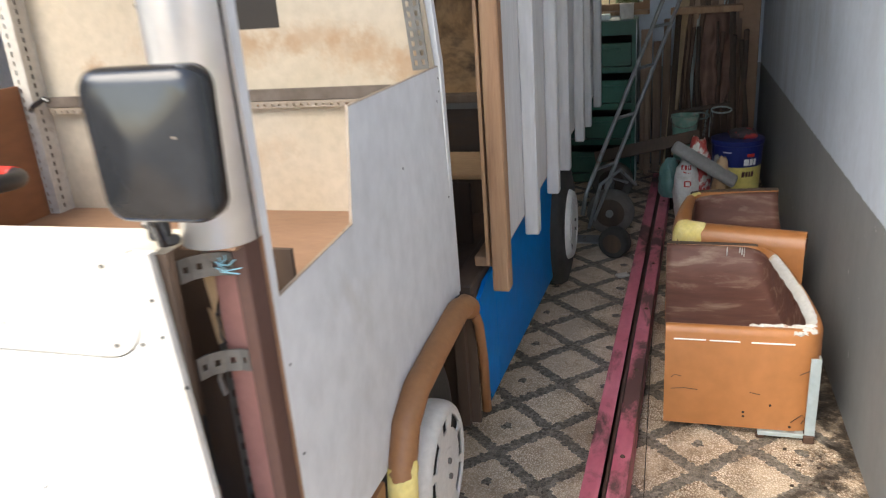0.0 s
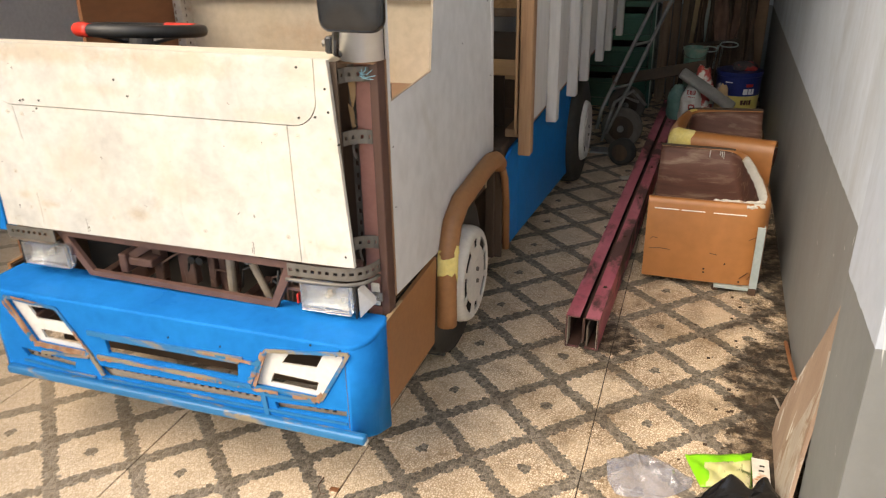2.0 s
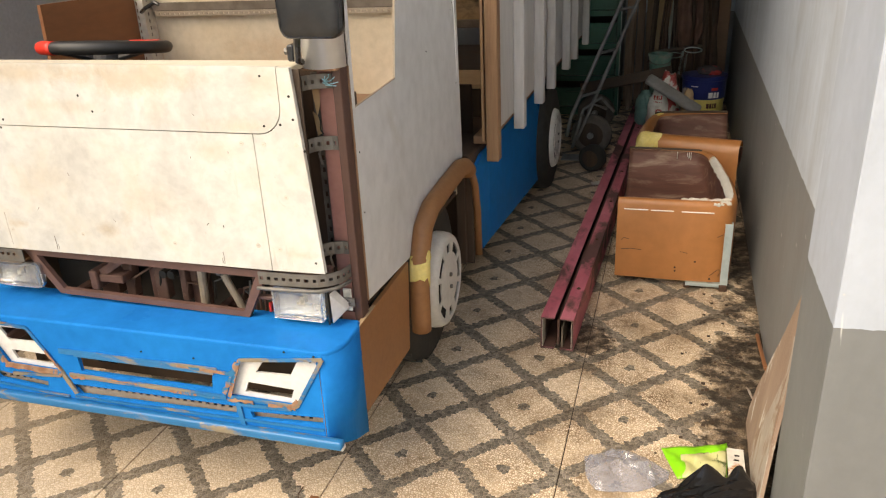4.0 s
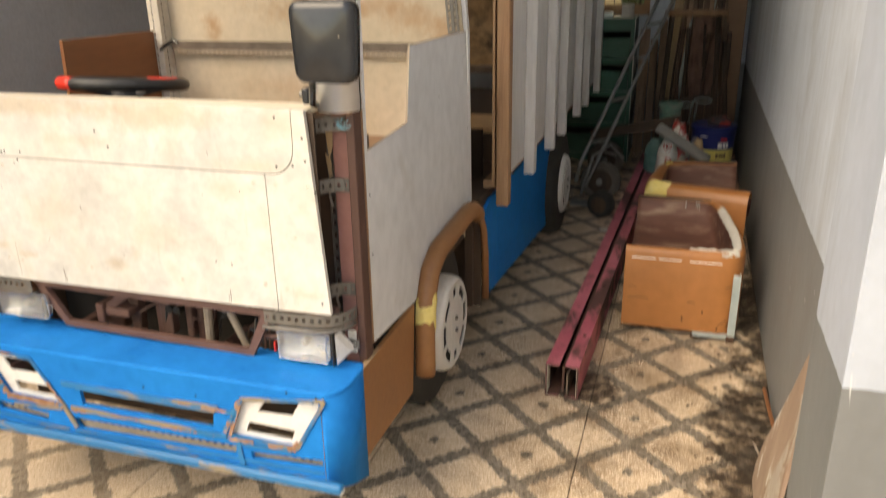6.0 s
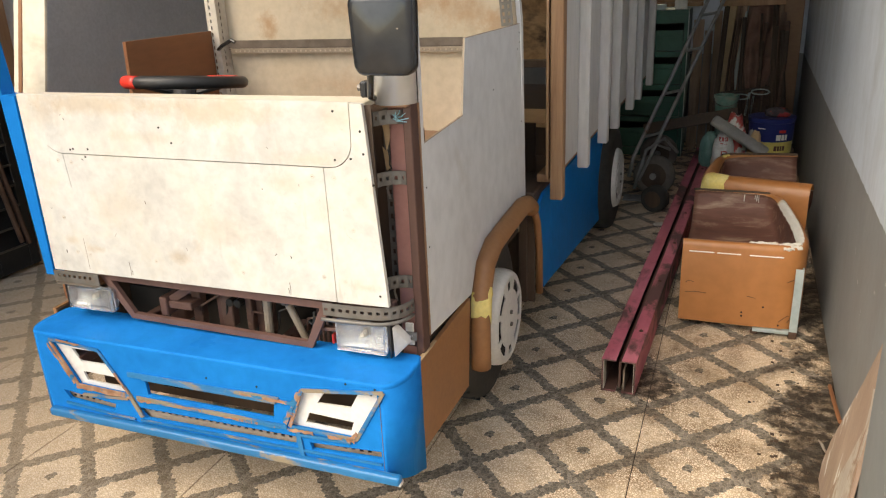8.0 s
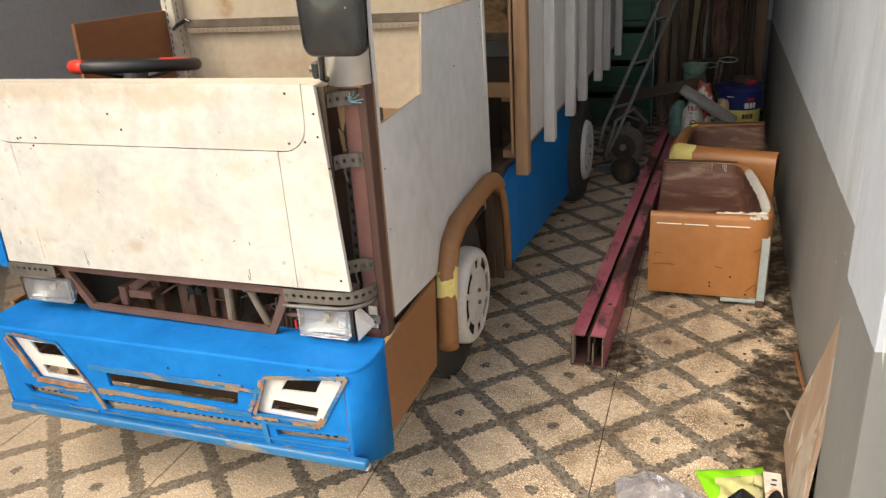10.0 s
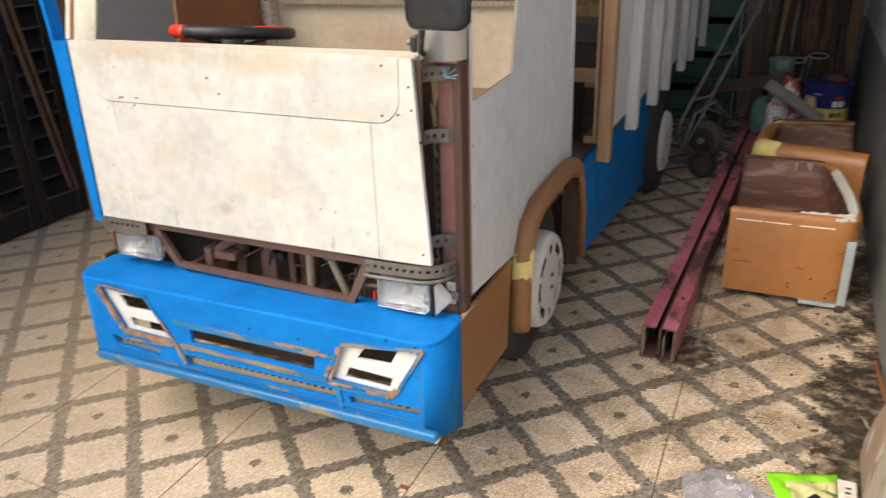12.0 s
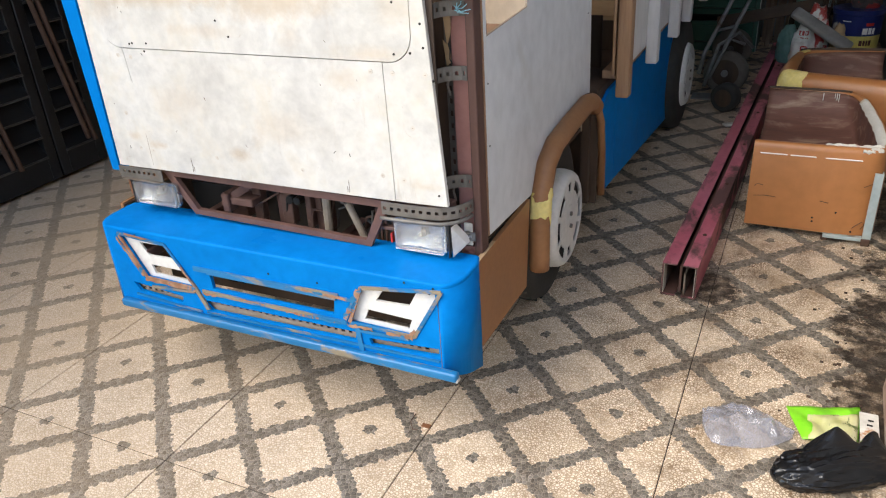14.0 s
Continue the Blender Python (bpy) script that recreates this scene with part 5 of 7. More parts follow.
    # slotted angle behind the lower openings
    part("slotted_rail", plate(rect(-1.55, -0.52, 0.272, 0.322), slots(-1.54, -0.53, 0.300, 0.022, 0.011, 0.008), 0.003, facing_front(y + 0.016)), M_RAIL_WARM, b)
    # near-black sheet added so the rail's holes read as shaded
    part("rail_backing", box(-1.55, -0.52, y + 0.021, y + 0.023, 0.273, 0.321, 0), M_DARK, b)
    # dark sheet that gives the openings their inner shade by colour
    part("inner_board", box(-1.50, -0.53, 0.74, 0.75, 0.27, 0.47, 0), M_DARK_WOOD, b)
    part("white_scrap", box(-1.2, -1.14, 0.66, 0.663, 0.35, 0.41, 0.001), M_BLACK_PLASTIC, b)
    for x in (-1.46, -0.96, -0.58):
        part("bumper_stay", box(x, x + 0.03, 0.612, 1.0, 0.40, 0.43, 0.003), M_STEEL_RED, b)
    for x, z in ((-0.60, 0.488), (-1.45, 0.482), (-0.535, 0.47), (-0.525, 0.485), (-1.0, 0.44), (-0.85, 0.44)):
        part("screw", lathe([(y - 0.0015, 0.003), (y + 0.001, 0.003)], (x, 0, z), "y", 6), M_SCREW, b)
    part("chip", lathe([(0.494, 0.007), (0.496, 0.005)], (-0.80, 0.735, 0), "z", 7), M_FOAM, b)


bumper()


def apron_and_arch():
    # tan skirt between the bumper and the wheel, and the padded wheel arch
    part("skirt", plate([(0.737, 0.242), (1.085, 0.235), (1.12, 0.50), (0.737, 0.489)], [], 0.012, facing_side(-0.482)), M_BROWN, bus, "tan brown painted skirt")
    part("skirt_edge", box(-0.482, -0.4702, 0.737, 1.12, 0.4895, 0.4925, 0.0005), M_PLY_RAW, bus)
    part("skirt_seal", box(-0.56, -0.484, 0.80, 1.14, 0.498, 0.514, 0.002), M_BLACK_PLASTIC, bus)
    part("skirt", plate([(0.752, 0.235), (1.10, 0.235), (1.12, 0.50), (0.752, 0.489)], [], 0.012, facing_side(XL - 0.005)), M_BROWN, bus, "tan brown painted skirt")
    part("skirt_liner", plate([(0.755, 0.24), (1.095, 0.24), (1.11, 0.495), (0.755, 0.485)], [], 0.004, facing_side(XL + 0.0085)), M_DARK_WOOD, bus)
    path = [(1.150, 0.265), (1.153, 0.40), (1.166, 0.49), (1.212, 0.570), (1.29, 0.606), (1.46, 0.618), (1.64, 0.626), (1.70, 0.614), (1.748, 0.585)]
    line = []
    for (a, b), (c, d) in zip(path, path[1:]):
        for k in range(4):
            line.append((-0.452, a + (c - a) * k / 4, b + (d - b) * k / 4))
    line.append((-0.452, *path[-1]))
    arch = part("wheel_arch", tube(line, 0.030, 14), M_BROWN, bus, "padded tan brown wheel arch", smooth=True)
    part("arch_gasket", tube([(-0.4620, q[1] - 0.025 * k, q[2] + 0.025 * (1 - k)) for q, k in [(q, max(0, 1 - (i / 16) ** 2)) for i, q in enumerate(line[10:-3])]], 0.0055, 6), M_BLACK_PLASTIC, arch)
    part("arch_rear_edge", tube([(-0.440, 1.735, 0.59), (-0.440, 1.79, 0.52), (-0.440, 1.82, 0.40), (-0.440, 1.825, 0.23)], 0.014, 8), M_BROWN, arch, smooth=True)
    own = bmesh.new()
    rnd = random.Random(5)
    ys, ring = 12, []
    for i in range(5):
        z = 0.425 + 0.080 * i / 4
        low, high = [(p, q) for p, q in zip(line, line[1:]) if min(p[2], q[2]) <= z <= max(p[2], q[2])][0]
        cy = low[1] + (high[1] - low[1]) * (z - low[2]) / (high[2] - low[2])
        ring.append([own.verts.new((-0.452 + 0.0322 * math.cos(q * math.tau / 16 - 0.4), cy + 0.0322 * math.sin(q * math.tau / 16 - 0.4), z + (rnd.uniform(-0.022, 0.022) if i in (0, 4) else 0)))
                     for q in range(-5, 9)])
    for a, b in zip(ring, ring[1:]):
        for k in range(len(a) - 1):
            own.faces.new((a[k], a[k + 1], b[k + 1], b[k]))
    bmesh.ops.recalc_face_normals(own, faces=own.faces[:])
    part("putty_patch", own, M_PUTTY, arch, "yellow putty patch", smooth=True)
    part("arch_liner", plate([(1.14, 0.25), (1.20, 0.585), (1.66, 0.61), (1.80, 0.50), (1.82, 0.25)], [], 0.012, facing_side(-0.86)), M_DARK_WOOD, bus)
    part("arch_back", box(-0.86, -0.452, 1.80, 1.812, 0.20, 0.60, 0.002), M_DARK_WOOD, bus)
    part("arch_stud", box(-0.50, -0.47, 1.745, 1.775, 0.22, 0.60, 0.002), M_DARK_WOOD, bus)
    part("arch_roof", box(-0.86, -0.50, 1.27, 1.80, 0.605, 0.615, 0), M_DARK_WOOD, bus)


apron_and_arch()


def wheel(x_face, y, side=1, steer=0.0, deep=0.056):
    """side 1: face towards +x. Tyre, dished white cover with slots."""
    r, z = 0.164, 0.283
    pivot = Vector((x_face - side * 0.1, y, z))
    aim = Matrix.Translation(pivot) @ Matrix.Rotation(radians(steer), 4, "Z") @ Matrix.Translation(-pivot)
    def piece(name, bm, *more, **kw):
        return part(name, turned(bm, aim), *more, **kw)

    own = lathe([(x_face - side * a, q) for a, q in ((0.205, 0.20), (0.20, 0.262), (0.175, 0.282), (deep + 0.034, 0.284), (deep + 0.010, 0.272), (deep, 0.235), (deep + 0.004, 0.16))], (0, y, z), "x", 56)
    t = piece("wheel", own, M_RUBBER, bus, "wheel with a worn black tyre", smooth=True)
    for k in range(28):
        a = k * math.tau / 28
        tread = box(-0.055, 0.055, -0.006, 0.006, 0.278, 0.287, 0.001)
        turned(tread, Matrix.Translation((x_face - side * 0.13, y, z)) @ Matrix.Rotation(a, 4, "X"))
        piece("tread_block", tread, M_RUBBER, t)
    cover = bmesh.new()
    sides = 64
    prof = [(deep + 0.012, r * 1.0), (min(0.036, deep + 0.006), r * 1.0), (0.018, r * 0.98), (0.006, r * 0.935), (0.0, r * 0.87), (0.003, r * 0.82)]
    rings = []
    for a, q in prof:
        rings.append([cover.verts.new((x_face - side * a, y + q * math.cos(k * math.tau / sides), z + q * math.sin(k * math.tau / sides))) for k in range(sides)])
    for a, b in zip(rings, rings[1:]):
        for k in range(sides):
            cover.faces.new((a[k], a[(k + 1) % sides], b[(k + 1) % sides], b[k]))
    bmesh.ops.recalc_face_normals(cover, faces=cover.faces[:])
    c = piece("wheel_cover", cover, M_WHEEL_WHITE, t, "white painted dished wheel cover", smooth=True)
    loop = [(y + r * 0.82 * math.cos(k * math.tau / 48), z + r * 0.82 * math.sin(k * math.tau / 48)) for k in range(48)]
    cuts = []
    for s in range(8):
        mid = s * math.tau / 8 + math.pi / 2
        half = 0.15 if s % 4 == 0 else 0.31
        n = 5
        outer = [(y + 0.1305 * math.cos(mid - half + 2 * half * i / n), z + 0.1305 * math.sin(mid - half + 2 * half * i / n)) for i in range(n + 1)]
        inner = [(y + 0.098 * math.cos(mid + half - 2 * half * i / n), z + 0.098 * math.sin(mid + half - 2 * half * i / n)) for i in range(n + 1)]
        cuts.append(outer + inner)
    piece("cover_face", plate(loop, cuts, 0.004, facing_side(x_face - 0.006 if side == 1 else x_face + 0.002)), M_WHEEL_WHITE, t)
    # near-black disc in place of the shade seen through the slots
    piece("cover_dark", lathe([(x_face - side * 0.014, 0.132), (x_face - side * 0.011, 0.132)], (0, y, z), "x", 32), M_DARK, t)
    piece("hub_cap", lathe([(x_face - side * 0.006, 0.055), (x_face - side * 0.001, 0.050), (x_face, 0.03)], (0, y, z), "x", 28), M_WHEEL_WHITE, t, smooth=False)
    for k in range(2):
        a = (k - 0.5) * math.pi
        piece("wheel_nut", lathe([(x_face - side * 0.002, 0.008), (x_face + side * 0.007, 0.007)], (0, y + 0.022 * math.cos(a), z + 0.022 * math.sin(a)), "x", 6), M_GALV, t)
    return t


wheel(-0.452, 1.470, 1, 0.0)
wheel(-0.366, 3.38, 1, 0.0, 0.022)
wheel(-1.668, 1.462, -1)
wheel(-1.764, 3.38, -1)


def rear_body():
    part("blue_skirt", plate([(1.825, 0.232), (2.02, 0.215), (3.22, 0.10), (3.22, 0.60), (1.90, 0.60), (1.825, 0.58)], [], 0.012, facing_side(-0.452)), M_BLUE, bus, "blue painted lower side board")
    part("skirt_fold", box(-0.4408, -0.4392, 2.012, 2.018, 0.22, 0.60, 0), M_BLUE, bus)
    part("skirt_beam", box(-0.52, -0.456, 1.80, 4.9, 0.575, 0.625, 0.004), M_DARK_WOOD, bus)
    part("skirt_beam", box(-0.475, -0.415, 1.92, 4.9, 0.635, 0.665, 0.003), M_POST_WOOD, bus)
    marks = [2.330, 2.815, 3.175, 3.745, 4.115, 4.740]
    ends = [1.935] + marks + [4.95]
    for a, b in zip(ends, ends[1:]):
        part("wall_board", box(-0.412, -0.400, a + 0.002, b - 0.002, 0.665, 2.25, 0.001), M_SLAT, bus, "white painted wall board")
    for y in marks:
        part("batten", box(-0.400, -0.355, y - 0.024, y + 0.03, 0.598, 2.25, 0.004), M_SLAT, bus, "white painted batten")
    part("corner_post", box(-0.412, -0.366, 1.862, 1.915, 0.585, 2.25, 0.004), M_POST_WOOD, bus, "raw pine post with reddish grain")
    part("post_strip", box(-0.428, -0.418, 1.866, 1.93, 0.66, 2.25, 0.001), M_POST_WOOD, bus)
    # dark strip painted in as the shadow beside the post, no real timber
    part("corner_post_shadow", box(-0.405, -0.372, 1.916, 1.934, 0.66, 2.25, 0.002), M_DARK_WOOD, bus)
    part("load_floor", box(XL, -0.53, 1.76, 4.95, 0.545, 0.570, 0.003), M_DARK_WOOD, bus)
    part("wall_board", box(XL, XL + 0.012, 1.77, 4.95, 0.50, 1.0, 0.001), M_PLY_BROWN, bus)
    part("bench_back", box(-1.60, -0.55, 3.0, 3.015, 0.96, 1.43, 0.002), M_SHELF_PLY, bus, "smoke-stained plywood bench back")
    part("bench_rail", box(-1.60, -0.50, 2.95, 3.02, 0.93, 0.965, 0.003), M_RAIL_DARK, bus)
    part("bench_seat", box(-1.60, -0.52, 2.62, 3.0, 0.70, 0.72, 0.003), M_PLY_RAW, bus)
    part("bench_front", box(-1.60, -0.52, 2.62, 2.64, 0.57, 0.70, 0.003), M_DARK_WOOD, bus)
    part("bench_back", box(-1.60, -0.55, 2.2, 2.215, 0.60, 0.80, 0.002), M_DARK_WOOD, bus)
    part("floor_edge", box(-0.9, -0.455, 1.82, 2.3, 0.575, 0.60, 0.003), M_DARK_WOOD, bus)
    part("roof_board", box(XL - 0.02, -0.35, 1.80, 4.95, 2.25, 2.28, 0.004), M_PLY_RAW, bus, "plywood roof of the rear body")
    part("chassis_rail", box(-0.80, -0.74, 0.9, 4.9, 0.42, 0.50, 0.004), M_STEEL_RED, bus)
    part("chassis_rail", box(-1.36, -1.30, 0.9, 4.9, 0.42, 0.50, 0.004), M_STEEL_RED, bus)
    part("axle", tube([(-1.6, 1.462, 0.284), (-0.53, 1.462, 0.284)], 0.03, 10), M_STEEL_RED, bus)
    part("axle", tube([(-1.6, 3.38, 0.284), (-0.53, 3.38, 0.284)], 0.03, 10), M_STEEL_RED, bus)


rear_body()

# ---- the steel channels on the floor ----
M_RUST_END = surface("rusty_cut_steel", (0.13, 0.065, 0.055), (0.24, 0.12, 0.11), 30, 0.75, 0.1, 0.3, stain=(0.06, 0.035, 0.03), stain_scale=25, stain_from=0.5, stain_to=0.6)


def channel_pair():
    a, b = Vector((-0.103, 1.568, 0)), Vector((0.017, 4.95, 0))
    d = (b - a).normalized()
    ang = math.atan2(d.y, d.x)
    length = (b - a).length
    c = empty("steel_channels", (a + b) / 2, "pair of red oxide steel channels laid on the floor", "steel channel")

    def run(pts, name, mat, l0=0.0, l1=length):
        own = plate(pts, [], l1 - l0, Matrix(((0, 0, 1, l0), (-1, 0, 0, 0), (0, 1, 0, 0), (0, 0, 0, 1))))
        turned(own, Matrix.Translation(a) @ Matrix.Rotation(ang, 4, "Z"))
        return part(name, own, mat, c)

    w = 0.004
    h = 0.122
    # near-wall channel and the other one, open towards each other
    for s in (-1, 1):
        o = 0.057
        i = 0.010
        pts = [(s * o, 0), (s * o, h), (s * i, h), (s * i, h - w), (s * (o - w), h - w), (s * (o - w), w), (s * i, w), (s * i, 0)]
        if s == 1:
            pts = pts[::-1]
        run(pts, "channel", M_PINK)
        run(pts, "rusty_end", M_RUST_END, -0.0015, 0.0)
        # dark films line the inner faces: the hollow's shade as colour
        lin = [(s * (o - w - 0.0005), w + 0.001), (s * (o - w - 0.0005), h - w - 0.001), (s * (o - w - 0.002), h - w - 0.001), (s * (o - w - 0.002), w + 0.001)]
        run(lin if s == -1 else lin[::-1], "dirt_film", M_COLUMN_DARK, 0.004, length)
        # pale film on the worn end, where light reaching in is painted
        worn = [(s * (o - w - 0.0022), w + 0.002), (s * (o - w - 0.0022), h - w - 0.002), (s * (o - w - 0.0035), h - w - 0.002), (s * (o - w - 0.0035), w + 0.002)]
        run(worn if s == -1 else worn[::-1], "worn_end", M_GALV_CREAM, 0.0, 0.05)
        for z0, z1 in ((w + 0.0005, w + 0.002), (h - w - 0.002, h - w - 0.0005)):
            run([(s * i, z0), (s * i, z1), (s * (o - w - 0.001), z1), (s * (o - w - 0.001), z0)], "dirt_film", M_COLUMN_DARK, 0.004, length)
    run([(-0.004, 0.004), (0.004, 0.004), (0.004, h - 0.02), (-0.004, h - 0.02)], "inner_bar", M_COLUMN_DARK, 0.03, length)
    run([(0.014, 0.004), (0.020, 0.004), (0.020, 0.085), (0.014, 0.085)], "inner_bar", M_RAIL_DARK, 0.01, 0.5)
    for k in range(7):
        p = a + d * (0.25 + 0.5 * k)
        part("weld_bead", lathe([(0, 0.008), (0.004, 0.005)], (p.x + 0.035, p.y, h), "z", 8), M_TREE_RUST, c)


channel_pair()


# ---- the seats against the wall ----
def swept_wall(line, thick, profile, inward, off=0.0, bottom=None):
    """Sweeps profile(t), pairs of (depth, height), along a plan line; thick gives t at each of its points."""
    own = bmesh.new()
    pts = [Vector(p) for p in line]
    rings = []
    for i, p in enumerate(pts):
        d = (pts[min(i + 1, len(pts) - 1)] - pts[max(i - 1, 0)]).normalized()
        nn = Vector((-d.y, d.x)) * inward
        rings.append([own.verts.new((p.x + nn.x * (a - off), p.y + nn.y * (a - off), z)) for a, z in profile(thick[i])])
    for a, b in zip(rings, rings[1:]):
        for k in range(len(a) - 1):
            own.faces.new((a[k], a[k + 1], b[k + 1], b[k]))
    bmesh.ops.recalc_face_normals(own, faces=own.faces[:])
    return own


def seat_shell(name, line, thick, H, inward, label, B=0.03, hollow=0.19):
    """Bent hollow seat shell: vinyl outside over a rounded rim, dusty brown inside, open on top."""
    line, thick = finer(line, thick)
    xs, ys = [p.x for p in line], [p.y for p in line]
    s = empty(name, ((min(xs) + max(xs)) / 2, (min(ys) + max(ys)) / 2, 0), label, "seat", "seats along the wall")

    def outer(t):
        return [(0, B), (0, H * 0.5), (0, H - 0.55 * t), (0.06 * t, H - 0.3 * t), (0.2 * t, H - 0.1 * t), (0.42 * t, H), (0.68 * t, H - 0.02 * t), (0.88 * t, H - 0.16 * t), (t, H - 0.4 * t)]

    part("cover", swept_wall(line, thick, outer, inward), M_VINYL, s, "tan orange vinyl cover", smooth=True)
    # the brown shell: one sheet that drops from the far rim in a round hollow and comes up under the near rim
    n = len(line)
    half = n // 2
    rails = []
    for i in range(n):
        d = (line[min(i + 1, n - 1)] - line[max(i - 1, 0)]).normalized()
        nn = Vector((-d.y, d.x)) * inward
        rails.append((line[i] + nn * (thick[i] - 0.001), H - 0.42 * thick[i]))
    own = bmesh.new()
    steps, grid = 28, []
    for i in range(half + 1):
        (a, za), (b, zb) = rails[i], rails[n - 1 - i]
        close = 1 - (i / half) ** 4
        row = []
        for k in range(steps + 1):
            v = 0.5 - 0.5 * math.cos(math.pi * k / steps)
            sag = (1 - abs(2 * v - 1) ** 2.6) ** 0.5
            p = a.lerp(b, v)
            z = za + (zb - za) * v - hollow * sag * close ** 0.5
            z += 0.006 * sag * noise.noise(Vector((p.x * 9, p.y * 9, H)))
            row.append(own.verts.new((p.x, p.y, z)))
        grid.append(row)
    for p, q in zip(grid, grid[1:]):
        for k in range(steps):
            own.faces.new((p[k], p[k + 1], q[k + 1], q[k]))
    out = bmesh.ops.extrude_face_region(own, geom=own.faces[:])
    bmesh.ops.translate(own, vec=(0, 0, -0.006), verts=[g for g in out["geom"] if isinstance(g, bmesh.types.BMVert)])
    bmesh.ops.recalc_face_normals(own, faces=own.faces[:])
    part("inner_shell", own, M_SEAT_BROWN, s, "dusty dark brown hollow shell", smooth=True)
    for y in (min(ys) + 0.06, max(ys) - 0.10):
        part("foot_bar", box(min(xs) + 0.08, max(xs) - 0.10, y, y + 0.03, 0.0, B + 0.002, 0.002), M_PLY_RAW, s)
    return s, line, thick


def ragged(line, r, seed, step=0.012, amount=0.5):
    """A torn, lumpy edge along a line."""
    rnd = random.Random(seed)
    pts = [Vector(p) for p in line]
    fine = []
    for a, b in zip(pts, pts[1:]):
        k = max(1, int((b - a).length / step))
        fine += [a.lerp(b, i / k) for i in range(k)]
    fine.append(pts[-1])
    own = tube(fine, r, 8)
    for i, v in enumerate(own.verts):
        ring = fine[min(i // 8, len(fine) - 1)]
        k = 1 + amount * noise.noise(Vector((v.co.x, v.co.y, v.co.z)) * 55 + Vector((seed, 0, 0))) + amount * 0.4 * rnd.uniform(-1, 1)
        v.co = ring + (v.co - ring) * max(0.25, k)
    return own


def rim_patch(seat, line, thick, H, inward, i0, i1, lo, hi, seed, mat, name, label, ragged_by=0.014):
    """A skin over part of a seat's rounded rim, with an uneven edge."""
    own = bmesh.new()
    rows = []
    for i in range(i0, i1 + 1):
        q = thick[i]
        prof = [(-0.003, H - 0.9 * q), (-0.003, H - 0.55 * q), (0.04 * q, H - 0.28 * q), (0.18 * q, H - 0.07 * q), (0.42 * q, H + 0.003), (0.68 * q, H - 0.01 * q + 0.003), (0.9 * q, H - 0.15 * q + 0.002), (1.02 * q + 0.002, H - 0.4 * q)]
        d = (line[min(i + 1, len(line) - 1)] - line[i - 1]).normalized()
        nn = Vector((-d.y, d.x)) * inward
        row = []
        for k, (a, z) in enumerate(prof[lo:hi]):
            j = ragged_by if i in (i0, i1) or k in (0, hi - lo - 1) else 0.002
            w = Vector((i * 0.9, k * 1.3, seed))
            row.append(own.verts.new((line[i].x + nn.x * a + j * noise.noise(w), line[i].y + nn.y * a + j * noise.noise(w + Vector((5, 0, 0))), z + 0.003 * noise.noise(w * 2))))
        rows.append(row)
    for a, b in zip(rows, rows[1:]):
        for k in range(len(a) - 1):
            own.faces.new((a[k], a[k + 1], b[k + 1], b[k]))
    bmesh.ops.recalc_face_normals(own, faces=own.faces[:])
    part(name, own, mat, seat, label, smooth=True)


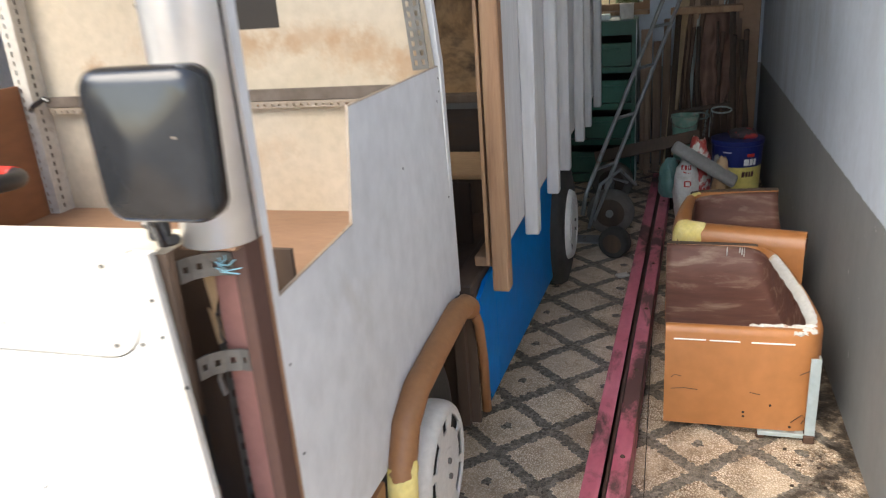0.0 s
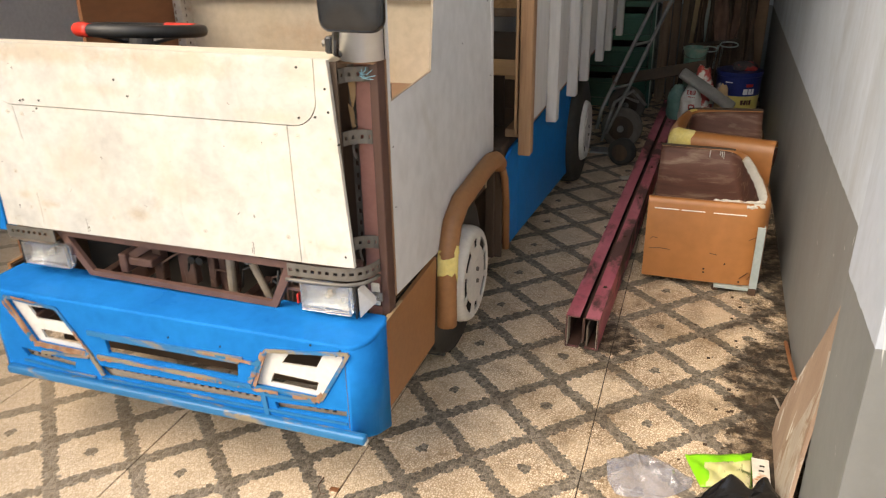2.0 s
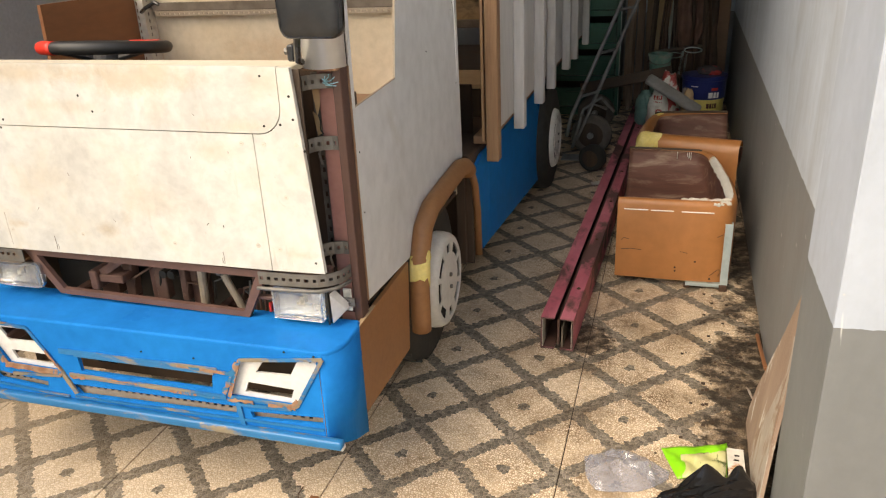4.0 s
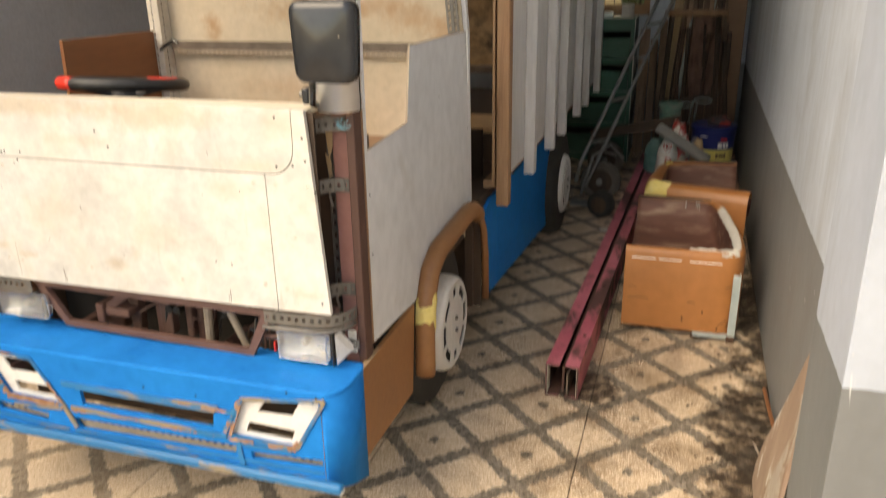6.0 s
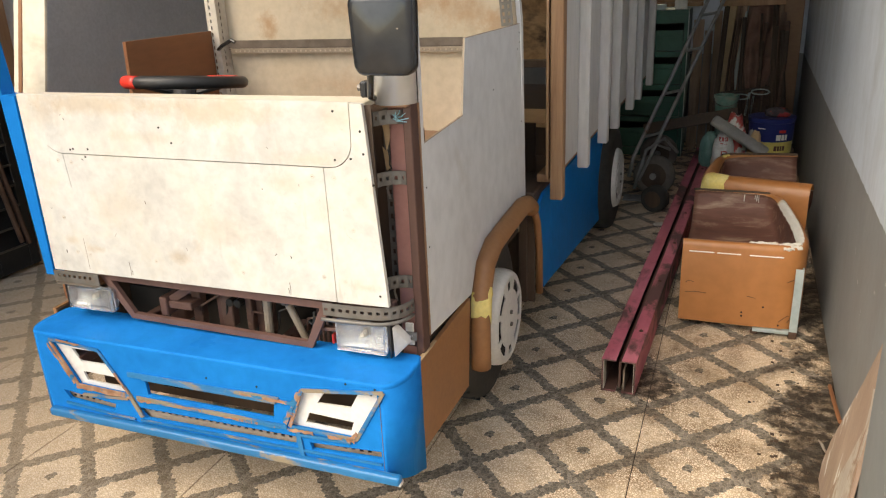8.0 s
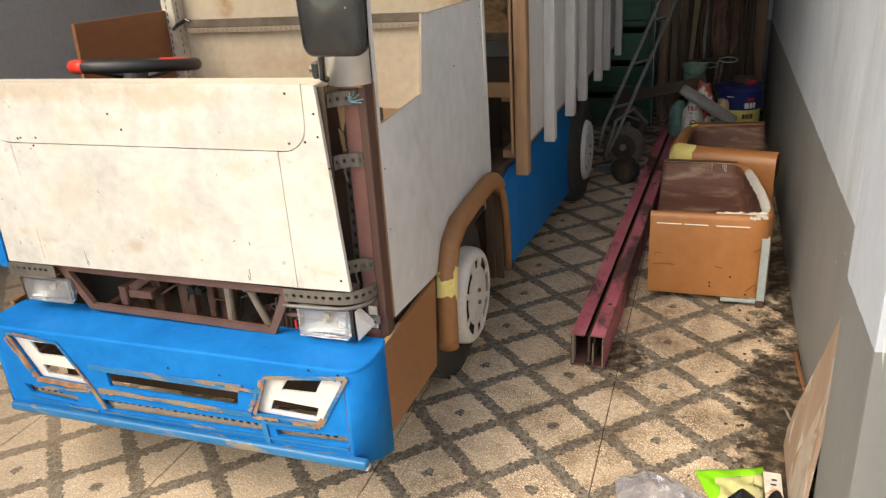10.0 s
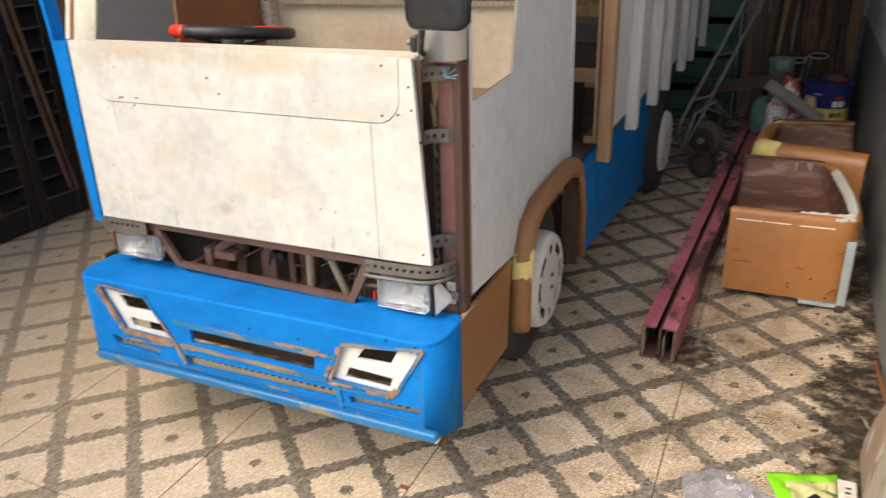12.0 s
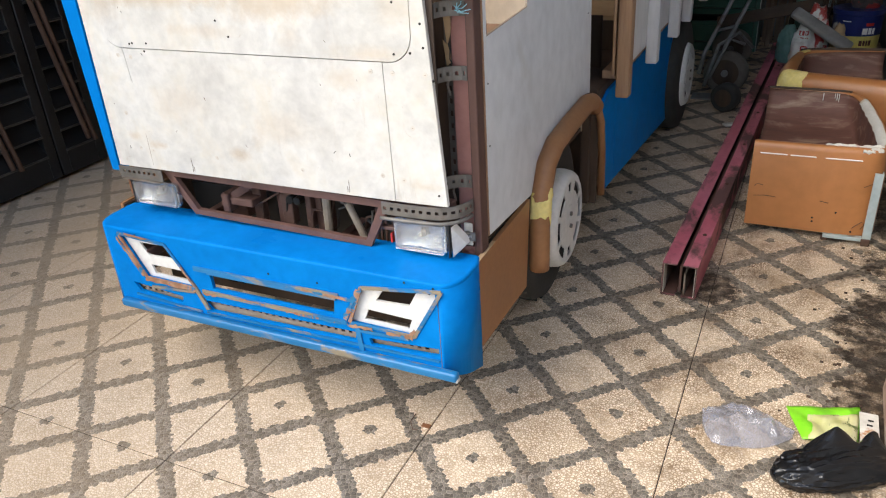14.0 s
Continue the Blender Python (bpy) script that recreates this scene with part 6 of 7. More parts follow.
def near_seat():
    x, y, H = 0.048, 2.165, 0.365
    plan = [(0, 0), (0.15, 0), (0.30, 0), (0.38, 0.004), (0.42, 0.018), (0.444, 0.05), (0.453, 0.09), (0.455, 0.16), (0.448, 0.3), (0.432, 0.45), (0.416, 0.57),
            (0.40, 0.65), (0.372, 0.71), (0.33, 0.745), (0.27, 0.757), (0.14, 0.762), (0, 0.765)]
    thick = [0.04] * 5 + [0.045] * 6 + [0.04, 0.03, 0.02, 0.014, 0.012, 0.012]
    s, line, t = seat_shell("bench_seat", [(x + a, y + b) for a, b in plan], thick, H, 1, "tan orange vinyl bench seat, hollow, with a torn white edge", hollow=0.15)
    rim_patch(s, line, t, H, 1, 18, 44, 4, 8, 2.0, M_TORN, "torn_edge", "torn white edge", 0.005)
    rim_patch(s, line, t, H, 1, 12, 17, 2, 7, 6.0, M_FOAM, "torn_edge", "torn white edge", 0.02)
    rag = [(x + 0.425, y + 0.045, H + 0.001), (x + 0.38, y + 0.032, H + 0.001), (x + 0.33, y + 0.036, H), (x + 0.28, y + 0.03, H - 0.001), (x + 0.24, y + 0.034, H - 0.003)]
    part("torn_edge", ragged(rag, 0.0055, 5, 0.006, 1.2), M_FOAM, s)
    rag = [(x + 0.42, y + 0.03, H - 0.012), (x + 0.39, y + 0.012, H - 0.012), (x + 0.36, y + 0.008, H - 0.008)]
    part("torn_edge", ragged(rag, 0.006, 6, 0.006, 0.9), M_FOAM, s)
    part("back_rim", tube([(p.x, p.y - 0.008, H + 0.001) for p in line[-13:]], 0.006, 6), M_DARK_WOOD, s, "dark worn rim")
    for a, w, h in ((0.222, 0.004, 0.034), (0.268, 0.003, 0.022), (0.276, 0.004, 0.030), (0.284, 0.003, 0.038), (0.318, 0.003, 0.020), (0.345, 0.003, 0.030)):
        part("drip", turned(box(-w / 2, w / 2, -0.002, 0.002, -h, 0, 0.001), Matrix.Translation((x + a, y + 0.733 - 0.06 * max(0, a - 0.3), H - 0.006))), M_FOAM, s, "pale dried drip")
    for a, b in ((0.025, 0.118), (0.128, 0.215), (0.245, 0.365)):
        seam = box(x + a, x + b, y - 0.003, y + 0.002, H - 0.044, H - 0.040, 0.001)
        for v in seam.verts:
            v.co.z += 0.006 * (v.co.x - x - a)
        part("split_seam", seam, M_STITCH, s, "white split seam")
    for pts in (((0.02, 0.15), (0.06, 0.155), (0.10, 0.152)), ((0.02, 0.19), (0.03, 0.20), (0.05, 0.196)), ((0.25, 0.155), (0.28, 0.15)), ((0.385, 0.225), (0.41, 0.24), (0.425, 0.235)), ((0.37, 0.06), (0.40, 0.09), (0.41, 0.08), (0.40, 0.06))):
        part("scuff", tube([(x + a, y - 0.0006, z) for a, z in pts], 0.0014, 5), M_TREE_RUST, s)
    for a, z in ((0.235, 0.085), (0.236, 0.07), (0.37, 0.045), (0.31, 0.115)):
        part("hole", lathe([(y - 0.0012, 0.004), (y + 0.001, 0.004)], (x + a, 0, z), "y", 7), M_DARK, s)
    W = 0.445
    part("leg", box(x + W - 0.035, x + W - 0.008, y - 0.012, y - 0.004, 0.0, 0.285, 0.001), M_GALV_LEG, s, "pale steel leg")
    part("leg", box(x + W - 0.010, x + W - 0.006, y - 0.012, y + 0.02, 0.0, 0.285, 0.001), M_GALV_LEG, s)
    part("foot_bar", box(x + 0.28, x + W - 0.035, y - 0.010, y + 0.014, 0.014, 0.028, 0.001), M_GALV_LEG, s)
    part("foot", box(x + W - 0.037, x + W - 0.006, y - 0.018, y + 0.014, 0.0, 0.028, 0.003), M_TREE_RUST, s)
    part("foot", box(x + 0.275, x + 0.30, y - 0.006, y + 0.014, 0.0, 0.018, 0.003), M_TREE_RUST, s)


def far_seat():
    H = 0.412
    plan = [(0.540, 2.885), (0.30, 2.945), (0.15, 2.982), (0.10, 3.005), (0.073, 3.045), (0.070, 3.11), (0.092, 3.28), (0.115, 3.40), (0.14, 3.455), (0.20, 3.495), (0.36, 3.525), (0.52, 3.545)]
    thick = [0.10, 0.10, 0.10, 0.095, 0.085, 0.075, 0.06, 0.05, 0.04, 0.03, 0.02, 0.02]
    s, line, t = seat_shell("bench_seat", plan, thick, H, -1, "tan orange vinyl bench seat with yellow putty on its rounded corner", hollow=0.16)
    rim_patch(s, line, t, H, -1, 7, 17, 0, 8, 1.0, M_PUTTY, "putty_patch", "yellow putty patch")
    rim_patch(s, line, t, H, -1, 30, 35, 2, 7, 4.0, M_PUTTY, "putty_patch", "yellow putty patch")
    part("back_rim", tube([(p.x, p.y - 0.012, H + 0.001) for p in line[-12:]], 0.008, 6), M_DARK_WOOD, s, "dark worn rim")


near_seat()
far_seat()


# ---- things at the back ----
M_TRUCK = surface("dull_grey_steel", (0.20, 0.205, 0.20), (0.29, 0.295, 0.285), 12, 0.5, 0.3, 0.1, stain=(0.13, 0.08, 0.05), stain_scale=14, stain_from=0.58, stain_to=0.72)


def hand_truck():
    h = empty("hand_truck", (-0.2, 4.15, 0), "old steel hand truck with solid rubber wheels", "hand truck")
    foot, top = Vector((-0.375, 4.0, 0.255)), Vector((-0.005, 4.6, 1.20))
    for off in (Vector((0, 0, 0)), Vector((0.10, 0.12, 0.01))):
        a, b = foot + off, top + off
        bend = b + Vector((0.02, 0.02, 0.05))
        part("rail", tube([a + Vector((-0.02, -0.02, -0.12)), a, b, bend, bend + Vector((0.03, 0.03, 0.0))], 0.012, 10), M_TRUCK, h, smooth=True)
    for k in (0.12, 0.38, 0.64, 0.86):
        p = foot.lerp(top, k)
        part("rung", tube([p, p + Vector((0.10, 0.12, 0.01))], 0.009, 8), M_TRUCK, h)
    part("fork", tube([(-0.36, 3.98, 0.06), (-0.30, 4.02, 0.30), (-0.20, 4.10, 0.36), (-0.12, 4.16, 0.26)], 0.010, 8), M_TRUCK, h, smooth=True)
    part("fork", tube([(-0.33, 3.94, 0.12), (-0.24, 4.0, 0.34), (-0.16, 4.06, 0.30)], 0.009, 8), M_TRUCK, h, smooth=True)
    for x, y, r in ((-0.25, 4.08, 0.128), (-0.285, 4.72, 0.128)):
        tw = Matrix.Translation((x, y, r)) @ Matrix.Rotation(radians(84), 4, "Z")
        own = turned(lathe([(-0.03, r * 0.6), (-0.034, r * 0.9), (-0.02, r), (0.02, r), (0.034, r * 0.9), (0.03, r * 0.6)], (0, 0, 0), "x", 32), tw)
        w = part("wheel", own, M_DUSTY_RUBBER, h, smooth=True)
        part("rim", turned(lathe([(-0.036, r * 0.25), (-0.032, r * 0.62), (0.032, r * 0.62), (0.036, r * 0.25)], (0, 0, 0), "x", 24), tw), M_DARK_WOOD, w)
        part("hub", turned(lathe([(-0.05, r * 0.16), (0.05, r * 0.16)], (0, 0, 0), "x", 12), tw), M_TRUCK, w)
    part("axle", tube([(-0.25, 4.08, 0.128), (-0.285, 4.72, 0.128)], 0.012, 8), M_TRUCK, h)
    part("toe_plate", box(-0.42, -0.28, 3.90, 4.02, 0.0, 0.01, 0.002), M_TRUCK, h)


hand_truck()
tyre = empty("small_tyre", (-0.205, 3.72, 0), "small worn black tyre standing on the floor", "tyre")
tyre_turn = Matrix.Translation((-0.205, 3.72, 0.078)) @ Matrix.Rotation(radians(70), 4, "Z")
part("tread", turned(lathe([(-0.035, 0.05), (-0.042, 0.068), (-0.028, 0.078), (0.028, 0.078), (0.042, 0.068), (0.035, 0.05)], (0, 0, 0), "x", 28), tyre_turn), M_RUBBER, tyre, smooth=True)
part("rim", turned(lathe([(-0.037, 0.016), (-0.036, 0.05), (0.036, 0.05), (0.037, 0.016)], (0, 0, 0), "x", 20), tyre_turn), M_DARK_WOOD, tyre)
alone("paper_scrap", turned(box(-0.03, 0.03, -0.02, 0.02, 0, 0.012, 0.004), Matrix.Translation((-0.150, 3.45, 0)) @ Matrix.Rotation(0.5, 4, "Z")), M_FOAM, "small white paper scrap on the floor", "paper")


def green_cabinet():
    g = empty("drawer_cabinet", (-0.43, 5.35, 0), "dark green painted drawer cabinet", "cabinet")
    x0, x1, y0, y1 = -0.72, -0.165, 5.18, 5.55
    part("body", plate(rect(x0, x1, 0.0, 1.072), [rect(x0 + 0.03, x1 - 0.03, z, z + 0.20) for z in (0.06, 0.30, 0.54, 0.78)], y1 - y0, facing_front(y0)), M_GREEN, g)
    for z in (0.06, 0.30, 0.54, 0.78):
        d = part("drawer", box(x0 + 0.034, x1 - 0.034, y0 + 0.012, y0 + 0.03, z + 0.004, z + 0.150, 0.003), M_GREEN, g)
        part("drawer_pull", box(x0 + 0.15, x1 - 0.10, y0 + 0.002, y0 + 0.012, z + 0.10, z + 0.118, 0.002), M_GREEN, d)
    part("backing", box(x0 + 0.02, x1 - 0.02, y0 + 0.30, y0 + 0.31, 0.03, 1.05, 0), M_DARK, g)
    part("edge_strip", box(x1 - 0.004, x1 + 0.002, y0 - 0.004, y0, 0.0, 1.074, 0.0005), M_GALV_LEG, g)
    alone("paint_tin", lathe([(1.073, 0.045), (1.16, 0.045), (1.163, 0.047), (1.17, 0.047)], (-0.235, 5.30, 0), "z", 20), M_FOAM, "small white tin on the green cabinet", "tin", smooth=False)
    alone("carton", box(-0.47, -0.34, 5.25, 5.33, 1.0735, 1.11, 0.003), M_GALV_LEG, "flat pale carton on the green cabinet", "box")


green_cabinet()


def trestle():
    t = empty("trestle", (0.25, 5.1, 0), "rough wooden trestle with a plank top", "trestle")
    part("top_plank", box(0.04, 0.46, 5.02, 5.14, 1.095, 1.135, 0.004), M_POST_WOOD, t)
    for x, dx in ((0.09, -0.05), (0.40, 0.05)):
        for y, dy in ((5.04, -0.10), (5.12, 0.10)):
            part("leg", tube([(x, y, 1.095), (x + dx, y + dy, 0.0)], 0.02, 6), M_DARK_WOOD, t)
    part("brace", tube([(0.06, 5.0, 0.5), (0.43, 5.0, 0.55)], 0.016, 6), M_DARK_WOOD, t)


trestle()

M_TIMBER = surface("old_timber", (0.15, 0.088, 0.058), (0.29, 0.20, 0.14), 5, 0.75, 0, 0.3, stretch=(2, 2, 0.25), per_object=7.0, vary=0.75)
M_TIMBER_PALE = surface("pale_timber", (0.50, 0.36, 0.21), (0.60, 0.46, 0.29), 5, 0.75, 0, 0.3, stretch=(2, 2, 0.25))
rnd = random.Random(11)
for k in range(16):
    w, d = rnd.uniform(0.022, 0.045), rnd.uniform(0.016, 0.03)
    pale = k in (0, 1)
    if pale:
        w = 0.05
    xt = 0.19 + 0.0195 * k + rnd.uniform(-0.008, 0.008)
    xb = xt - 0.16 * (1 - k / 19) ** 1.3 + rnd.uniform(-0.02, 0.02)
    yb = 5.34 + rnd.uniform(-0.12, 0.06) + 0.002 * k
    yt = 5.715 - d - rnd.uniform(0, 0.05)
    own = box(-w / 2, w / 2, -d / 2, d / 2, 0, 2.32 + rnd.uniform(0, 0.2), 0.003)
    alone("timber", turned(own, look((xb, yb, 0.012), (xt, yt, 2.2)) @ Matrix.Rotation(radians(180), 4, "X")), M_TIMBER_PALE if pale else M_TIMBER,
          "pale new timber leaning in the corner" if pale else "old brown timber leaning in the corner", "timber", "timbers in the corner")
alone("door_leaf", turned(box(0.472, 0.606, 5.52, 5.55, 0.0, 2.3, 0.004), Matrix.Identity(4)), M_SEAT_PLY, "brown board standing in the corner", "board")

for k in range(7):
    xb, xt = 0.10 + 0.03 * k, 0.0 + 0.06 * k + rnd.uniform(0, 0.1)
    alone("steel_rod", tube([(xb, 5.0 - 0.03 * k, 0.008), ((xb + xt) / 2 + 0.04, 5.3, 0.7), (xt + 0.12, 5.72, 1.45 + 0.05 * k)], 0.008, 7), M_GALV_LEG if k % 3 else M_TREE_RUST,
          "bent steel rod leaning in the corner", "rod", "steel rods in the corner")
for k in range(9):
    x = 0.22 + 0.038 * k + rnd.uniform(-0.015, 0.015)
    bend = rnd.uniform(-0.06, 0.06)
    own = tube([(x, 4.95 + rnd.uniform(0, 0.2), 0.02), (x + bend * 0.4, 5.02, rnd.uniform(0.25, 0.45)), (x + bend, 5.08, rnd.uniform(0.55, 0.75)), (x + bend * rnd.uniform(0, 2), 5.0, rnd.uniform(0.85, 1.05))],
               rnd.uniform(0.008, 0.017), 8)
    alone("scrap_bar", own, M_DARK_WOOD if k % 3 else M_TREE_RUST, "dark bent scrap leaning on the trestle", "scrap", "scrap in the corner", smooth=True)
for x0, x1, y, h, lean in ((-0.150, -0.075, 5.50, 0.98, 5), (-0.066, -0.010, 5.47, 0.90, 6), (0.000, 0.050, 5.52, 1.04, 5), (-0.120, -0.085, 5.38, 0.72, 9)):
    alone("board", turned(box(x0, x1, -0.011, 0.011, 0, h, 0.003), Matrix.Translation((0, y, 0.002)) @ Matrix.Rotation(radians(-lean), 4, "X")), M_TIMBER,
          "short old brown board leaning on the rear wall", "board", "short boards by the cabinet")
# brown cloth tied under the trestle's plank
M_CLOTH = surface("rust_brown_cloth", (0.16, 0.088, 0.062), (0.26, 0.155, 0.115), 9, 0.9, 0, 0.35, grain=160)
own = bmesh.new()
rows = []
for j in range(37):
    v = j / 36
    row = []
    for i in range(31):
        u = i / 30
        spread = 0.8 + 0.35 * math.sin(v * 2.6) - 0.25 * v
        x = 0.335 + (u - 0.5) * 0.21 * spread
        fold = 0.022 * math.sin(u * 10 + 5 * noise.noise(Vector((u * 2, v * 3, 1)))) + 0.03 * noise.noise(Vector((u * 4, v * 3, 5)))
        y = 5.085 + 1.3 * fold * min(1, v * 4 + 0.3)
        z = 1.0935 - (0.60 + 0.16 * noise.noise(Vector((u * 3, 0, 2)))) * v
        row.append(own.verts.new((x, y, z)))
    rows.append(row)
for p, q in zip(rows, rows[1:]):
    for i in range(30):
        own.faces.new((p[i], p[i + 1], q[i + 1], q[i]))
out = bmesh.ops.extrude_face_region(own, geom=own.faces[:])
bmesh.ops.translate(own, vec=(0, 0.004, -0.003), verts=[g for g in out["geom"] if isinstance(g, bmesh.types.BMVert)])
bmesh.ops.recalc_face_normals(own, faces=own.faces[:])
alone("work_cloth", own, M_CLOTH, "rust-brown work cloth hanging in folds under the trestle plank", "cloth", smooth=True)
alone("plank", turned(box(-0.30, 0.30, -0.035, 0.035, -0.011, 0.011, 0.003), Matrix.Translation((-0.075, 4.46, 0.405)) @ Matrix.Rotation(radians(-12), 4, "Y") @ Matrix.Rotation(radians(70), 4, "X")),
      M_DARK_WOOD, "short brown plank propped against the hand truck", "plank")


def paint_pail():
    x, y = 0.425, 4.54
    p = empty("paint_pail", (x, y, 0), "navy and yellow plastic paint pail", "pail")
    navy = surface("navy_pail_print", (0.012, 0.022, 0.12), (0.018, 0.03, 0.16), 6, 0.35)
    yellow = surface("yellow_pail_print", (0.72, 0.60, 0.16), (0.78, 0.68, 0.24), 6, 0.4)
    part("body", lathe([(0.0, 0.120), (0.285, 0.1325), (0.290, 0.133)], (x, y, 0), "z", 40), yellow, p, smooth=False)
    part("upper_body", lathe([(0.2905, 0.1335), (0.405, 0.138), (0.412, 0.144), (0.436, 0.144), (0.438, 0.130)], (x, y, 0), "z", 40), navy, p)
    # lettering reduced to bars on the round face
    def bar(a0, a1, z0, z1, r, mat, name="label_mark"):
        own = bmesh.new()
        n = 6
        low = [own.verts.new((x + r * math.cos(a0 + (a1 - a0) * i / n), y + r * math.sin(a0 + (a1 - a0) * i / n), z0)) for i in range(n + 1)]
        top = [own.verts.new((x + (r + 0.002) * math.cos(a0 + (a1 - a0) * i / n), y + (r + 0.002) * math.sin(a0 + (a1 - a0) * i / n), z1)) for i in range(n + 1)]
        for i in range(n):
            own.faces.new((low[i], low[i + 1], top[i + 1], top[i]))
        part(name, own, mat, p)

    white = plain("white_print", (0.8, 0.8, 0.8), 0.4)
    for a, b in ((-1.36, -1.15), (-1.12, -0.98), (-0.95, -0.83)):
        bar(a, b, 0.302, 0.338, 0.1360, white)
    bar(-1.25, -0.92, 0.350, 0.368, 0.1378, M_RED)
    dark = plain("dark_brown_print", (0.09, 0.03, 0.02), 0.4)
    for a, b in ((-1.42, -1.29), (-1.26, -1.16), (-1.13, -1.05), (-1.02, -0.90)):
        bar(a, b, 0.235, 0.266, 0.1322, dark)
    bar(-2.2, -1.85, 0.372, 0.379, 0.1382, white)
    return p


paint_pail()


def sack(name, at, size, mat, label, category, seed, squash=0.5):
    """A slack, creased bag."""
    own = bmesh.new()
    bmesh.ops.create_icosphere(own, subdivisions=4, radius=1)
    off = Vector((seed * 3.1, seed * 1.7, 0))
    for v in own.verts:
        d = v.co.normalized()
        near, _ = noise.voronoi(d * 2.6 + off)
        k = 0.92 + 0.20 * noise.noise(d * 1.6 + off) + 0.16 * min(0.9, near[1] - near[0]) + 0.09 * abs(noise.noise(d * 4.0 + off)) + 0.04 * noise.noise(d * 9 + off)
        v.co = Vector((d.x * size[0] * k, d.y * size[1] * k, d.z * size[2] * k))
    lo = min(v.co.z for v in own.verts)
    cut = lo * squash
    for v in own.verts:
        v.co.z = max(v.co.z, cut) - cut
    bmesh.ops.translate(own, vec=at, verts=own.verts)
    return alone(name, own, mat, label, category, smooth=True)


M_SACK = surface("white_printed_sack", (0.70, 0.67, 0.62), (0.78, 0.75, 0.70), 7, 0.6, 0, 0.2, stain=(0.48, 0.42, 0.35), stain_scale=8, stain_from=0.56, stain_to=0.70)
M_GREY_SACK = surface("grey_plastic_sack", (0.26, 0.25, 0.23), (0.34, 0.33, 0.31), 8, 0.5, 0, 0.2)
M_GREEN_BUCKET = surface("green_bucket_plastic", (0.10, 0.23, 0.17), (0.20, 0.34, 0.27), 14, 0.45, 0, 0.2, stain=(0.30, 0.27, 0.22), stain_scale=14, stain_from=0.5, stain_to=0.7)
cement = sack("cement_sack", (0.150, 4.27, 0), (0.070, 0.075, 0.215), M_SACK, "white cement sack with red print, half empty", "sack", 1, 0.8)
M_RED_PRINT = plain("faded_red_print", (0.50, 0.06, 0.05), 0.6)
for x0, x1, z0, z1 in ((0.118, 0.130, 0.325, 0.350), (0.135, 0.147, 0.327, 0.352), (0.152, 0.170, 0.330, 0.354), (0.120, 0.168, 0.310, 0.316), (0.134, 0.142, 0.235, 0.268), (0.142, 0.168, 0.262, 0.270),
                       (0.142, 0.164, 0.235, 0.242), (0.164, 0.172, 0.242, 0.264)):
    own = bmesh.new()
    for q in range(2):
        for k in range(5):
            own.verts.new((x0 + (x1 - x0) * k / 4, 0, z0 if q == 0 else z1))
    own.verts.ensure_lookup_table()
    for k in range(4):
        own.faces.new([own.verts[i] for i in (k, k + 1, k + 6, k + 5)])
    for v in own.verts:
        hit, place, normal, _ = cement.ray_cast(Vector((v.co.x, 3.9, v.co.z)) - cement.location, Vector((0, 1, 0)))
        v.co.y = (place.y + cement.location.y if hit else 4.2) - 0.0015
    part("print_mark", own, M_RED_PRINT, cement)
sack("rag", (0.455, 4.55, 0.430), (0.080, 0.080, 0.038), surface("dark_rag_cloth", (0.03, 0.025, 0.03), (0.07, 0.05, 0.05), 9, 0.9, 0, 0.3, stain=(0.30, 0.03, 0.03), stain_scale=9, stain_from=0.52, stain_to=0.56), "dark and red rags heaped in the paint pail", "rag", 12, 0.6)
M_TEAL = surface("pale_teal_plastic", (0.10, 0.22, 0.19), (0.20, 0.34, 0.30), 10, 0.35, 0, 0.2)
sack("plastic_bag", (0.062, 4.42, 0.122), (0.066, 0.06, 0.140), M_TEAL, "pale teal plastic bag slumped on the steel channels", "plastic bag", 14, 0.6)
sack("paper_bag", (0.330, 4.235, 0.0), (0.05, 0.05, 0.205), M_PLY_RAW, "crumpled buff paper bag beside the cement sack", "paper bag", 9, 0.85)
alone("crate", box(0.065, 0.245, 4.56, 4.74, 0.0, 0.29, 0.004), M_DARK_WOOD, "dark wooden crate under the green bucket", "crate")
bucket = empty("bucket", (0.137, 4.65, 0.29), "dull green plastic bucket standing on a crate", "bucket")
part("body", lathe([(0.291, 0.052), (0.292, 0.058), (0.535, 0.074), (0.535, 0.080), (0.550, 0.080), (0.552, 0.073), (0.34, 0.058), (0.31, 0.0)], (0.137, 4.65, 0), "z", 32), M_GREEN_BUCKET, bucket)
part("bail_handle", tube([(0.137 + 0.082 * math.cos(q), 4.645 - 0.068 * math.sin(q), 0.535 - 0.05 * math.sin(q)) for q in [k * math.pi / 10 for k in range(11)]], 0.003, 6), M_GALV, bucket)
sack("red_bag", (0.205, 4.315, 0.0), (0.074, 0.068, 0.255), surface("red_print_bag", (0.42, 0.03, 0.025), (0.55, 0.10, 0.08), 9, 0.5, stain=(0.7, 0.66, 0.6), stain_scale=9,
     stain_from=0.5, stain_to=0.54), "red and white printed plastic bag", "bag", 3, 0.85)
own = box(-0.19, 0.19, -0.036, 0.036, -0.02, 0.02, 0.015, segments=3)
for v in own.verts:
    v.co.z += 0.012 * noise.noise(v.co * 14) + 0.02 * math.sin(v.co.x * 9)
    v.co.y += 0.01 * noise.noise(v.co * 11 + Vector((4, 0, 0)))
alone("rolled_sheet", turned(own, Matrix.Translation((0.235, 4.20, 0.365)) @ Matrix.Rotation(radians(37), 4, "Y") @ Matrix.Rotation(radians(35), 4, "X")), M_GREY_SACK,
      "grey folded plastic sheet lying across the sack", "sheet", smooth=True)
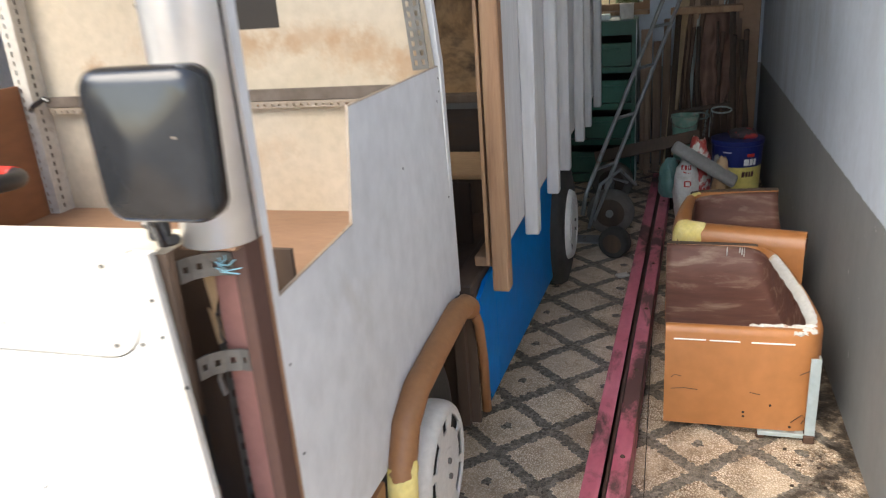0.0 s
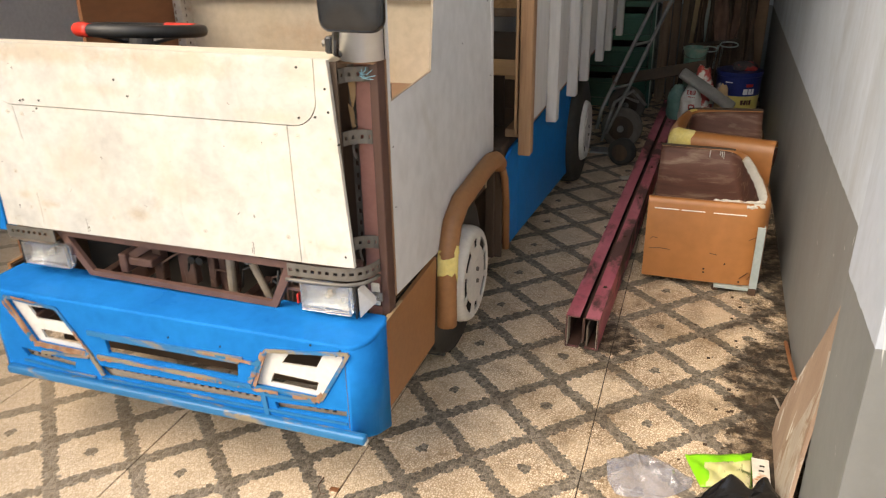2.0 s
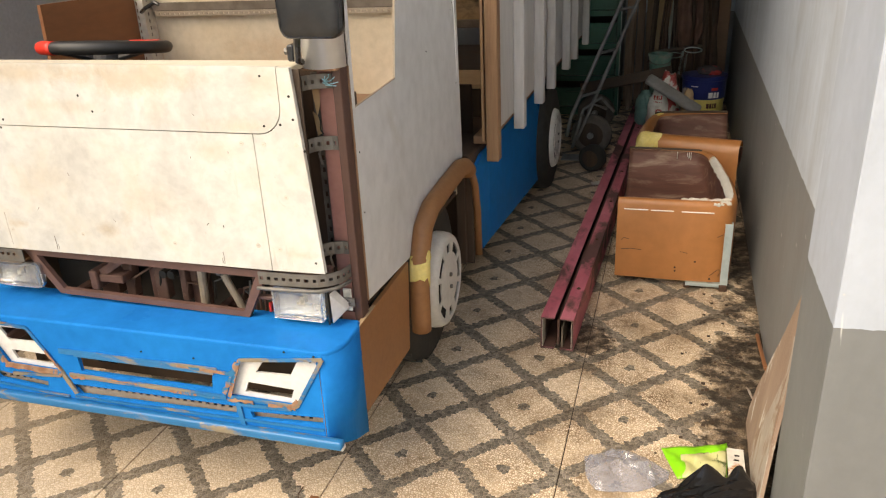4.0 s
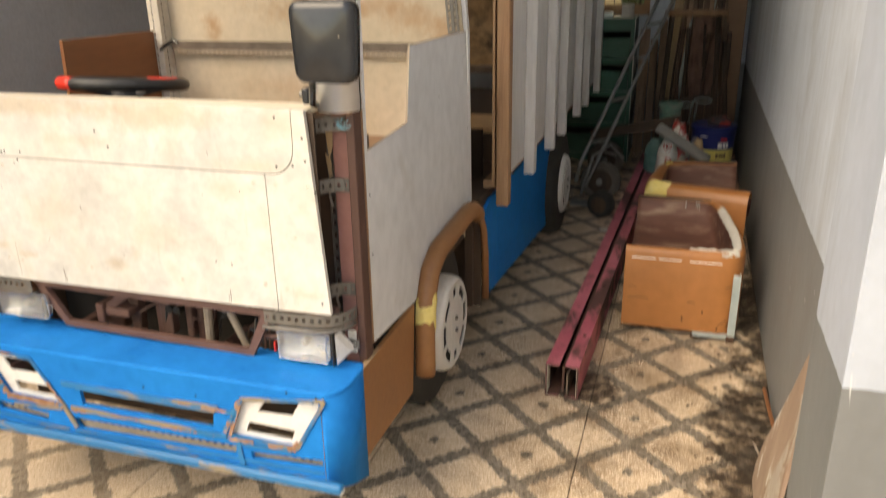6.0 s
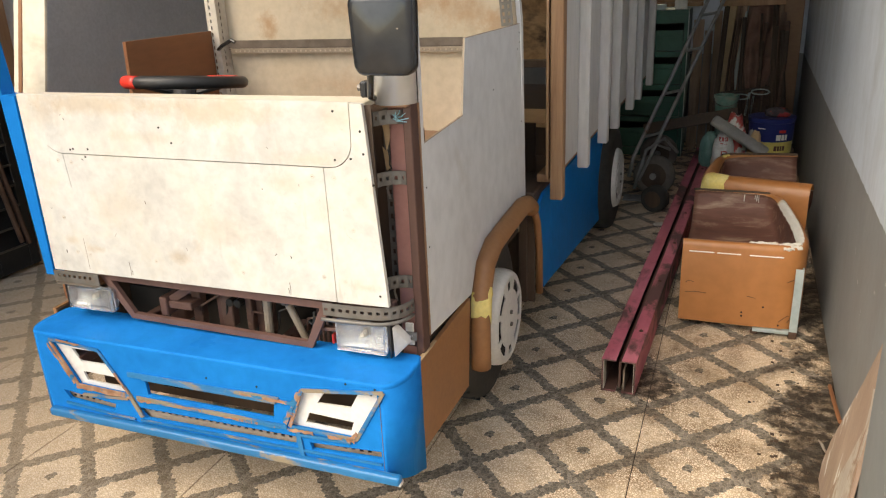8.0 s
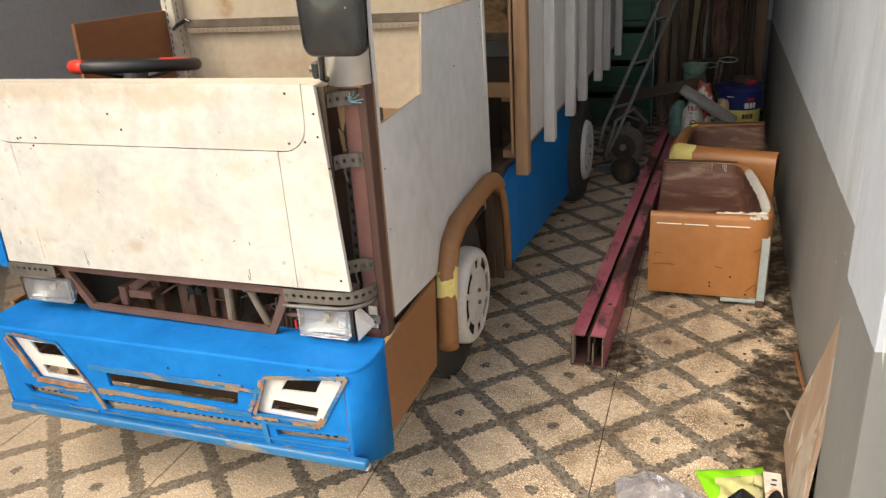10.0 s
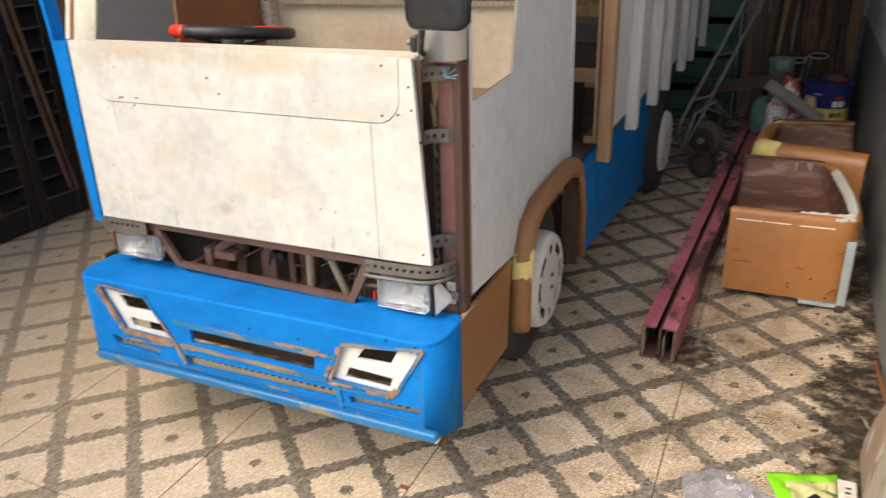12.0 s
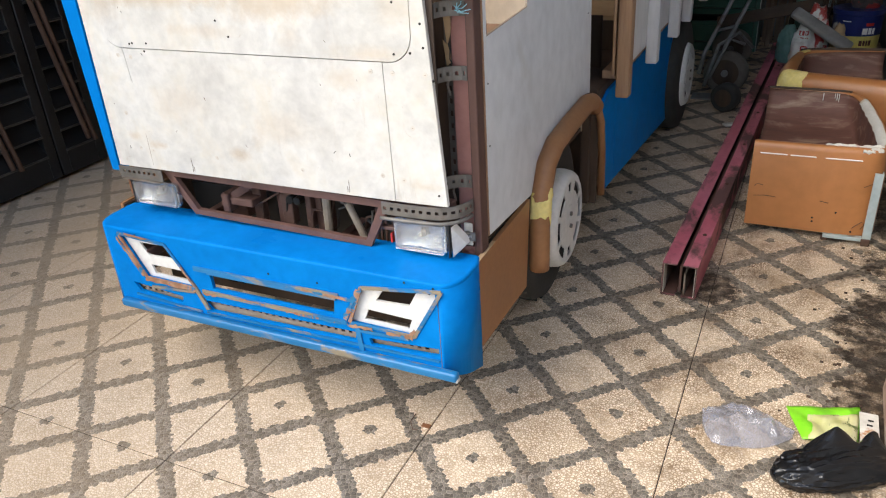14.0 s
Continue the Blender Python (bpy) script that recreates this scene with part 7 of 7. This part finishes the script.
sack("grey_rag", (0.315, 4.34, 0.0), (0.05, 0.05, 0.215), M_GREY_SACK, "grey crumpled rag against the paint pail", "rag", 6, 0.85)
alone("crate", box(0.275, 0.45, 4.70, 4.92, 0.0, 0.36, 0.004), M_DARK_WOOD, "dark wooden crate under the wire baskets", "crate")
alone("crate", box(0.10, 0.27, 4.76, 4.92, 0.0, 0.36, 0.004), M_DARK_WOOD, "dark wooden crate under the wire baskets", "crate")
for x, y, z in ((0.222, 4.83, 0.515), (0.345, 4.80, 0.555)):
    wire = empty("wire_basket", (x, y, 0.36), "round open wire basket standing on a crate", "basket", "wire baskets")
    lean = Matrix.Translation((x, y, 0.362)) @ Matrix.Rotation(radians(9), 4, "X")
    r, top = 0.057, z - 0.36
    for zz, thick in ((0.004, 0.0022), (top * 0.2, 0.0012), (top * 0.4, 0.0012), (top * 0.6, 0.0012), (top * 0.8, 0.0012), (top, 0.0042)):
        own = tube([lean @ Vector((r * math.cos(q * math.tau / 24), r * math.sin(q * math.tau / 24), zz)) for q in range(24)], thick, 6, closed=True)
        part("rim" if zz == top else "hoop", own, M_GALV_LEG if zz == top else M_TREE_RUST, wire, smooth=True)
    for q in range(26):
        a = q * math.tau / 26
        part("wire", tube([lean @ Vector((r * math.cos(a), r * math.sin(a), 0.004)), lean @ Vector((r * math.cos(a), r * math.sin(a), top))], 0.0013, 5), M_TREE_RUST, wire)
    part("base", turned(lathe([(0.001, r * 0.98), (0.006, r * 0.98)], (0, 0, 0), "z", 20), lean), M_TREE_RUST, wire)

# ---- litter by the pillar ----
def litter_sheet(name, corners, mat, label, category, seed, lift=0.02, n=16):
    own = bmesh.new()
    A, B, C, D = [Vector((*c, 0)) for c in corners]
    rows = []
    for j in range(n + 1):
        row = []
        for i in range(n + 1):
            u, v = i / n, j / n
            p = A.lerp(B, u).lerp(D.lerp(C, u), v)
            w = Vector((p.x * 11, p.y * 11, seed))
            edge = min(u, 1 - u, v, 1 - v) * 4
            z = 0.004 + lift * min(1, 0.35 + edge) * (abs(noise.noise(w)) + 0.35 * abs(noise.noise(w * 2.7)))
            q = Vector((noise.noise(w * 0.7 + Vector((5, 0, 0))), noise.noise(w * 0.7 + Vector((0, 7, 0))), 0)) * 0.012
            row.append(own.verts.new(p + q + Vector((0, 0, z))))
        rows.append(row)
    for j in range(n):
        for i in range(n):
            own.faces.new((rows[j][i], rows[j][i + 1], rows[j + 1][i + 1], rows[j + 1][i]))
    out = bmesh.ops.extrude_face_region(own, geom=own.faces[:])
    bmesh.ops.translate(own, vec=(0, 0, 0.0012), verts=[g for g in out["geom"] if isinstance(g, bmesh.types.BMVert)])
    bmesh.ops.recalc_face_normals(own, faces=own.faces[:])
    return own


def crumpled_film():
    """A blown-up slack plastic bag: flat facets between sharp creases, open at its narrow end."""
    own = bmesh.new()
    cols, lines, film = 15, 8, []
    near_side = [Vector((0.070, 0.925)), Vector((0.102, 0.872)), Vector((0.160, 0.876)), Vector((0.215, 0.892)), Vector((0.262, 0.930)), Vector((0.284, 0.957))]
    far_side = [Vector((0.058, 1.000)), Vector((0.095, 1.022)), Vector((0.150, 1.055)), Vector((0.205, 1.036)), Vector((0.252, 1.008)), Vector((0.288, 0.978))]
    near_side, _ = finer(near_side, [0] * 6, 12)
    far_side, _ = finer(far_side, [0] * 6, 12)
    for j in range(lines + 1):
        row = []
        for i in range(cols + 1):
            u, v = i / cols, j / lines
            p = near_side[round(u * 60)].lerp(far_side[round(u * 60)], v)
            w = Vector((p.x * 15, p.y * 15 + p.x * 7, 4.0))
            near, _ = noise.voronoi(w)
            bulge = (math.sin(math.pi * (0.04 + 0.92 * u)) * math.sin(math.pi * v)) ** 0.5 if 0 < v < 1 else 0
            z = 0.003 + bulge * (0.012 + 0.034 * min(0.8, near[1] - near[0]) + 0.016 * noise.noise(w * 0.5))
            shift = 0.012 if 0 < i < cols and 0 < j < lines else 0.003
            jit = Vector((i * 0.77, j * 0.91, 2.0))
            row.append(own.verts.new((p.x + shift * noise.noise(jit), p.y + shift * noise.noise(jit + Vector((7, 0, 0))), z + 0.012 * bulge * noise.noise(jit * 1.9))))
        film.append(row)
    for j in range(lines):
        for i in range(cols):
            own.faces.new((film[j][i], film[j][i + 1], film[j + 1][i + 1], film[j + 1][i]))
    bmesh.ops.triangulate(own, faces=own.faces[:])
    out = bmesh.ops.extrude_face_region(own, geom=own.faces[:])
    for v in out["geom"]:
        if isinstance(v, bmesh.types.BMVert):
            v.co.z = 0.0015
    bmesh.ops.recalc_face_normals(own, faces=own.faces[:])
    return own


own = crumpled_film()
alone("clear_plastic_bag", own, M_CLEAR_BAG, "crumpled clear plastic bag on the floor", "plastic bag")
pack = empty("snack_packet", (0.36, 1.03, 0), "lime green plastic packet lying on the floor", "packet")
part("packet_film", litter_sheet("", ((0.305, 0.955), (0.438, 0.975), (0.440, 1.135), (0.266, 1.078)), M_LIME, "", "", 8, 0.02), M_LIME, pack, smooth=True)
part("packet_print", turned(litter_sheet("", ((0.318, 0.955), (0.436, 0.978), (0.436, 1.098), (0.318, 1.058)), M_PACK_PALE, "", "", 8, 0.02), Matrix.Translation((0, 0, 0.0035))), M_PACK_PALE, pack,
     "pale printed panel", smooth=True)
part("paper_tag", turned(box(0.436, 0.480, 0.985, 1.110, 0.014, 0.016, 0.0005), Matrix.Identity(4)), M_FOAM, pack, "cream paper tag")
part("label_mark", box(0.455, 0.468, 1.075, 1.082, 0.0162, 0.0166, 0), M_SCREW, pack)
part("label_mark", box(0.452, 0.466, 1.055, 1.062, 0.0162, 0.0166, 0), M_SCREW, pack)


def bin_bag():
    """A long slack bin bag with two knotted ears: facets between sharp folds, and long drawn folds along it."""
    own = bmesh.new()
    bmesh.ops.create_icosphere(own, subdivisions=6, radius=1)
    for v in own.verts:
        d = v.co.normalized()
        near, _ = noise.voronoi(Vector((d.x * 2.4 + 2, d.y * 2.2, d.z * 2.2 + 1)))
        fine, _ = noise.voronoi(Vector((d.x * 6 + 5, d.y * 4.5, d.z * 4.5)))
        long_fold = 1 - abs(noise.noise(Vector((d.x * 1.0 + 2, d.y * 3.0, d.z * 3.0 + 1))))
        calm = 1 - abs(d.x) ** 3
        k = 0.86 + calm * (0.15 * (min(0.9, near[1] - near[0]) - 0.4) + 0.05 * (min(0.9, fine[1] - fine[0]) - 0.3) + 0.12 * (long_fold ** 3 - 0.4))
        ear = math.exp(-((d.x - 0.12) ** 2 * 26 + (d.y - 0.80) ** 2 * 10)) + 1.15 * math.exp(-((d.x - 0.72) ** 2 * 26 + (d.y - 0.60) ** 2 * 10))
        v.co = Vector((math.copysign(abs(d.x) ** 0.8, d.x) * 0.180 * k, d.y * 0.074 * k + 0.022 * ear * k, max(-0.026, d.z * 0.048 * k) + 0.026 + 0.040 * ear * k * max(0, d.z + 0.3)))
    turned(own, Matrix.Translation((0.378, 0.850, 0.002)) @ Matrix.Rotation(radians(30), 4, "Z"))
    for v in own.verts:
        v.co.z = max(v.co.z, 0.0015)
        if v.co.y < 0.90:
            v.co.x = min(v.co.x, 0.522 - 0.02 * v.co.z)
    return own


own = bin_bag()
alone("black_bin_bag", own, M_BLACK_BAG, "crumpled black bin bag on the floor", "bin bag", smooth=True)

# worn board standing against the pillar
own = plate([(0.845, 0.0), (1.26, 0.0), (1.272, 0.05), (1.24, 0.14), (1.16, 0.27), (1.07, 0.42), (0.985, 0.585), (0.94, 0.60), (0.899, 0.52), (0.899, 0.30), (0.885, 0.18), (0.86, 0.07)], [], 0.008, facing_side(0))
for v in own.verts:
    v.co.x += 0.492 + 0.055 * v.co.z / 0.58 + 0.02 * (v.co.y - 0.95)
board = empty("worn_board", (0.51, 1.0, 0), "torn brown fibreboard with a peeling pale face, leaning on the wall", "board")
part("panel", own, M_CARD, board)
own = plate([(0.852, 0.01), (1.09, 0.01), (1.085, 0.08), (1.04, 0.16), (0.99, 0.25), (0.955, 0.33), (0.93, 0.38), (0.938, 0.43), (0.955, 0.465), (0.93, 0.478), (0.902, 0.45), (0.902, 0.30), (0.888, 0.18), (0.863, 0.07)], [], 0.002, facing_side(0))
for v in own.verts:
    v.co.x += 0.4895 + 0.055 * v.co.z / 0.58 + 0.02 * (v.co.y - 0.95)
part("peeled_layer", own, M_PEEL, board, "pale peeled layer")
alone("wood_stick", tube([(0.572, 1.80, 0.008), (0.566, 1.64, 0.042), (0.560, 1.44, 0.085)], 0.0065, 6), M_PLY_BROWN, "short reddish-brown stick lying along the wall", "stick")
alone("wood_splinter", plate([(1.300, 0.060), (1.296, 0.066), (1.375, 0.042), (1.462, 0.0015), (1.380, 0.028)], [], 0.003, facing_side(0.512)), M_PEEL, "pale wood splinter lying against the board", "splinter")
rnd = random.Random(4)
crumbs = None
for k in range(90):
    x, y = rnd.gauss(0.44, 0.07), rnd.gauss(1.4, 0.28)
    if x > 0.54:
        continue
    r = rnd.uniform(0.002, 0.006)
    crumbs = box(x, x + 2 * r, y, y + r, 0.0, r, 0, crumbs)
tagged(part("dirt_crumbs", crumbs, M_DARK_WOOD), "dark crumbs of dirt along the wall", "dirt", kind="stuff")
alone("dry_leaf", box(-0.625, -0.60, 0.66, 0.675, 0.0, 0.004, 0.001), M_PLY_BROWN, "small dry brown leaf on the floor", "leaf")
alone("wire_scrap", tube([(-0.66, 0.70, 0.003), (-0.655, 0.66, 0.012), (-0.64, 0.64, 0.003), (-0.625, 0.64, 0.008)], 0.0015, 5), M_TREE_RUST, "thin rusty wire scrap on the floor", "wire")
M_CLIP = plain("golden_cream_plastic", (0.72, 0.56, 0.30), 0.4)
sw = empty("cable_clips", (0.576, 1.53, 1.50), "cream plastic cable clips on the wall", "wall fitting")
for k in range(3):
    y = 1.47 + 0.10 * k
    part("clip", tube([(0.583, y - 0.01, 1.64), (0.572, y - 0.01, 1.625), (0.566, y - 0.005, 1.59), (0.570, y + 0.01, 1.550), (0.576, y + 0.02, 1.535)], 0.0075, 8), M_CLIP, sw, smooth=True)

# ---- floor tiles ----
tile_bm = box(-0.2986, 0.2986, -0.2984, 0.2984, -0.010, 0.0, 0.0012)
tile_mesh = bpy.data.meshes.new("tile")
tile_bm.to_mesh(tile_mesh)
tile_bm.free()
tile_mesh.materials.append(M_TILE)
for i in range(-6, 2):
    for j in range(-4, 10):
        ob = new("tile", tile_mesh)
        ob.location = (0.3 + 0.6 * i, 0.6 * j, 0)
        ob.parent = floor
tagged(part("floor_bed", box(-4, 1.6, -3.0, 6.2, -0.06, -0.0035, 0), plain("dark_grout", (0.035, 0.026, 0.019), 0.9), floor))
